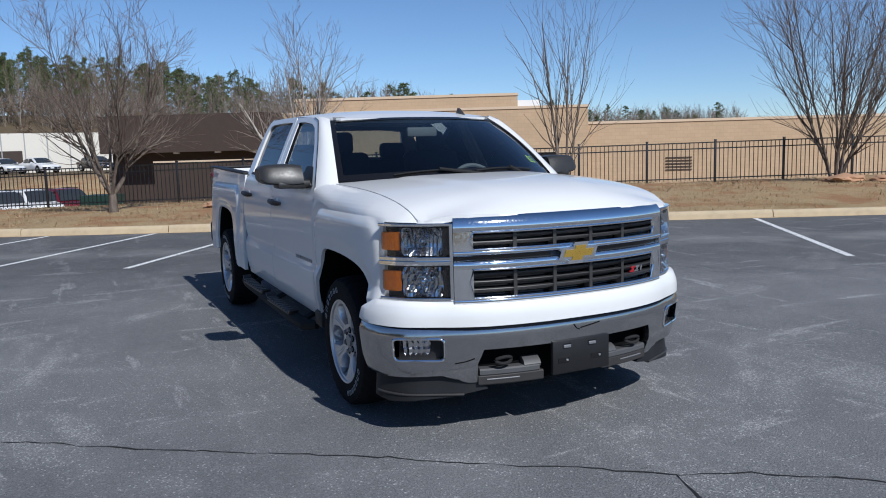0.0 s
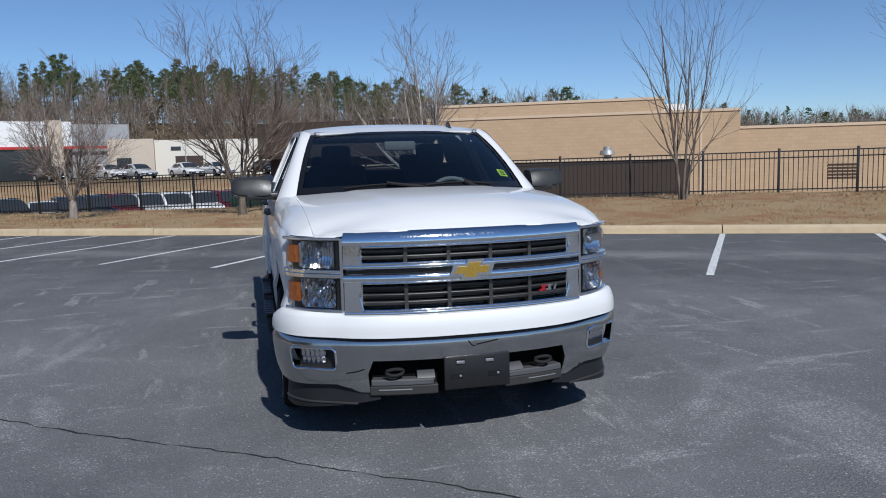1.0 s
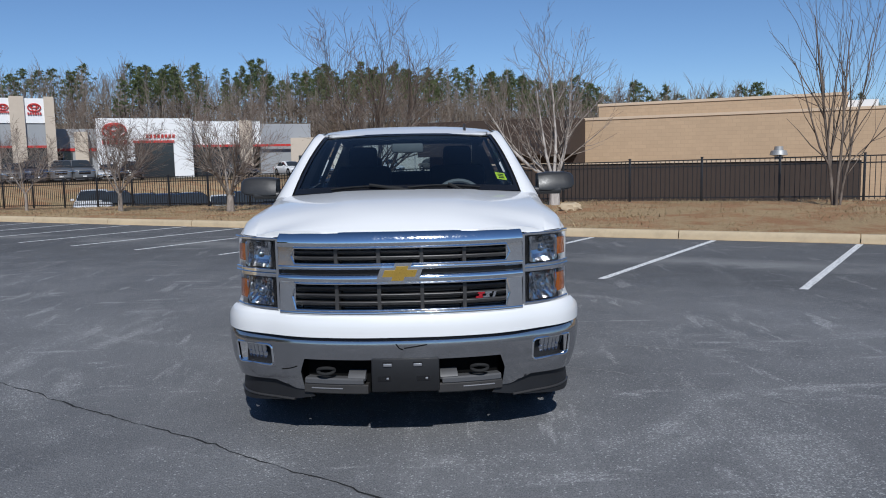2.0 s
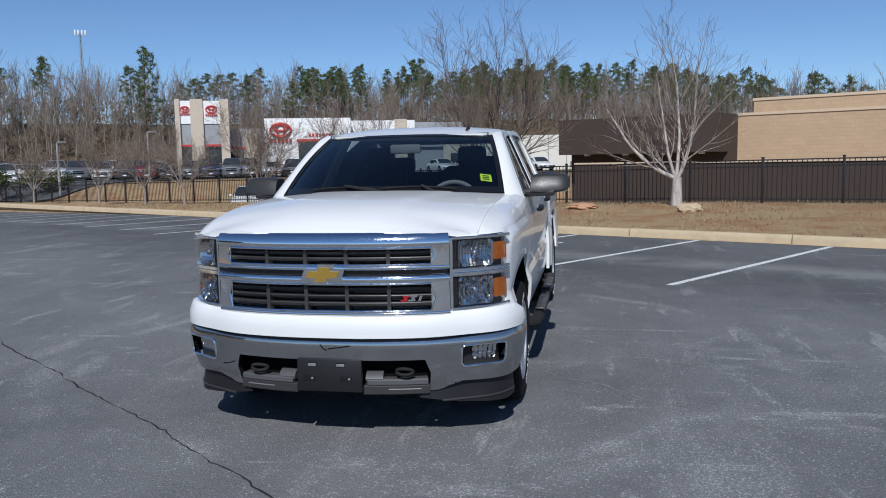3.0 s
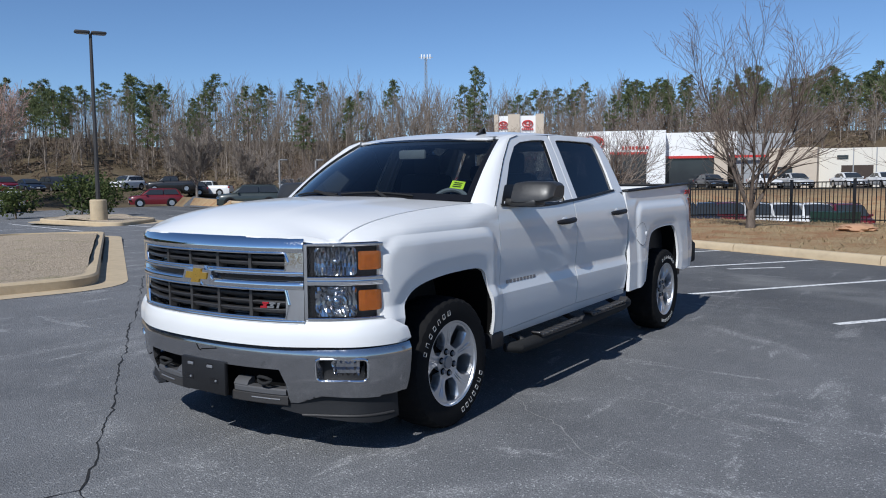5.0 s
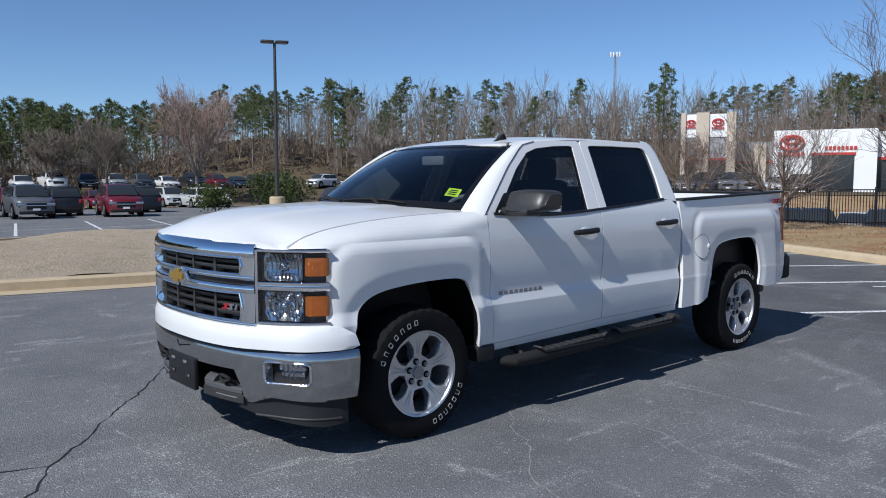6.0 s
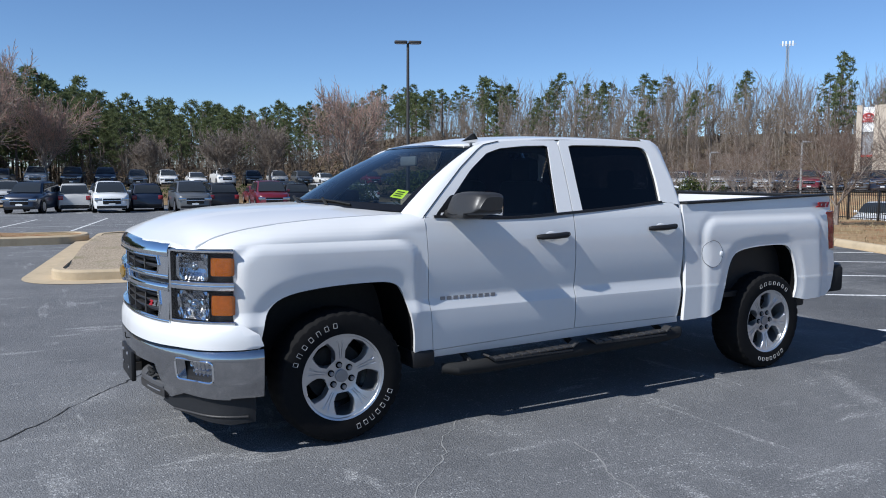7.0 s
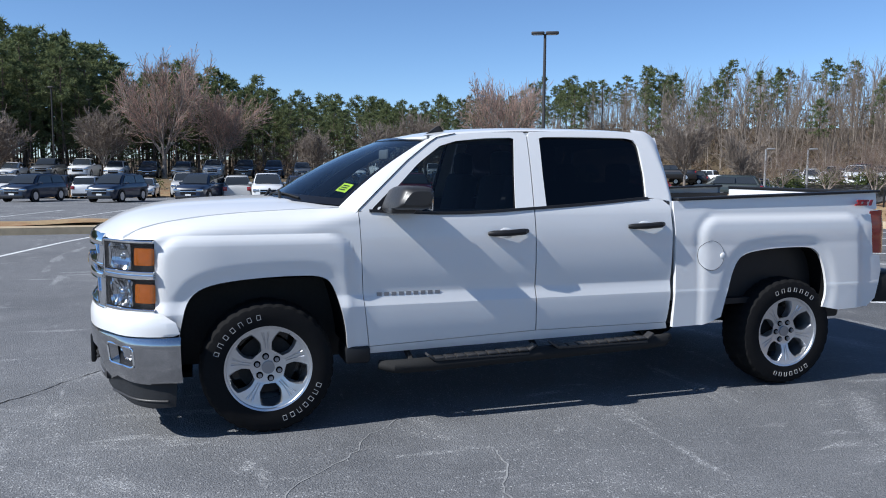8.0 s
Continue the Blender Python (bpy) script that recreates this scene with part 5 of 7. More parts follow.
def wheel(m, turn, upper=160, lower=-22, lugs=20):
    """A wheel with its face towards its own +x."""
    w = new("wheel")
    w.parent, w.matrix_basis = truck, m
    rot = Matrix.Rotation(radians(turn), 4, "X")

    def put(name, bm, mat, label=""):
        bmesh.ops.transform(bm, matrix=rot, verts=bm.verts[:])
        return part(name, bm, mat, w, label)

    put("tyre", tyre_mesh(), RUBBER, "black all-terrain tyre with raised white lettering")
    put("rim", rim_mesh(), ALLOY, "bright five-spoke alloy rim")
    put("brake_disc", disc(0.17, -0.02, 0.0), DARK_METAL)
    put("barrel", disc(0.225, -0.06, -0.05), GLOSS_BLACK)
    put("centre_cap", disc(0.037, 0.06, 0.096, 28), SATIN_SILVER)
    for i in range(6):
        a = radians(60 * i + lugs)
        for name, r, x1, mat in (("lug_recess", 0.0200, 0.0885, WELL_BLACK), ("lug_nut", 0.0118, 0.103, SATIN_SILVER)):
            nut = disc(r, 0.05, x1, 12)
            bmesh.ops.translate(nut, vec=(0, 0.066 * math.cos(a), 0.066 * math.sin(a)), verts=nut.verts[:])
            put(name, nut, mat)
    # raised lettering: two runs of bars on the side wall
    for start, count, step in ((upper - turn, 7, 10.0), (lower - turn, 7, 8.6)):
        for i in range(count):
            a = radians(start - step * i)
            bm = bmesh.new()
            for x0, x1, z0, z1 in ((-0.012, -0.009, 0.292, 0.322), (0.009, 0.012, 0.292, 0.322), (-0.012, 0.012, 0.319, 0.322), (-0.012, 0.012, 0.292, 0.295))[: 4 - (i % 3 == 1)]:
                add_box(bm, 0.132, 0.1385, x0, x1, z0, z1)
            bmesh.ops.transform(bm, matrix=Matrix.Rotation(a - math.pi / 2, 4, "X"), verts=bm.verts[:])
            put("letter_bar", bm, LETTER_WHITE)
    return w


wheel(pose(0.842, 0, 0.386), 22)
wheel(pose(0.842, 3.645, 0.386), 60, 112, -57, 2)
wheel(pose(-0.842, 0, 0.386, 0, 0, 180), 0)
wheel(pose(-0.842, 3.645, 0.386, 0, 0, 180), 33, 100, -80)

# running boards
for side in (1, -1):
    board = part("running_board", tube([(side * 0.93, 0.66, 0.352), (side * 0.99, 0.74, 0.350), (side * 1.0, 0.95, 0.352), (side * 1.0, 2.45, 0.392), (side * 0.99, 2.60, 0.398), (side * 0.93, 2.68, 0.402)], [0.028, 0.042, 0.045, 0.045, 0.042, 0.028], 12), MATTE_BLACK, truck, "black tubular running board")
    for y0, y1 in ((0.98, 1.60), (1.80, 2.45)):
        z = lambda y: 0.352 + (y - 0.95) * 0.0267
        pad = bmesh.new()
        for k in range(9):
            ya, yb = y0 + (y1 - y0) * k / 9, y0 + (y1 - y0) * (k + 0.86) / 9
            add_box(pad, side * 1.012 - 0.036, side * 1.012 + 0.036, ya, yb, z(ya) + 0.034, z(ya) + 0.047, 0.004)
        add_box(pad, side * 1.012 - 0.034, side * 1.012 + 0.034, y0, y1, z(y0) + 0.026, z(y0) + 0.040, 0.004)
        for ye, d in ((y0, -1), (y1, 1)):
            add_box(pad, -0.034, 0.034, -0.03, 0.03, -0.007, 0.007, 0.004, Matrix.Translation((side * 1.012, ye + d * 0.022, z(ye) + 0.050)) @ Matrix.Rotation(d * 0.6, 4, "X"))
        part("step_pad", pad, GREY_PLASTIC, board)
    for y in (0.85, 1.7, 2.55):
        part("board_bracket", tube([(side * 0.75, y, 0.46), (side * 0.96, y, 0.37)], 0.02, 6), DARK_METAL, board)

# handles, mirrors
for side in (1, -1):
    for y0, y1, z in ((1.345, 1.605, 1.143), (2.328, 2.592, 1.170)):
        sx = side_x(1.5, z)
        cup = bmesh.new()
        bmesh.ops.create_uvsphere(cup, u_segments=16, v_segments=10, radius=0.05, matrix=Matrix.Translation((side * (sx - 0.004), (y0 + y1) / 2 - 0.01, z - 0.012)) @ Matrix.Diagonal((0.16, 1.25, 0.85, 1)))
        h = part("door_handle", tube([(side * (sx + 0.004), y0, z - 0.004), (side * (sx + 0.024), y0 + 0.03, z - 0.002), (side * (sx + 0.033), (y0 + y1) / 2, z), (side * (sx + 0.027), y1 - 0.03, z + 0.006), (side * (sx + 0.006), y1, z + 0.008)], [0.012, 0.019, 0.020, 0.020, 0.014], 10), BLACK_PLASTIC, truck, "dark door handle")
        part("handle_cup", cup, WHITE_PAINT, h)
    # the head: an upper shell that tapers outwards over a flatter foot that runs into the door
    head = bmesh.new()
    rings = []
    for f in (0, 0.06, 0.15, 0.3, 0.5, 0.7, 0.82, 0.9, 0.95, 0.985, 1.0):
        cap = 0.75 + f if f < 0.25 else math.sqrt(max(0.12, 1 - ((f - 0.25) / 0.75) ** 8))
        x = 0.968 + 0.272 * f
        zc, yc = 1.362 + 0.010 * f, 0.775 + 0.045 * f
        hz, hy = (0.078 - 0.014 * f) * (0.75 + 0.25 * cap) * (0.55 + 0.45 * cap), 0.105 * (0.5 + 0.5 * cap)
        ring = []
        for k in range(20):
            a = 2 * math.pi * k / 20
            c, q = math.cos(a), math.sin(a)
            px = math.copysign(abs(c) ** 0.38, c)
            pz = math.copysign(abs(q) ** 0.38, q)
            slope = 0.030 * (pz + 0.2) * (1 if px < 0 else 0.15)
            ring.append(head.verts.new((side * x, yc + hy * px + slope, zc + hz * pz)))
        rings.append(ring)
    for p, r in zip(rings, rings[1:]):
        for k in range(20):
            head.faces.new((p[k], p[(k + 1) % 20], r[(k + 1) % 20], r[k]))
    head.faces.new(rings[0][::-1]), head.faces.new(rings[-1])
    bmesh.ops.recalc_face_normals(head, faces=head.faces[:])
    mirror = part("side_mirror", head, MIRROR_GREY, truck, "dusty black plastic side mirror")
    foot = add_box(bmesh.new(), -0.15, 0.100, -0.085, 0.070, -0.022, 0.030, 0.020, Matrix.Translation((side * 1.04, 0.765, 1.298)) if side > 0 else Matrix.Translation((-1.04, 0.765, 1.298)) @ Matrix.Rotation(math.pi, 4, "Z") @ Matrix.Diagonal((1, -1, 1, 1)))
    bmesh.ops.recalc_face_normals(foot, faces=foot.faces[:])
    part("mirror_foot", foot, MIRROR_GREY, mirror)
    part("mirror_glass", box(side * 1.115 - 0.105, side * 1.115 + 0.105, 0.902, 0.910, 1.30, 1.412, 0.002), CHROME, mirror)
    part("mirror_sail", sheet(rounded([(0.60, 1.240), (0.62, 1.30), (0.75, 1.415), (0.90, 1.415), (0.93, 1.262), (0.80, 1.236)], 0.02), lambda y, z: (side * (top_x(y, z) + 0.004), y, z), 0.1, (), (-side * 0.02, 0, 0)), BLACK_PLASTIC, mirror)

# model lettering on the doors as plain bars
for side in (1, -1):
    for i in range(9):
        y = 0.640 + i * 0.0455
        x = side * (side_x(y, 0.79) + 0.001)
        part("lettering_bar", box(min(x, x + side * 0.004), max(x, x + side * 0.004), y, y + 0.030, 0.778, 0.800), SATIN_SILVER, truck, smooth=False)

# antenna, wipers, sticker, washer jets
fin = sheet([(1.085, 0.0), (1.115, 0.012), (1.165, 0.040), (1.188, 0.044), (1.215, 0.0)], lambda y, z: (0.445 + 0.0, y, roof_z(0.445, y) + z - 0.002), 0.5, (), (0.018, 0, 0))
for v in fin.verts:
    v.co.x -= 0.009
part("antenna_fin", fin, GREY_PLASTIC, truck, "dark shark-fin antenna")
for s0, s1, t1 in ((0.62, 0.02, 0.02), (-0.02, -0.62, 0.02)):
    pts = [screen(s0 + (s1 - s0) * k / 8, 0.028 + 0.045 * math.sin(math.pi * k / 8) * 0.6, 0.012) for k in range(9)]
    w = part("wiper", tube(pts, 0.006, 6), MATTE_BLACK, truck, "black wiper blade")
    part("wiper_arm", tube([screen(s0 * 0.6 + 0.1, -0.03, 0.02), screen(s0 * 0.55 + s1 * 0.45, 0.035, 0.036)], 0.010, 6), MATTE_BLACK, w)
patch_bm = bmesh.new()
q = [patch_bm.verts.new(screen(s, t, -0.006)) for s, t in ((0.815, 0.17), (0.905, 0.155), (0.90, 0.255), (0.81, 0.27))]
patch_bm.faces.new(q)
decal = part("windscreen_sticker", patch_bm, STICKER, truck, "yellow-green windscreen sticker", smooth=False)
bars_bm = bmesh.new()
for k in range(3):
    t = 0.185 + 0.024 * k
    bars_bm.faces.new([bars_bm.verts.new(screen(s, u, -0.003)) for s, u in ((0.83, t), (0.885, t - 0.008), (0.885, t + 0.002), (0.83, t + 0.010))])
part("sticker_bar", bars_bm, BLACK_PLASTIC, decal, smooth=False)

# cabin
part("cabin_floor", box(-0.84, 0.84, 0.50, 2.66, 0.58, 0.66), CABIN, truck)
part("dashboard", sheet([(-0.80, 0.22), (0.80, 0.22), (0.80, 0.78), (-0.80, 0.78)], lambda x, y: (x, y, 1.30 - 0.10 * smoothstep(0.55, 0.78, y) - 0.25 * smoothstep(0.74, 0.78, y) + 0.02 * (1 - smoothstep(0.05, 0.2, abs(x - 0.40)))), 0.05, (), (0, 0, -0.3)), CABIN, truck)
both("door_card", box(0.86, 0.885, 0.60, 2.62, 0.6, 1.29), CABIN, truck)
part("headliner", box(-0.62, 0.62, 1.05, 2.62, 1.735, 1.752), CABIN_GREY, truck)
both("pillar_lining", ruled([screen(0.955, t, -0.02) for t in np.linspace(0.02, 0.98, 10)], [tuple(screen(0.955, t, -0.02) + Vector((0.02, 0.10, -0.02))) for t in np.linspace(0.02, 0.98, 10)], 1), CABIN_GREY, truck)
steer = part("steering_wheel", tube([(0.38 + 0.19 * math.cos(a), 0.80 + 0.075 * math.sin(a), 1.21 + 0.17 * math.sin(a)) for a in np.linspace(0, 2 * math.pi, 33)], 0.017, 8), CABIN_GREY, truck, "grey steering wheel")
part("steering_hub", box(0.31, 0.45, 0.76, 0.82, 1.15, 1.25, 0.02), CABIN, steer)
for x in (-0.40, 0.40):
    seat = part("front_seat", box(x - 0.26, x + 0.26, 1.05, 1.55, 0.80, 0.98, 0.05), CABIN, truck, "dark front seat")
    part("seat_back", box(x - 0.24, x + 0.24, -0.06, 0.07, 0, 0.56, 0.05, Matrix.Translation((0, 1.52, 0.95)) @ Matrix.Rotation(-0.22, 4, "X")), CABIN, seat)
    part("head_restraint", box(x - 0.12, x + 0.12, 1.60, 1.70, 1.48, 1.66, 0.04), CABIN, seat)
bench = part("rear_bench", box(-0.70, 0.70, 2.02, 2.48, 0.80, 0.98, 0.05), CABIN, truck, "dark rear bench")
part("bench_back", box(-0.70, 0.70, 2.46, 2.60, 0.95, 1.44, 0.05), CABIN, bench)
for x in (-0.42, 0.42):
    part("bench_restraint", box(x - 0.12, x + 0.12, 2.50, 2.60, 1.43, 1.58, 0.04), CABIN, bench)
part("inside_mirror", box(-0.12, 0.12, 0.90, 0.93, 1.60, 1.67, 0.015), CABIN_GREY, truck)


# ---- the big store behind the fence ----
def un_box(name, u0, u1, n0, n1, z0, z1, mat, parent=None, label=""):
    bm = box(0, u1 - u0, 0, n1 - n0, z0, z1)
    ob = part(name, bm, mat, parent, label, smooth=False)
    ob.matrix_basis = un_pose(u0, n0)
    return ob


store = thing("store_building", "low tan masonry store building with dark brown cladding", "building")
un_box("main_wall", -9.9, 7.0, 39.0, 70, -3, 3.62, TAN_BLOCK, store)
un_box("upper_wall", -9.4, 3.2, 40.0, 70, 3.6, 4.42, TAN_BLOCK, store)
un_box("side_wall", 7.0, 60, 39.5, 70, -3, 2.68, TAN_BLOCK, store)
un_box("brown_block", -19.0, -9.9, 36.0, 60, 1.75, 3.7, BROWN_WALL, store)
un_box("brown_base", -19.0, -9.9, 37.5, 60, -3, 1.75, BROWN_WALL, store)
for u0, u1, n, z in ((-9.95, 7.05, 38.95, 3.62), (-9.45, 3.25, 39.95, 4.42), (6.98, 60, 39.45, 2.68)):
    un_box("coping", u0, u1, n, n + 0.5, z, z + 0.14, TAN_CAP, store)
for u in (5.0, 22.0):
    un_box("pilaster", u, u + 0.10, 38.96 if u < 7 else 39.46, 39.0 if u < 7 else 39.5, -3, 3.6 if u < 7 else 2.66, TAN_CAP, store)
un_box("roof_box", 3.2, 4.6, 41, 46, 3.6, 4.2, SHOWROOM_WHITE, store)
for k in range(5):
    un_box("wall_vent", 11.4, 12.87, 39.44, 39.5, 0.0 + k * 0.17, 0.05 + k * 0.17, BROWN_WALL, store)
for u in (-17.5, -15.2, -13.0, -11.0):
    un_box("soffit_lamp", u, u + 0.25, 36.2, 36.5, 1.66, 1.75, SHOWROOM_WHITE, store)
duct = part("roof_duct", tube([(0, 0, -3), (0, 0, 1.45), (0, 0, 1.5), (0, 0, 1.72), (0, 0, 1.74), (0, 0, 1.92)], [0.20, 0.20, 0.42, 0.36, 0.22, 0.20], 20), PALE_POLE, store)
duct.matrix_basis = un_pose(0.23, 37.5)
screen_wall = un_box("screen_wall", -11.5, 3.4, 24.0, 24.3, -3.2, 1.30, BROWN_WALL)
tagged(screen_wall, "dark brown screen wall beyond the fence", "wall")
part("screen_cap", box(0, 14.9, -0.05, 0.35, 1.30, 1.36), TAN_CAP, screen_wall, smooth=False)
transformer = un_box("utility_cabinet", -14.4, -13.2, 24.0, 25.2, -1.8, 0.15, plain("green_steel", (0.010, 0.035, 0.026), 0.6))
tagged(transformer, "dark green steel utility cabinet beyond the fence", "utility cabinet")


# ---- the dealership on the far rise ----
def far_pose(az, d, z=0.0, eye=(0.7, -4.9)):
    """A pose d metres off in the direction az, its x axis to the right and its y axis away."""
    a = radians(az)
    return pose(eye[0] - d * math.sin(a), eye[1] + d * math.cos(a), z, 0, 0, az)


def wall_box(name, x0, x1, y0, y1, z0, z1, mat, parent, m=None):
    return part(name, box(x0, x1, y0, y1, z0, z1), mat, parent, smooth=False)


def ring_sign(parent, x, z, w, y):
    """A plain red mark: rings over a row of bars."""
    mark = part("sign_mark", tube([(x + w * 0.5 * math.cos(a), y, z + w * 0.33 * math.sin(a)) for a in np.linspace(0, 2 * math.pi, 25)], w * 0.055, 6), SIGN_RED, parent, "plain red ring mark")
    part("mark_ring", tube([(x + w * 0.20 * math.cos(a), y, z + w * 0.30 * math.sin(a)) for a in np.linspace(0, 2 * math.pi, 21)], w * 0.05, 6), SIGN_RED, mark)
    part("mark_ring", tube([(x + w * 0.36 * math.cos(a), y, z + w * 0.12 + w * 0.15 * math.sin(a)) for a in np.linspace(0, 2 * math.pi, 21)], w * 0.045, 6), SIGN_RED, mark)
    for k in range(6):
        part("sign_bar", box(x - w * 0.55 + k * w * 0.19, x - w * 0.55 + k * w * 0.19 + w * 0.13, y - 0.05, y + 0.03, z - w * 0.62, z - w * 0.42), SIGN_RED, mark, smooth=False)


tower = thing("sign_tower", "beige stucco sign tower with white panels and red marks", "sign tower", far_pose(27.3, 86, 0.5) @ Matrix.Scale(1.10, 4))
for x0, x1 in ((-2.45, -2.02), (-1.08, 0.07), (1.62, 2.42)):
    wall_box("column", x0, x1, -0.2, 0.9, 0, 7.2, STUCCO, tower)
for x0, x1 in ((-2.02, -1.08), (0.07, 1.62)):
    wall_box("sign_panel", x0, x1, 0, 0.6, 4.9, 7.05, SHOWROOM_WHITE, tower)
    wall_box("grey_band", x0, x1, 0.1, 0.6, 2.9, 4.9, SHOWROOM_GREY, tower)
    wall_box("red_band", x0, x1, -0.02, 0.1, 2.75, 2.95, SIGN_RED, tower)
    wall_box("glazing", x0, x1, 0.3, 0.6, 0, 2.75, SHOP_GLASS, tower)
    ring_sign(tower, (x0 + x1) / 2, 6.25, 1.0 if x0 > 0 else 0.8, -0.08)

showroom = thing("showroom", "white car showroom with grey bays and red band", "showroom", far_pose(20.5, 86, 0.3) @ Matrix.Scale(1.13, 4))
wall_box("white_wall", -3.5, 4.6, 0, 14, 0, 5.4, SHOWROOM_WHITE, showroom)
wall_box("entrance_glass", -0.4, 2.9, -0.06, 0.05, 0, 3.2, SHOP_GLASS, showroom)
wall_box("entrance_band", -0.5, 3.0, -0.10, 0.05, 3.2, 3.42, SIGN_RED, showroom)
ring_sign(showroom, -2.0, 4.3, 1.9, -0.15)
for k in range(8):
    wall_box("letter_bar", 0.6 + 0.32 * k, 0.6 + 0.32 * k + 0.22, -0.08, 0.02, 3.65, 3.95, SIGN_RED, showroom)
wall_box("bay_wall", 4.6, 11.0, 1.5, 14, 3.0, 5.2, SHOWROOM_WHITE, showroom)
wall_box("bay_band", 4.6, 14.0, 1.40, 1.52, 2.8, 3.02, SIGN_RED, showroom)
wall_box("bay_glass", 4.6, 9.0, 1.6, 2.0, 0, 2.8, SHOP_GLASS, showroom)
wall_box("pier", 9.0, 10.2, 1.3, 3.0, 0, 5.3, STUCCO, showroom)
wall_box("grey_wall", 11.0, 16.0, 2.0, 14, 0, 5.0, SHOWROOM_GREY, showroom)
wall_box("grey_link", -9.0, -3.5, 3.0, 14, 0, 4.6, SHOWROOM_GREY, showroom)
wall_box("link_band", -9.0, -3.5, 2.9, 3.0, 2.6, 2.85, SIGN_RED, showroom)
wall_box("link_pier", -5.4, -4.3, 2.0, 3.0, 0, 4.3, STUCCO, showroom)
for k in range(4):
    wall_box("link_glass", -8.8 + k * 0.8, -8.1 + k * 0.8, 2.92, 3.0, 0, 2.5, SHOP_GLASS, showroom)

workshop = thing("workshop_building", "long cream workshop building with dark doors", "building", far_pose(4.0, 88, 0.2))
wall_box("cream_wall", -7.5, 14, 0, 16, 0, 4.0, plain("cream_panel", (0.66, 0.62, 0.54), 0.7), workshop)
wall_box("front_block", -9.6, -5.2, -2.0, 8, 0, 4.1, STUCCO, workshop)
wall_box("front_door", -8.8, -7.4, -2.06, -1.9, 0, 2.2, SHOP_GLASS, workshop)
wall_box("loading_door", -3.2, -0.4, -0.06, 0.1, 0, 2.3, BROWN_WALL, workshop)
for k in range(8):
    wall_box("wall_rib", -2.2 + k * 2.0, -2.1 + k * 2.0, -0.09, 0.0, 0, 4.0, SHOWROOM_GREY, workshop)
wall_box("high_window", -3.6, -2.6, -0.05, 0.05, 2.9, 3.3, SHOP_GLASS, workshop)


# ---- lamps ----
def lot_lamp(x, y, height, mat, base=True, z=0.0, heads=(0.30, -0.30), label="tall bronze parking lot lamp on a concrete base"):
    l = thing("street_lamp", label, "street lamp", pose(x, y, z, 0, 0, 65), "lot lamps")
    if base:
        part("concrete_base", tube([(0, 0, -0.1), (0, 0, 0.80), (0, 0, 0.84)], [0.33, 0.32, 0.29], 20), KERB, l)
    part("pole", tube([(0, 0, 0.2 if base else -0.5), (0, 0, height)], [0.09, 0.06] if base else [0.10, 0.06], 10), mat, l)
    for dx in heads:
        head = part("lamp_head", add_box(bmesh.new(), dx - 0.28, dx + 0.28, -0.17, 0.17, height - 0.01, height + 0.10, 0.045), mat, l)
        part("lamp_diffuser", box(dx - 0.2, dx + 0.2, -0.12, 0.12, height - 0.025, height - 0.008), SHOWROOM_GREY, head)
    return l


lot_lamp(-25.5, 14.0, 7.28, POLE, True, -0.06)
for az, d, h in ((98.2, 84, 8.6), (96.0, 90, 8.0), (77.0, 120, 9.0), (72.3, 120, 8.6), (60.6, 120, 9.2), (57.5, 130, 8.6)):
    m = far_pose(az, d, eye=(5.0, -1.0))
    lot_lamp(m.translation.x, m.translation.y, h, POLE, False, ground_z(m.translation.x, m.translation.y), (0.0,), "slim dark lamp pole in the far lot")
for az, d in ((44.0, 62), (41.4, 62), (36.4, 60), (30.8, 62)):
    m = far_pose(az, d)
    lot_lamp(m.translation.x, m.translation.y, 3.6, PALE_POLE, False, ground_z(m.translation.x, m.translation.y) + 0.1, (0.35,), "pale galvanised lamp pole at the dealership lot")

mast = thing("radio_mast", "thin grey radio mast with white antenna panels above the woods", "radio mast", far_pose(35.3, 150, 2.0, (1.98, -4.73)))
for x, y in ((-0.35, 0), (0.35, 0), (0, 0.6)):
    part("mast_leg", tube([(x, y, 0), (x * 0.5, y * 0.5, 22.4)], 0.06, 5), PALE_POLE, mast)
for k in range(22):
    s, q = 1 - 0.5 * k / 22, 1 - 0.5 * (k + 1) / 22
    part("mast_brace", tube([(-0.35 * s, 0, k), (0.35 * q, 0, k + 1)], 0.035, 4), PALE_POLE, mast)
for x in (-0.8, -0.3, 0.3, 0.8):
    part("antenna_panel", box(x - 0.11, x + 0.11, -0.2, 0.0, 22.0, 22.9, 0.03), SHOWROOM_WHITE, mast)
part("mast_arm", box(-1.3, 1.3, -0.04, 0.04, 22.3, 22.4), PALE_POLE, mast)


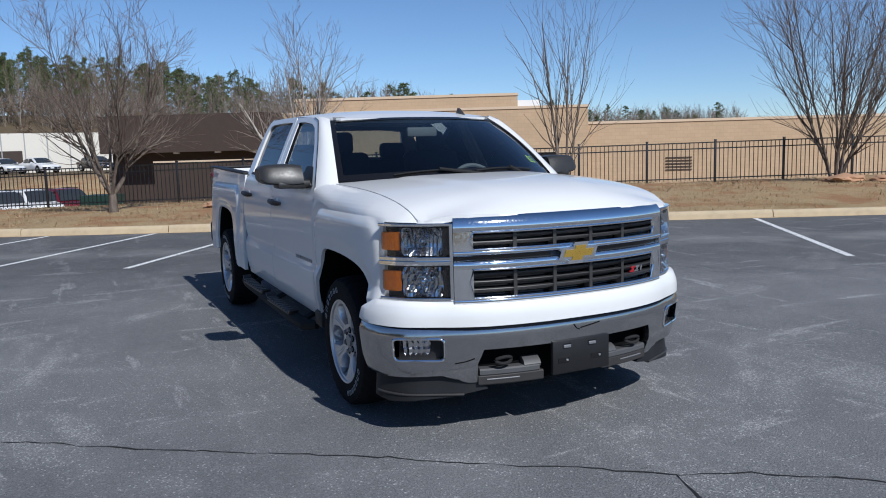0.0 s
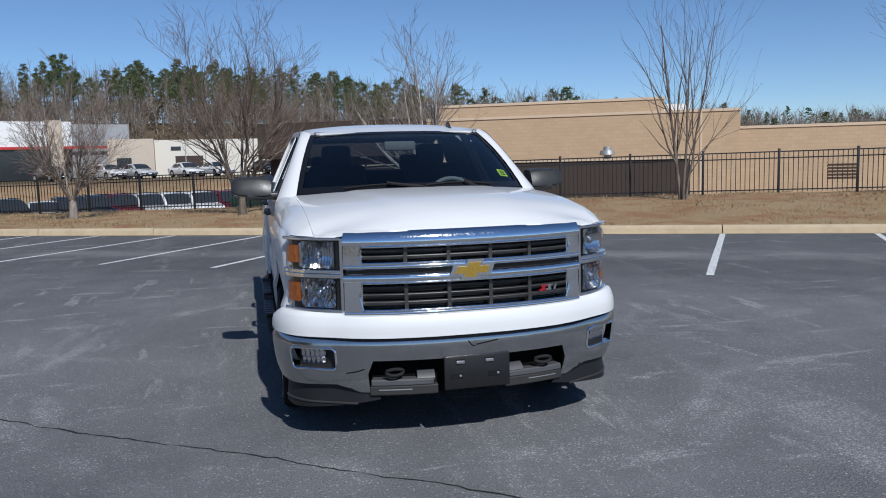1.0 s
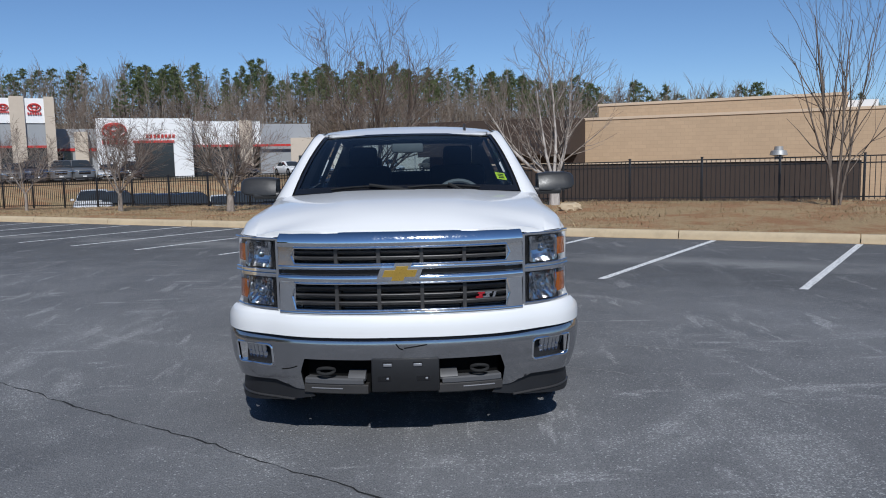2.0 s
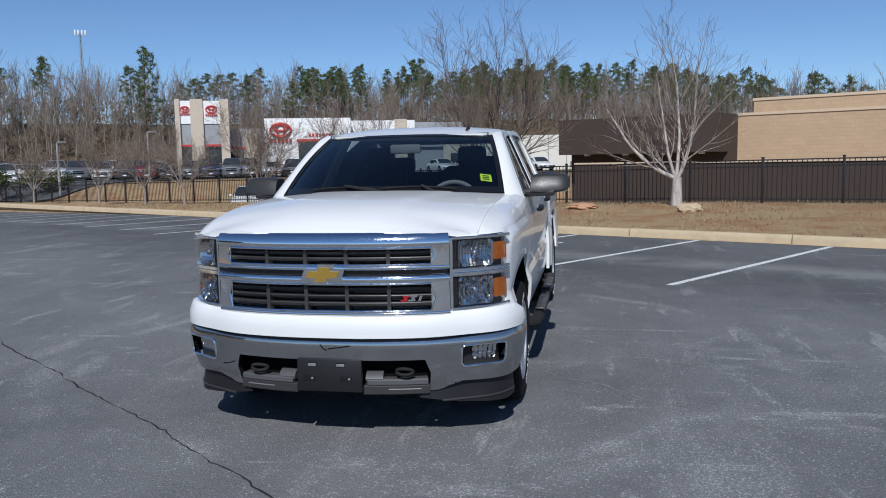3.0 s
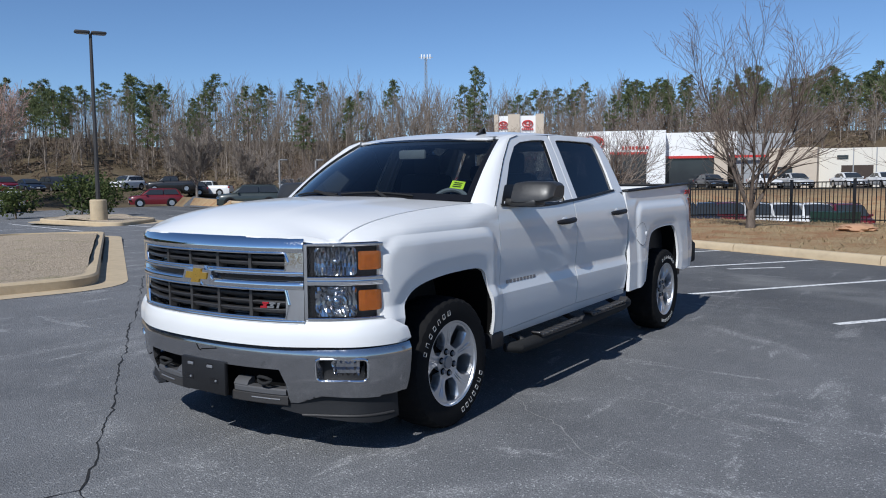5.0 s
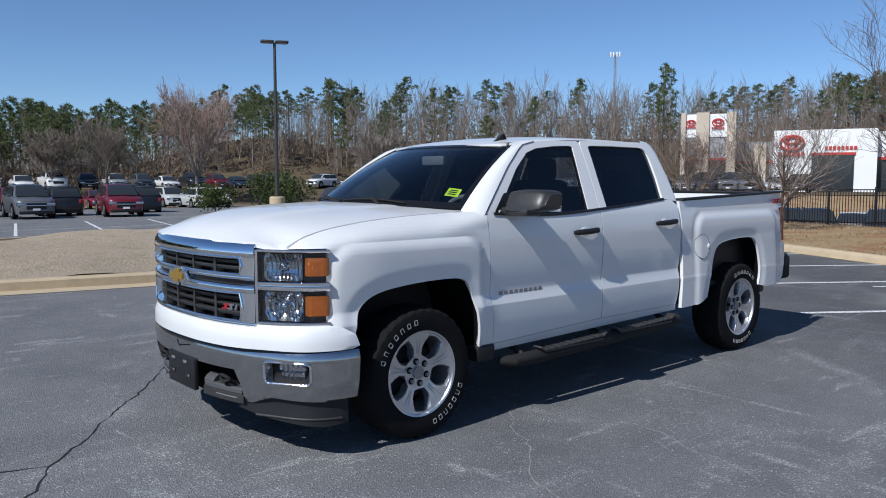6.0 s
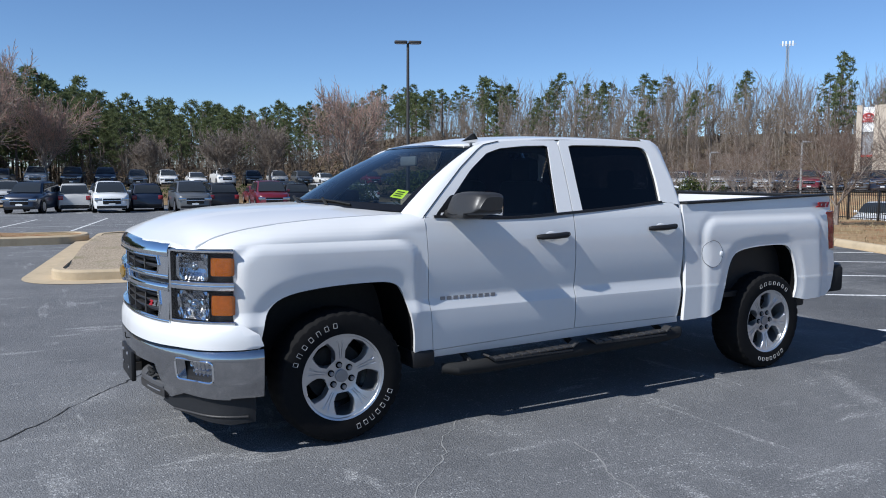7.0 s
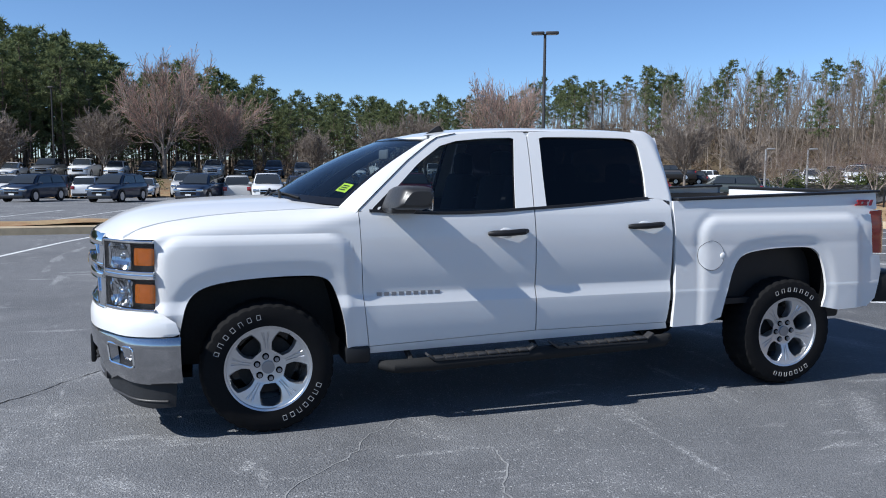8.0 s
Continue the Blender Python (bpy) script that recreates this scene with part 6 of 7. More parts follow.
# ---- islands of mulch inside kerbs ----
def island(pts, z, mat, label, kerb_width=0.16, height=0.15, apron=0.0, corner=1.1):
    """A raised bed with a kerb round it, and a concrete apron where it has one."""
    isl = thing("kerb_island", label, "kerb island", kind="structure")
    pts = rounded(pts, corner, 6)
    c = sum((Vector((*p, 0)) for p in pts), Vector()) / len(pts)
    k = len(pts)

    def shifted(out):
        res = []
        for i in range(k):
            a, b = Vector((*pts[i - 1], 0)), Vector((*pts[(i + 1) % k], 0))
            t = (b - a).normalized()
            nrm = Vector((t.y, -t.x, 0))
            if nrm.dot(Vector((*pts[i], 0)) - c) < 0:
                nrm = -nrm
            res.append(Vector((*pts[i], 0)) + nrm * out)
        return res

    bm = bmesh.new()
    rings = [[bm.verts.new(p + Vector((0, 0, z + h))) for p in shifted(o)] for o, h in ((0, -0.2), (0, height - 0.03), (-0.03, height), (-kerb_width, height), (-kerb_width, -0.1))]
    for a, b in zip(rings, rings[1:]):
        for i in range(k):
            bm.faces.new((a[i], a[(i + 1) % k], b[(i + 1) % k], b[i]))
    bmesh.ops.recalc_face_normals(bm, faces=bm.faces[:])
    part("island_kerb", bm, KERB, isl, sharp=40)
    inner = shifted(-kerb_width)
    bed = sheet([(p.x, p.y) for p in inner], lambda x, y: (x, y, z + height - 0.03 + 0.05 * noise.noise((x * 0.8, y * 0.8, 1)) + 0.10 * smoothstep(0.2, 2.0, min(math.hypot(x - q.x, y - q.y) for q in inner))), 0.35)
    part("mulch_bed", bed, mat, isl, "pale dry mulch and dead grass")
    if apron:
        bm = bmesh.new()
        a = [bm.verts.new(p + Vector((0, 0, z + 0.006))) for p in shifted(apron)]
        b = [bm.verts.new(p + Vector((0, 0, z + 0.006))) for p in shifted(-0.02)]
        for i in range(k):
            bm.faces.new((a[i], a[(i + 1) % k], b[(i + 1) % k], b[i]))
        bmesh.ops.recalc_face_normals(bm, faces=bm.faces[:])
        part("apron", bm, KERB, isl)
    return isl


island([(-7.45, -1.10), (-6.70, 2.45), (-16.0, 8.35), (-17.4, 6.5), (-15.6, 0.45)], 0.0, MULCH, "kerbed island with pale dry mulch", apron=0.40, corner=0.6)
first_island = bpy.data.objects["kerb_island"]
# black strip for the drain slot and the shade along this kerb face
slot = box(0, 5.8, -0.014, 0.02, 0.012, 0.115)
bmesh.ops.transform(slot, matrix=pose(-9.6, 4.29, 0, 0, 0, math.degrees(math.atan2(5.9, -9.3))), verts=slot.verts[:])
part("drain_slot", slot, WELL_BLACK, first_island, "black drain slot and painted shade on the kerb face", smooth=False)
island([(-29.6, 13.5), (-22.9, 13.2), (-25.2, 16.6), (-32.0, 17.6)], -0.20, MULCH, "kerbed island with mulch round the lamp", apron=0.45)
island([(-16.3, 0.3), (-14.75, 0.2), (-14.7, -6.0), (-14.8, -14.0), (-16.5, -14.0)], 0.0, EARTH, "long low kerbed median with dry grass", apron=0.0)


# ---- bare trees ----
def grow(rng, p, d, length, radius, level, out, lift, spread, kids, steps=5):
    """Adds the tubes of a branch and of all that grows from it to out[level]."""
    n = steps if level == 0 else 5 if level == 1 else 3
    pts, rad = [p.copy()], [radius]
    dirn = d.copy()
    for i in range(n):
        wob = Vector((rng.gauss(0, 1), rng.gauss(0, 1), rng.gauss(0, 1))) * (0.06 + 0.05 * level)
        dirn = (dirn + wob + Vector((0, 0, lift))).normalized()
        p = p + dirn * length / n
        pts.append(p.copy())
        rad.append(radius * (1 - 0.8 * (i + 1) / n))
        if level < len(kids) and i >= (1 if level == 0 else 0):
            for _ in range(kids[level]):
                if rng.random() < 0.85:
                    side = dirn.cross(Vector((rng.gauss(0, 1), rng.gauss(0, 1), rng.gauss(0, 1)))).normalized()
                    a = spread * rng.uniform(0.7, 1.3)
                    nd = (dirn * math.cos(a) + side * math.sin(a)).normalized()
                    grow(rng, p - dirn * length / n * rng.random(), nd, length * rng.uniform(0.42, 0.68) * (1.1 - 0.5 * i / n), max(0.0035, rad[-1] * rng.uniform(0.5, 0.75)), level + 1, out, lift, spread, kids, steps)
    out[min(level, 3)].append((pts, [max(r, 0.0028) for r in rad]))


def tubes_mesh(tubes, sides):
    verts, faces = [], []
    for pts, rad in tubes:
        base = len(verts)
        for i, q in enumerate(pts):
            dd = (pts[min(i + 1, len(pts) - 1)] - pts[max(i - 1, 0)]).normalized()
            a = dd.cross(Vector((0, 0, 1)) if abs(dd.z) < 0.9 else Vector((1, 0, 0))).normalized()
            b = dd.cross(a)
            for k in range(sides):
                t = 2 * math.pi * k / sides
                verts.append(q + (a * math.cos(t) + b * math.sin(t)) * rad[i])
        for i in range(len(pts) - 1):
            for k in range(sides):
                r, s = base + i * sides, base + (i + 1) * sides
                faces.append((r + k, r + (k + 1) % sides, s + (k + 1) % sides, s + k))
    return verts, faces


def data_object(name, verts, faces, mat, parent=None, label="", smooth=True):
    me = bpy.data.meshes.new(name)
    me.from_pydata(verts, [], faces)
    me.materials.append(mat)
    if smooth:
        me.polygons.foreach_set("use_smooth", [True] * len(me.polygons))
    ob = new(name, me)
    if parent:
        ob.parent = parent
    if label:
        ob["label"] = label
    return ob


def bare_tree(seed, m, height, breadth, stems, lean, lift, spread, kids, trunk, bark, twig, label, thick=1.0, least=0.0028):
    """A leafless tree of some stems that rise from one trunk."""
    rng = random.Random(seed)
    t = thing("bare_tree", label, "tree", m, "trees on the bank")
    out = [[], [], [], []]
    foot = Vector((0, 0, trunk))
    if trunk > 0.1:
        out[0].append(([Vector((0, 0, -0.15)), Vector((0.01, 0, trunk * 0.5)), foot + Vector((0.02, 0, 0.03))], [0.019 * height * thick, 0.015 * height * thick, 0.013 * height * thick]))
    # one leader, a long low limb and a few upright ones, for a tree without even stems
    limbs = ((185, 1.22, 0.80), (150, 0.85, 0.62), (95, 0.10, 1.0), (5, 0.30, 0.95), (35, 0.55, 0.78), (215, 0.34, 0.85))
    for k in range(stems or len(limbs)):
        a = 2 * math.pi * (k + rng.uniform(-0.3, 0.3)) / max(stems, 1)
        tilt, share = lean * rng.uniform(0.5, 1.2) if stems > 1 else 0.05, rng.uniform(0.72, 1.0)
        if not stems:
            a, tilt, share = radians(limbs[k][0]), limbs[k][1], limbs[k][2]
        d = Vector((math.cos(a) * math.sin(tilt), math.sin(a) * math.sin(tilt), math.cos(tilt)))
        start = foot + Vector((math.cos(a), math.sin(a), 0)) * (0.05 if trunk > 0.1 else 0.10)
        if trunk <= 0.1:
            start.z = -0.1
        grow(rng, start, d, (height - trunk) * share, 0.0075 * height * thick * rng.uniform(0.6, 1.1), 0, out, lift, spread, kids, 8)
    everything = [q for level in out for pts, _ in level for q in pts]
    kz = height / max(q.z for q in everything)
    wide = sorted(math.hypot(q.x, q.y) for q in everything)[int(len(everything) * 0.95)]
    kx = breadth / 2 / wide
    for level in out:
        for pts, _ in level:
            for q in pts:
                q.x, q.y, q.z = q.x * kx, q.y * kx, q.z * (kz if q.z > 0 else 1)
    for level in out:
        for pts, rad in level:
            rad[:] = [max(v, least) for v in rad]
    for i, (pts, rad) in enumerate(out[0]):
        data_object("stem", *tubes_mesh([(pts, rad)], 8), bark, t)
    for name, levels, sides in (("crown", (1, 2), 4), ("twig_crown", (3,), 3)):
        tubes = [b if level < 3 else ((b[0][0], b[0][-1]), (b[1][0], b[1][-1])) for level in levels for b in out[level]]
        if tubes:
            tagged(data_object(name, *tubes_mesh(tubes, sides), (PALE_BARK if bark is WHITE_BARK else bark) if 1 in levels else twig, t), kind="stuff")
    return t


BANK = lambda x, y: ground_z(x, y) - 0.03
VASE = "leafless multi-stemmed tree on the grassy bank"
WIDE = "leafless spreading tree with pale bark on the bank"
for seed, x, y, h, w, stems, lean, lift, spread, kids, trunk, bark in (
    (11, 16.1, 9.9, 7.4, 4.2, 7, 0.30, 0.10, 0.42, (2, 2, 1), 0.0, BARK),
    (12, 9.65, 13.1, 6.6, 2.9, 3, 0.12, 0.11, 0.50, (2, 1), 0.0, BARK),
    (13, 3.5, 16.1, 5.3, 3.7, 0, 0.75, 0.08, 0.46, (2, 1, 1), 1.0, WHITE_BARK),
    (14, -1.35, 16.6, 5.5, 4.2, 5, 0.62, 0.09, 0.52, (2, 2, 1), 0.6, BARK),
    (15, -6.0, 19.0, 4.4, 4.0, 6, 0.80, 0.07, 0.52, (2, 2, 1), 0.7, PALE_BARK),
    (16, -10.3, 21.4, 3.9, 3.2, 5, 0.85, 0.05, 0.62, (2, 2, 2), 0.8, PALE_BARK),
):
    bare_tree(seed, pose(x, y, BANK(x, y)), h, w, stems, lean, lift, spread, kids, trunk, bark, TWIG_HAZE, VASE if trunk < 0.1 else WIDE, 1.7 if seed in (13, 15) else 1.3 if trunk > 0.1 else 1.0)
for seed, u in ((21, -24.5), (22, -27.4), (23, -31.2), (24, -37.6), (25, -46.4)):
    p = un(u, 15.0)
    bare_tree(seed, pose(p.x, p.y, BANK(p.x, p.y)), 3.6, 3.2, 5, 0.8, 0.04, 0.62, (2, 2, 1), 0.9, PALE_BARK, TWIG_HAZE, "small leafless tree with pale bark by the fence")

# bare trees in the far lot
for seed, az, d, h, twig, lean in ((31, 91.2, 80, 12.6, BUD_TWIG, 0.6), (32, 87.4, 82, 9.6, BUD_TWIG, 0.55), (33, 95.0, 80, 7.0, TWIG_HAZE, 0.5), (34, 101.3, 72, 6.4, TWIG_HAZE, 0.6), (35, 67.3, 80, 11.6, BUD_TWIG, 0.55), (36, 73.0, 84, 7.6, TWIG_HAZE, 0.5), (37, 76.3, 84, 6.2, TWIG_HAZE, 0.5), (38, 81.0, 90, 6.0, TWIG_HAZE, 0.5), (39, 54.5, 74, 7.0, TWIG_HAZE, 0.6), (40, 50.5, 72, 6.0, TWIG_HAZE, 0.6)):
    m = far_pose(az, d, eye=(5.0, -1.2))
    x, y = m.translation.x, m.translation.y
    bare_tree(seed, pose(x, y, ground_z(x, y)), h, h * 0.76, 8, lean * 1.25, 0.045, 0.50, (2, 2, 1), h * 0.20, PALE_BARK, twig if twig is BUD_TWIG else LIMB_BARK, "leafless budding tree at the far lot" if twig is BUD_TWIG else "leafless tree at the far lot", 1.1, 0.016)


# ---- shrubs ----
def leaf_cloud(rng, blobs, count, size, slim=0.6):
    """Small leaf triangles scattered through a set of balls."""
    verts, faces = [], []
    for c, r in blobs:
        for _ in range(count):
            v = Vector((rng.gauss(0, 1), rng.gauss(0, 1), rng.gauss(0, 1))).normalized() * r * rng.uniform(0.55, 1.05)
            q = Vector(c) + v
            a = Vector((rng.gauss(0, 1), rng.gauss(0, 1), rng.gauss(0, 1))).normalized() * size * rng.uniform(0.6, 1.3)
            b = a.cross(Vector((rng.gauss(0, 1), rng.gauss(0, 1), rng.gauss(0, 1)))).normalized() * size * slim
            i = len(verts)
            verts += [q - a, q + b, q + a, q - b]
            faces.append((i, i + 1, i + 2, i + 3))
    return verts, faces


def shrub(seed, x, y, w, h):
    rng = random.Random(seed)
    s = thing("shrub", "rounded evergreen shrub by the far lot", "shrub", pose(x, y, ground_z(x, y)), "shrubs")
    blobs = [((rng.uniform(-0.5, 0.5) * w, rng.uniform(-0.5, 0.5) * w, h * rng.uniform(0.3, 0.75)), h * rng.uniform(0.2, 0.36)) for _ in range(14)]
    data_object("foliage", *leaf_cloud(rng, blobs, 90, 0.10), SHRUB, s, smooth=False)
    data_object("stem", *tubes_mesh([([Vector((0, 0, -0.2)), Vector((0, 0, h * 0.4)), Vector(b[0])], [0.06, 0.05, 0.02]) for b in blobs[:6]], 5), BARK, s)


for seed, x, y, w, h in ((51, -35.2, 19.0, 2.0, 2.4), (52, -37.4, 21.2, 2.2, 2.5), (53, -39.2, 17.6, 2.0, 2.0), (54, -42.8, 42.0, 3.0, 2.4), (55, -39.8, 43.6, 2.8, 2.6), (56, -37.0, 45.0, 2.4, 2.2)):
    shrub(seed, x, y, w, h)

hedge_verts, hedge_faces = [], []
rng = random.Random(60)
for k in range(46):
    yy = -30 + 1.75 * k
    if rng.random() < 0.25:
        continue
    xx = -66 - 0.12 * yy + rng.uniform(-0.5, 0.5)
    zz = ground_z(xx, yy)
    v, f = leaf_cloud(rng, [((xx + rng.uniform(-0.6, 0.6), yy + rng.uniform(-0.9, 0.9), zz + 0.35), rng.uniform(0.4, 0.65)) for _ in range(3)], 45, 0.10)
    base = len(hedge_verts)
    hedge_verts += v
    hedge_faces += [tuple(i + base for i in q) for q in f]
tagged(data_object("hedge", hedge_verts, hedge_faces, SHRUB, smooth=False), "low clipped green hedge before the upper lot", "hedge", kind="stuff")


# ---- woods ----
def arrays(verts, faces):
    return np.array([tuple(v) for v in verts], dtype=float), faces


def bare_proto(seed):
    """A tall forest tree without leaves: its stem, and the limbs and twigs of its crown."""
    rng = random.Random(seed)
    out = [[], [], [], []]
    grow(rng, Vector((0, 0, 0)), Vector((0, 0, 1)), 1.0, 0.012, 0, out, 0.16, 0.40, (2, 2))
    low = 0.16 if seed % 2 else 0.40
    limbs = [([p[0], p[2], p[-1]], [max(rad[0], 0.0034), 0.0030, 0.0020]) for p, rad in out[1] if p[0].z > low]
    limbs += [([p[0], p[-1]], [0.0028, 0.0016]) for level in out[2:] for p, rad in level if p[0].z > low]
    stems = [(p, [max(0.0052, r) for r in rad]) for p, rad in out[0]]
    if seed % 3 == 0:
        stems.append(([p + Vector((0.02 + 0.05 * p.z, 0.01, 0)) for p in stems[0][0][:5]], [0.0045] * 5))
    sv, sf = arrays(*tubes_mesh(stems, 4))
    lv, lf = arrays(*tubes_mesh(limbs, 3))
    k = 1 / max(sv[:, 2].max(), lv[:, 2].max())
    sv[:, 2] *= k
    lv[:, 2] *= k
    return (sv, sf), (lv, lf)


def pine_proto(seed, clumps=60, needles=40, size=0.0190):
    """A forest pine: a bare straight stem under an uneven crown of needle clumps on short limbs."""
    rng = random.Random(seed)
    base = rng.uniform(0.36, 0.60)
    bend = rng.uniform(-0.015, 0.015)
    tubes = [([Vector((0, 0, 0)), Vector((bend, 0, 0.5)), Vector((0, bend, 0.97))], [0.0085, 0.0068, 0.002])]
    blobs = []
    for i in range(clumps):
        t = (i + rng.random()) / clumps
        h = base + (0.99 - base) * t
        reach = (0.030 + 0.125 * math.sin(math.pi * min(1, 0.30 + 0.72 * t)) ** 0.8) * rng.uniform(0.25, 1.15)
        a = rng.uniform(0, 2 * math.pi)
        blobs.append((Vector((reach * math.cos(a), reach * math.sin(a), h + 0.25 * reach)), rng.uniform(0.020, 0.042) * (1.15 - 0.4 * t)))
        if i % 3 == 0:
            tubes.append(([Vector((0, 0, h - 0.03)), blobs[-1][0]], [0.0025, 0.001]))
    for _ in range(5):
        h, a = rng.uniform(0.3, base), rng.uniform(0, 6.28)
        tubes.append(([Vector((0, 0, h)), Vector((0.06 * math.cos(a), 0.06 * math.sin(a), h + 0.01))], [0.002, 0.001]))
    verts, faces = [], []
    for c, r in blobs:
        for _ in range(needles):
            out = Vector((rng.gauss(0, 1), rng.gauss(0, 1), rng.gauss(0.35, 0.9))).normalized()
            foot = c + Vector((out.x, out.y, out.z * 0.6)) * r * rng.uniform(0.1, 0.8)
            wide = out.cross(Vector((rng.gauss(0, 1), rng.gauss(0, 1), rng.gauss(0, 1)))).normalized() * size * 0.24
            i = len(verts)
            verts += [foot - wide, foot + wide, foot + out * size * rng.uniform(0.8, 1.8)]
            faces.append((i, i + 1, i + 2))
    return arrays(*tubes_mesh(tubes, 4)), arrays(verts, faces)


BARE = [bare_proto(70 + k) for k in range(9)]
PINES = [pine_proto(90 + k) for k in range(8)]
BACK_PINES = [pine_proto(190 + k, 44, 26, 0.026) for k in range(6)]
SKYLINE = [(-75, 2.2), (-50, 2.6), (-38, 3.0), (-28, 4.2), (-18, 5.6), (-8, 6.6), (0, 7.4), (8, 7.6), (20, 7.4), (30, 7.2), (40, 7.8), (48, 7.8), (55, 7.2), (62, 6.6), (68, 5.6), (74, 5.1), (80, 5.6), (86, 6.8), (92, 7.7), (98, 9.2), (106, 10.2), (120, 10.4)]
REACH = [(-75, 330), (-40, 300), (-25, 210), (-10, 150), (0, 128), (20, 118), (35, 112), (45, 105), (58, 115), (66, 112), (76, 102), (84, 97), (92, 92), (98, 84), (120, 80)]
PINE_SHARE = [(-75, 0.06), (-25, 0.10), (-12, 0.2), (0, 0.45), (10, 0.55), (18, 0.4), (26, 0.14), (48, 0.16), (56, 0.40), (64, 0.6), (78, 0.8), (92, 0.92), (120, 0.95)]
soup = {"stem": ([], []), "limb": ([], []), "pine_stem": ([], []), "pine": ([], [])}
counts = {kind: 0 for kind in soup}
rng = random.Random(5)


def add_tree(kind, proto, x, y, z, h, turn, wide):
    v, f = proto
    c, s = math.cos(turn), math.sin(turn)
    w = np.empty_like(v)
    w[:, 0] = (v[:, 0] * c - v[:, 1] * s) * h * wide + x
    w[:, 1] = (v[:, 0] * s + v[:, 1] * c) * h * wide + y
    w[:, 2] = v[:, 2] * h + z
    soup[kind][0].append(w)
    soup[kind][1].append(np.array(f) + counts[kind])
    counts[kind] += len(v)


def forest_pine(protos, x, y, z, h, wide):
    k, turn = rng.randrange(len(protos)), rng.uniform(0, 6.28)
    add_tree("pine_stem", protos[k][0], x, y, z, h, turn, wide)
    add_tree("pine", protos[k][1], x, y, z, h, turn, wide)


az = -46.0
while az < 122:
    d0 = linear(REACH, az)
    for row in range(9):
        a = az + rng.uniform(-0.6, 0.6)
        d = d0 + row * d0 * 0.042 + rng.uniform(-2.5, 2.5)
        x, y = 2.0 - d * math.sin(radians(a)), -3.0 + d * math.cos(radians(a))
        z = ground_z(x, y) - 0.2
        top = 1.5 + d * math.tan(radians(linear(SKYLINE, a))) * (1 + 0.12 * noise.noise((a * 0.35, 2, 0)))
        h = max(5.0, (top - z) * rng.uniform(0.72, 1.02) * (0.90 + 0.015 * row))
        if rng.random() < linear(PINE_SHARE, a) * (0.75 + 0.7 * noise.noise((a * 0.25, 5, 1)) + 0.2) * (0.55 if row < 2 and a < 60 else 1.15):
            forest_pine(PINES if row < 4 else BACK_PINES, x, y, z, h * (0.93 if a < 55 else 1.0), rng.uniform(0.9, 1.3))
            if a > 80:
                forest_pine(BACK_PINES, x + rng.uniform(-2, 2), y + rng.uniform(-2, 2), z, h * rng.uniform(0.35, 0.7), 1.5)
        else:
            k, turn, wide, tall = rng.randrange(len(BARE)), rng.uniform(0, 6.28), rng.uniform(0.55, 0.9), h * rng.uniform(0.9, 1.04)
            add_tree("stem", BARE[k][0], x, y, z, tall, turn, wide)
            add_tree("limb", BARE[k][1], x, y, z, tall, turn, wide)
        # saplings and brush between the tall stems
        for _ in range(0 if row > 7 or a > 84 else 2 if row < 3 or a < 24 else 1):
            k, turn = rng.randrange(len(BARE)), rng.uniform(0, 6.28)
            small, sx, sy = h * rng.uniform(0.40, 0.85), x + rng.uniform(-3, 3), y + rng.uniform(-3, 3)
            add_tree("stem", BARE[k][0], sx, sy, z, small, turn, 0.8)
            add_tree("limb", BARE[k][1], sx, sy, z - small * 0.2, small, turn, 1.0)
    az += math.degrees(2.5 / d0)
# a lone taller pine on the ridge
m = far_pose(33.6, 118, 0, (5.0, -1.7))
forest_pine(PINES[:1], m.translation.x, m.translation.y, 1.0, 17.0, 0.9)
for kind, name, mat, label in (("stem", "bare_stems", WOOD_BARK, "pale grey stems of the leafless woods"), ("limb", "bare_crowns", LIMB_BARK, "dense grey-brown leafless crowns on the horizon"), ("pine_stem", "pine_stems", PINE_BARK, "slim brown pine stems of the far woods"), ("pine", "pine_crowns", PINE, "dark green pine crowns of the far woods")):
    v, f = np.concatenate(soup[kind][0]), np.concatenate(soup[kind][1])
    me = bpy.data.meshes.new(name)
    me.vertices.add(len(v))
    me.vertices.foreach_set("co", v.ravel())
    me.loops.add(f.size)
    me.loops.foreach_set("vertex_index", f.ravel())
    me.polygons.add(len(f))
    me.polygons.foreach_set("loop_start", np.arange(0, f.size, f.shape[1]))
    me.update(calc_edges=True)
    me.materials.append(mat)
    tagged(new(name, me), label, "woods", kind="stuff")
# brown undergrowth at the foot of the woods
v, f = [], []
az = -70.0
while az < 116:
    d = linear(REACH, az) - 3 + rng.uniform(-3, 3)
    c = []
    for deep in (0, 7, 14, 22, 32, 44):
        x, y = 2.0 - (d + deep) * math.sin(radians(az)), -3.0 + (d + deep) * math.cos(radians(az))
        ball = rng.uniform(0.8, 1.7) + deep * 0.03
        roof = 1.5 + (d + deep) * math.tan(radians(linear(SKYLINE, az))) * linear([(-70, 0.66), (50, 0.62), (64, 0.44), (76, 0.5), (120, 0.62)], az) - ball
        c.append(((x + rng.uniform(-2, 2), y + rng.uniform(-2, 2), min(roof, ground_z(x, y) + rng.uniform(0.2, 1.2) + deep * (0.12 if az < 70 else 0.20))), ball))
    a, b = leaf_cloud(rng, c, 74, 0.28, 0.30)
    f += [tuple(i + len(v) for i in q) for q in b]
    v += a
    az += math.degrees(1.6 / d)
tagged(data_object("undergrowth", v, f, UNDERGROWTH, smooth=False), "brown leafless undergrowth at the edge of the woods", "undergrowth", kind="stuff")


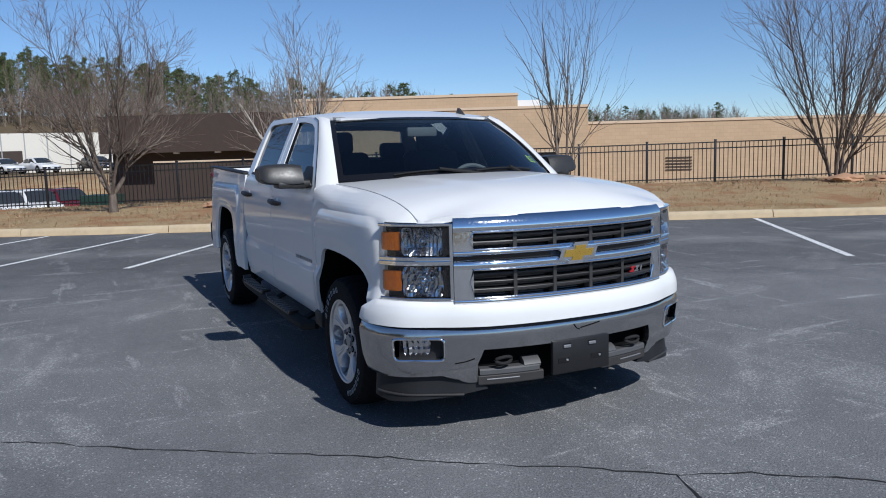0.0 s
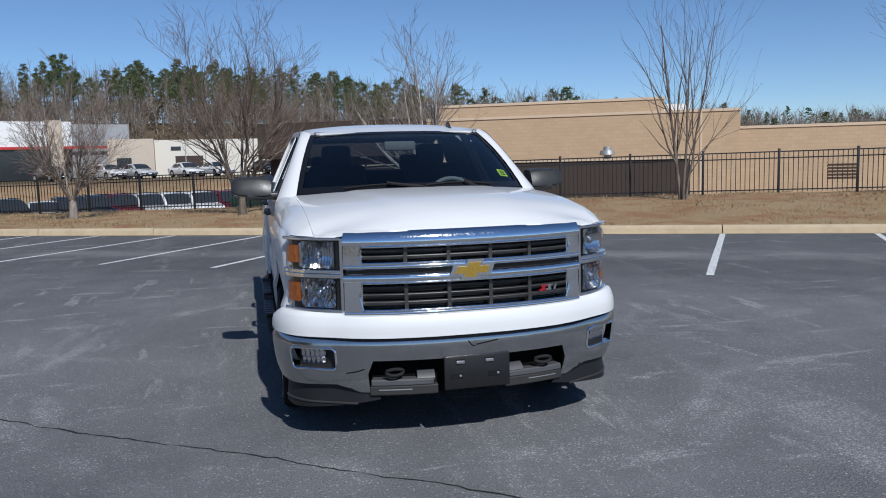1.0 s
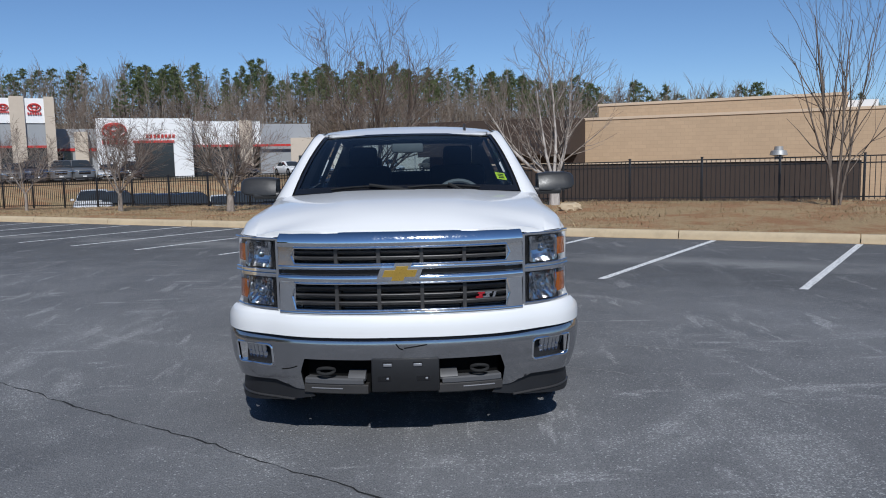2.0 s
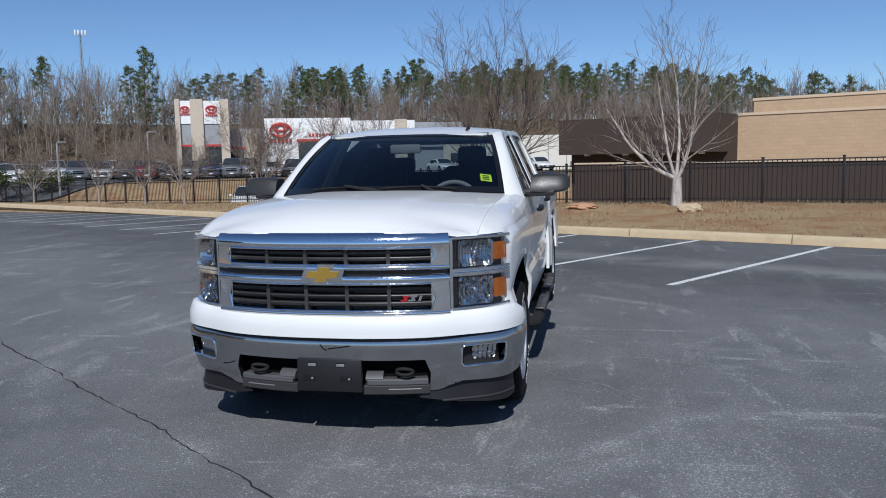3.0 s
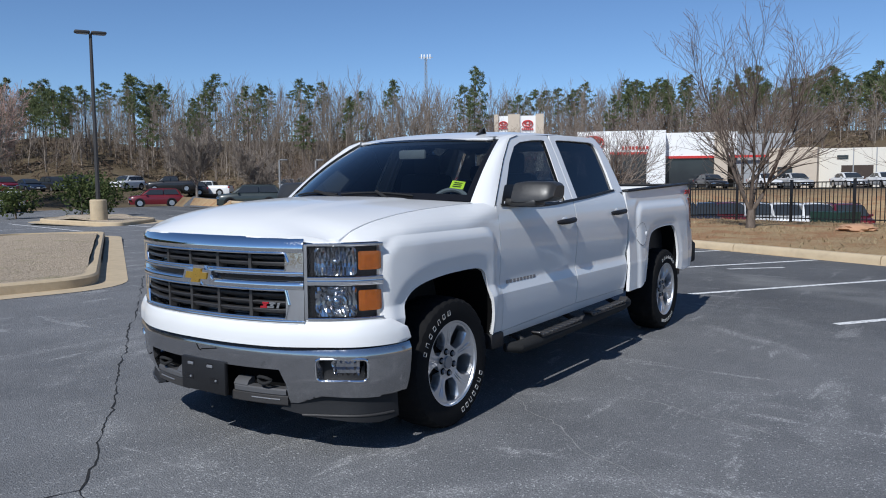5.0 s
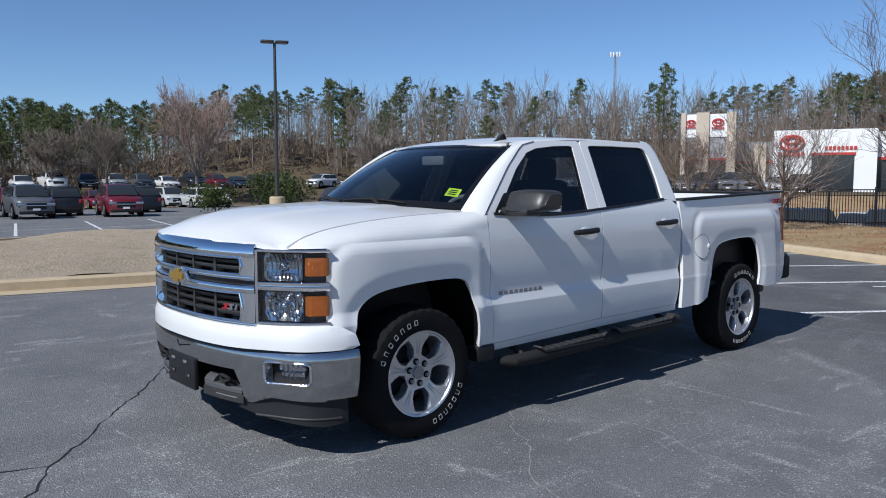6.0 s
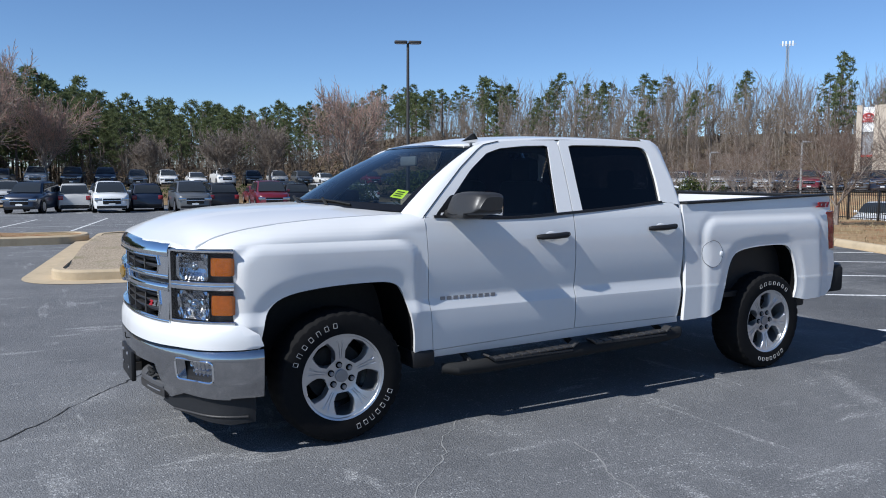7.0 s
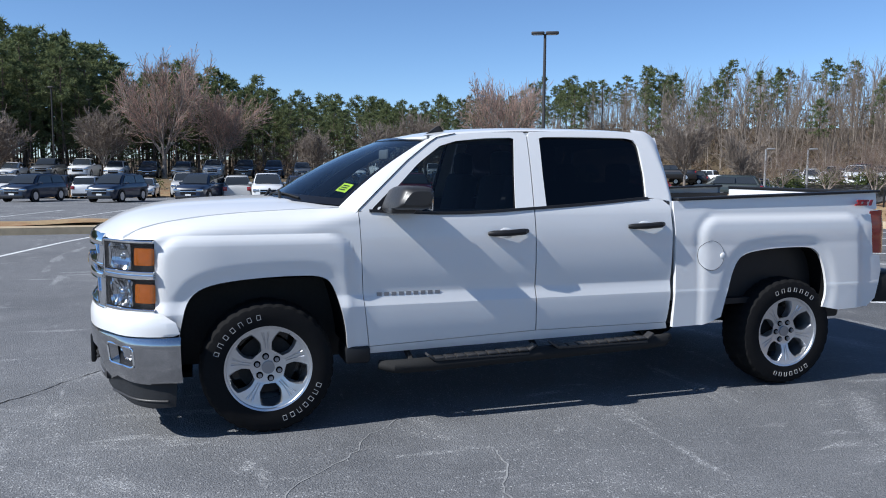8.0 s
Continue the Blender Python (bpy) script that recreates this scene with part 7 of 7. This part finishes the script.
# ---- parked cars ----
def car_shell(rows):
    """A closed body from cross sections along y; each row is a line from the sill over the top to the other sill."""
    bm = bmesh.new()
    v = [[bm.verts.new(p) for p in r] for r in rows]
    for a, b in zip(v, v[1:]):
        for k in range(len(a) - 1):
            bm.faces.new((a[k], a[k + 1], b[k + 1], b[k]))
    bm.faces.new(v[0]), bm.faces.new(v[-1][::-1])
    bmesh.ops.recalc_face_normals(bm, faces=bm.faces[:])
    return bm


KINDS = {
    "suv": dict(length=4.65, w=0.92, nose=0.94, hood=1.05, belt=1.08, roof=1.66, screen=(1.0, 1.80), back=(4.05, 4.50), wheel=0.36, front=0.92, rear=3.62),
    "sedan": dict(length=4.85, w=0.91, nose=0.72, hood=0.86, belt=0.95, roof=1.44, screen=(1.35, 2.25), back=(3.35, 4.15), wheel=0.33, front=0.93, rear=3.72),
    "pickup": dict(length=5.8, w=0.98, nose=1.10, hood=1.22, belt=1.28, roof=1.86, screen=(1.45, 2.1), back=(3.55, 3.75), wheel=0.39, front=1.0, rear=4.6),
}


def build_car(kind, paint, label):
    """A parked car, its nose at y = 0 towards -y."""
    c = KINDS[kind]
    L, w = c["length"], c["w"]
    car = thing("parked_" + ("suv" if kind == "suv" else "pickup" if kind == "pickup" else "car"), label, "car" if kind != "pickup" else "pickup truck", group="parked cars")
    s0, s1 = c["screen"]
    b0, b1 = c["back"]

    def lower(y):
        return linear([(0, c["nose"] - 0.10), (0.08, c["nose"]), (s0, c["hood"]), (s0 + 0.4, c["belt"]), (b1, c["belt"]), (L - 0.1, c["belt"] - (0.0 if kind != "sedan" else 0.02)), (L, c["belt"] - 0.12)], y)

    def half(y):
        return linear([(0, w * 0.74), (0.15, w * 0.90), (0.6, w * 0.985), (1.2, w), (L - 0.9, w), (L - 0.2, w * 0.94), (L, w * 0.84)], y)

    rows = []
    for y in np.linspace(0, L, 22):
        h, z = half(y), lower(y)
        rows.append([(-h * 0.94, y, 0.24), (-h, y, 0.45), (-h, y, z * 0.72), (-h * 0.955, y, z - 0.05), (-h * 0.86, y, z), (0, y, z + 0.04), (h * 0.86, y, z), (h * 0.955, y, z - 0.05), (h, y, z * 0.72), (h, y, 0.45), (h * 0.94, y, 0.24)])
    part("body", car_shell(rows), paint, car, sharp=60)
    zr, zb = c["roof"], c["belt"] - 0.02
    top = [(s0, zb, 0.86), (s0 + (s1 - s0) * 0.5, (zb + zr) / 2 + 0.02, 0.80), (s1, zr - 0.03, 0.70), ((s1 + b0) / 2, zr, 0.70), (b0, zr - 0.04, 0.69), (b0 + (b1 - b0) * 0.55, (zb + zr) / 2, 0.78), (b1, zb, 0.85)]
    house = [[(-w * 0.87, y, zb - 0.02), (-w * (k + 0.05), y, zb + (z - zb) * 0.15), (-w * k, y, z - 0.06), (-w * k * 0.9, y, z), (0, y, z + 0.02), (w * k * 0.9, y, z), (w * k, y, z - 0.06), (w * (k + 0.05), y, zb + (z - zb) * 0.15), (w * 0.87, y, zb - 0.02)] for y, z, k in top]
    part("cabin", car_shell(house), paint, car, sharp=40)
    for side in (1, -1):
        xg = lambda z: side * (w * 0.895 - (z - zb) / (zr - zb) * w * 0.165 + 0.012)
        mid = (s1 + b0) / 2
        for ya, yb, yc, yd in ((s0 + 0.28, s1 + 0.02, mid - 0.04, mid - 0.04), (mid + 0.04, mid + 0.04, b0 - 0.05, b0 + (b1 - b0) * 0.5)):
            part("side_window", sheet([(ya, zb + 0.05), (yb, zr - 0.10), (yc, zr - 0.10), (yd, zb + 0.05)], lambda y, z: (xg(z), y, z), 0.4), SHOP_GLASS, car, smooth=False)
        for y in (c["front"], c["rear"]):
            wh = disc(c["wheel"], -0.11, 0.11, 24)
            bmesh.ops.translate(wh, vec=(side * (w - 0.10), y, c["wheel"]), verts=wh.verts[:])
            tyre = part("wheel", wh, RUBBER, car)
            rim = disc(c["wheel"] * 0.66, 0.10, 0.122, 16)
            if side < 0:
                bmesh.ops.transform(rim, matrix=Matrix.Rotation(math.pi, 4, "Z"), verts=rim.verts[:])
            bmesh.ops.translate(rim, vec=(side * (w - 0.10), y, c["wheel"]), verts=rim.verts[:])
            part("rim", rim, ALLOY, tyre)
            arch = disc(c["wheel"] * 1.2, 0.0, 0.012, 24)
            bmesh.ops.translate(arch, vec=(side * (w - 0.002) - (0.0 if side > 0 else 0.012), y, c["wheel"] + 0.02), verts=arch.verts[:])
            part("wheel_arch", arch, BLACK_PLASTIC, car)
        part("headlamp", box(side * w * 0.70 - 0.19, side * w * 0.70 + 0.19, -0.005, 0.22, c["nose"] - 0.30, c["nose"] - 0.14, 0.03), REFLECTOR, car)
        part("tail_lamp", box(side * w * 0.76 - 0.13, side * w * 0.76 + 0.13, L - 0.16, L + 0.012, c["belt"] - 0.34, c["belt"] - 0.10, 0.03), RED_LENS, car)
        part("mirror", box(side * (w + 0.05) - 0.09, side * (w + 0.05) + 0.09, s0 + 0.42, s0 + 0.54, c["belt"] - 0.02, c["belt"] + 0.10, 0.03), paint, car)
    part("windscreen", ruled([(-w * 0.80, s0 - 0.012, zb + 0.04), (0, s0 - 0.05, zb + 0.05), (w * 0.80, s0 - 0.012, zb + 0.04)], [(-w * 0.64, s1 - 0.06, zr - 0.045), (0, s1 - 0.08, zr - 0.02), (w * 0.64, s1 - 0.06, zr - 0.045)], 3, (0, -0.03, 0.06)), SHOP_GLASS, car)
    part("rear_window", ruled([(-w * 0.66, b0 + 0.10, zr - 0.10), (w * 0.66, b0 + 0.10, zr - 0.10)], [(-w * 0.78, b1 + 0.012, zb + 0.06), (w * 0.78, b1 + 0.012, zb + 0.06)], 3, (0, 0.04, 0.06)), SHOP_GLASS, car)
    part("grille", box(-w * 0.48, w * 0.48, -0.012, 0.1, c["nose"] - 0.46, c["nose"] - 0.16, 0.02), GLOSS_BLACK, car)
    part("grille_bar", box(-w * 0.5, w * 0.5, -0.02, 0.1, c["nose"] - 0.30, c["nose"] - 0.26, 0.01), CHROME, car)
    part("lower_bumper", box(-w * 0.80, w * 0.80, -0.008, 0.2, 0.24, 0.40, 0.03), BLACK_PLASTIC, car)
    part("rear_bumper", box(-w * 0.82, w * 0.82, L - 0.2, L + 0.01, 0.26, 0.48, 0.03), BLACK_PLASTIC, car)
    part("plate", box(-0.16, 0.16, -0.022, 0.0, 0.42, 0.52), SHOWROOM_WHITE, car)
    if kind == "pickup":
        part("bed_well", box(-w * 0.78, w * 0.78, b1 + 0.10, L - 0.10, c["belt"] - 0.02, c["belt"] + 0.05), BLACK_PLASTIC, car)
    if kind == "suv":
        for side in (1, -1):
            part("roof_rail", tube([(side * w * 0.60, s1 + 0.1, zr + 0.02), (side * w * 0.60, b0 - 0.1, zr + 0.015)], 0.02, 6), BLACK_PLASTIC, car)
    return car


PAINTS = {"white": WHITE_PAINT, "black": car_paint("black_paint", (0.012, 0.012, 0.014)), "navy": car_paint("navy_paint", (0.014, 0.022, 0.045)), "grey": car_paint("grey_paint", (0.10, 0.105, 0.11)), "silver": car_paint("silver_paint", (0.48, 0.48, 0.47)), "red": car_paint("red_paint", (0.13, 0.006, 0.012)), "dark_green": car_paint("dark_green_grey_paint", (0.03, 0.04, 0.038)), "orange": car_paint("orange_red_paint", (0.50, 0.06, 0.03))}
WORDS = {"suv": "sport utility car", "sedan": "saloon car", "pickup": "pickup truck"}
first_cars = {}


def park(kind, colour, x, y, turn, z=None, where="in the far lot"):
    """A car with the middle of its nose at x, y; turn 0 faces -y, 90 faces +x."""
    z = lot_z(x, y) if z is None else z
    m = pose(x, y, z, 0, 0, turn)
    key = (kind, colour)
    if key not in first_cars:
        car = build_car(kind, PAINTS[colour], "%s %s parked %s" % (colour.replace("_", " "), WORDS[kind], where))
        car.matrix_basis = m
        first_cars[key] = car
    else:
        car = copy_thing(first_cars[key], m)
        car["label"] = "%s %s parked %s" % (colour.replace("_", " "), WORDS[kind], where)
    return car


FACING = (("suv", "white", -39.48, 3.66, 86), ("suv", "grey", -36.78, 7.37, 86), ("suv", "red", -35.98, 11.33, 80), ("suv", "navy", -46.2, -10.54, 68), ("suv", "navy", -43.64, -5.53, 68), ("suv", "navy", -40.85, -0.63, 70), ("suv", "red", -59.9, 37.95, -33))
AWAY = (("suv", "navy", -42.24, 6.22, -94), ("suv", "black", -40.85, 10.24, -94), ("suv", "black", -43.65, 15.87, -96), ("suv", "silver", -43.08, 2.49, -94), ("suv", "white", -54.21, -7.29, -94), ("suv", "white", -63.78, 25.21, -92), ("suv", "silver", -53.79, 24.2, -95), ("suv", "white", -55.48, 26.29, -95), ("sedan", "silver", -53.02, 11.56, -94), ("suv", "white", -65.77, 15.47, -92))
for kind, colour, x, y, turn in FACING:
    park(kind, colour, x, y, turn)
for kind, colour, x, y, turn in AWAY:
    park(kind, colour, x - KINDS[kind]["length"], y, turn)
for kind, colour, x, y, turn in (("suv", "dark_green", -41.7, 33.0, -42), ("suv", "white", -79.0, 48.8, 20), ("pickup", "black", -79.1, 53.0, -40), ("suv", "black", -79.3, 56.3, -42), ("pickup", "white", -79.6, 59.1, -60)):
    park(kind, colour, x, y, turn, ground_z(x, y) + 0.08, "on the drive by the woods")
row_rng = random.Random(8)
palette = ["white", "white", "white", "black", "grey", "silver", "navy", "black", "silver", "red"]
for k in range(15):
    y = -16 + 3.0 * k
    park(row_rng.choice(["suv", "suv", "pickup", "sedan"]), row_rng.choice(palette), -56.5 - 0.05 * y, y + row_rng.uniform(-0.2, 0.2), 85 + row_rng.uniform(-2, 2))
for k in range(26):
    y = -28 + 2.95 * k
    x = -74 - 0.12 * y
    park(row_rng.choice(["suv", "suv", "sedan", "pickup"]), row_rng.choice(palette), x, y, 83 + row_rng.uniform(-3, 3), ground_z(x - 2, y), "in the upper lot")
for k in range(13):
    m = far_pose(22.5 - 1.75 * k, 40.5 + 0.25 * k, 0, (-0.47, -5.07))
    x, y = m.translation.x, m.translation.y
    park(row_rng.choice(["suv", "sedan", "suv"]), row_rng.choice(["white", "white", "silver", "black", "red", "navy", "white"]), x, y, 25 + row_rng.uniform(-6, 6), ground_z(x, y), "in the lower lot behind the fence")
for d, a0, a1, step in ((74, 46, 22, 1.4), (82, 46, 30, 1.35), (90, 45, 31, 1.3)):
    a = a0
    while a > a1:
        m = far_pose(a, d, 0, (1.98, -4.73))
        x, y = m.translation.x, m.translation.y
        if row_rng.random() < 0.88:
            park(row_rng.choice(["suv", "sedan", "pickup", "suv"]), row_rng.choice(palette), x, y, a + row_rng.uniform(-8, 8), ground_z(x, y), "at the dealership")
        a -= step
for a, d in ((13.2, 79), (9.8, 80), (7.9, 80), (4.8, 81), (2.8, 81), (-0.6, 82)):
    m = far_pose(a, d, 0, (0.7, -4.9))
    park(row_rng.choice(["suv", "sedan"]), row_rng.choice(["white", "silver", "black"]), m.translation.x, m.translation.y, a + 25, ground_z(m.translation.x, m.translation.y), "before the workshop")


for pts in CRACKS:
    c = mesh_object("crack", crack(pts, 0.0064 if len(pts) > 4 else 0.0085, 0.035), CRACK, smooth=False)
    tagged(c, "dark winding crack in the asphalt", "crack", kind="structure")
for pts in PALE_CRACKS:
    c = mesh_object("pale_crack", crack(pts, 0.005, 0.06, 4), PALE_GRIT, smooth=False)
    tagged(c, "pale grit-filled hairline crack in the asphalt", "crack", kind="structure")
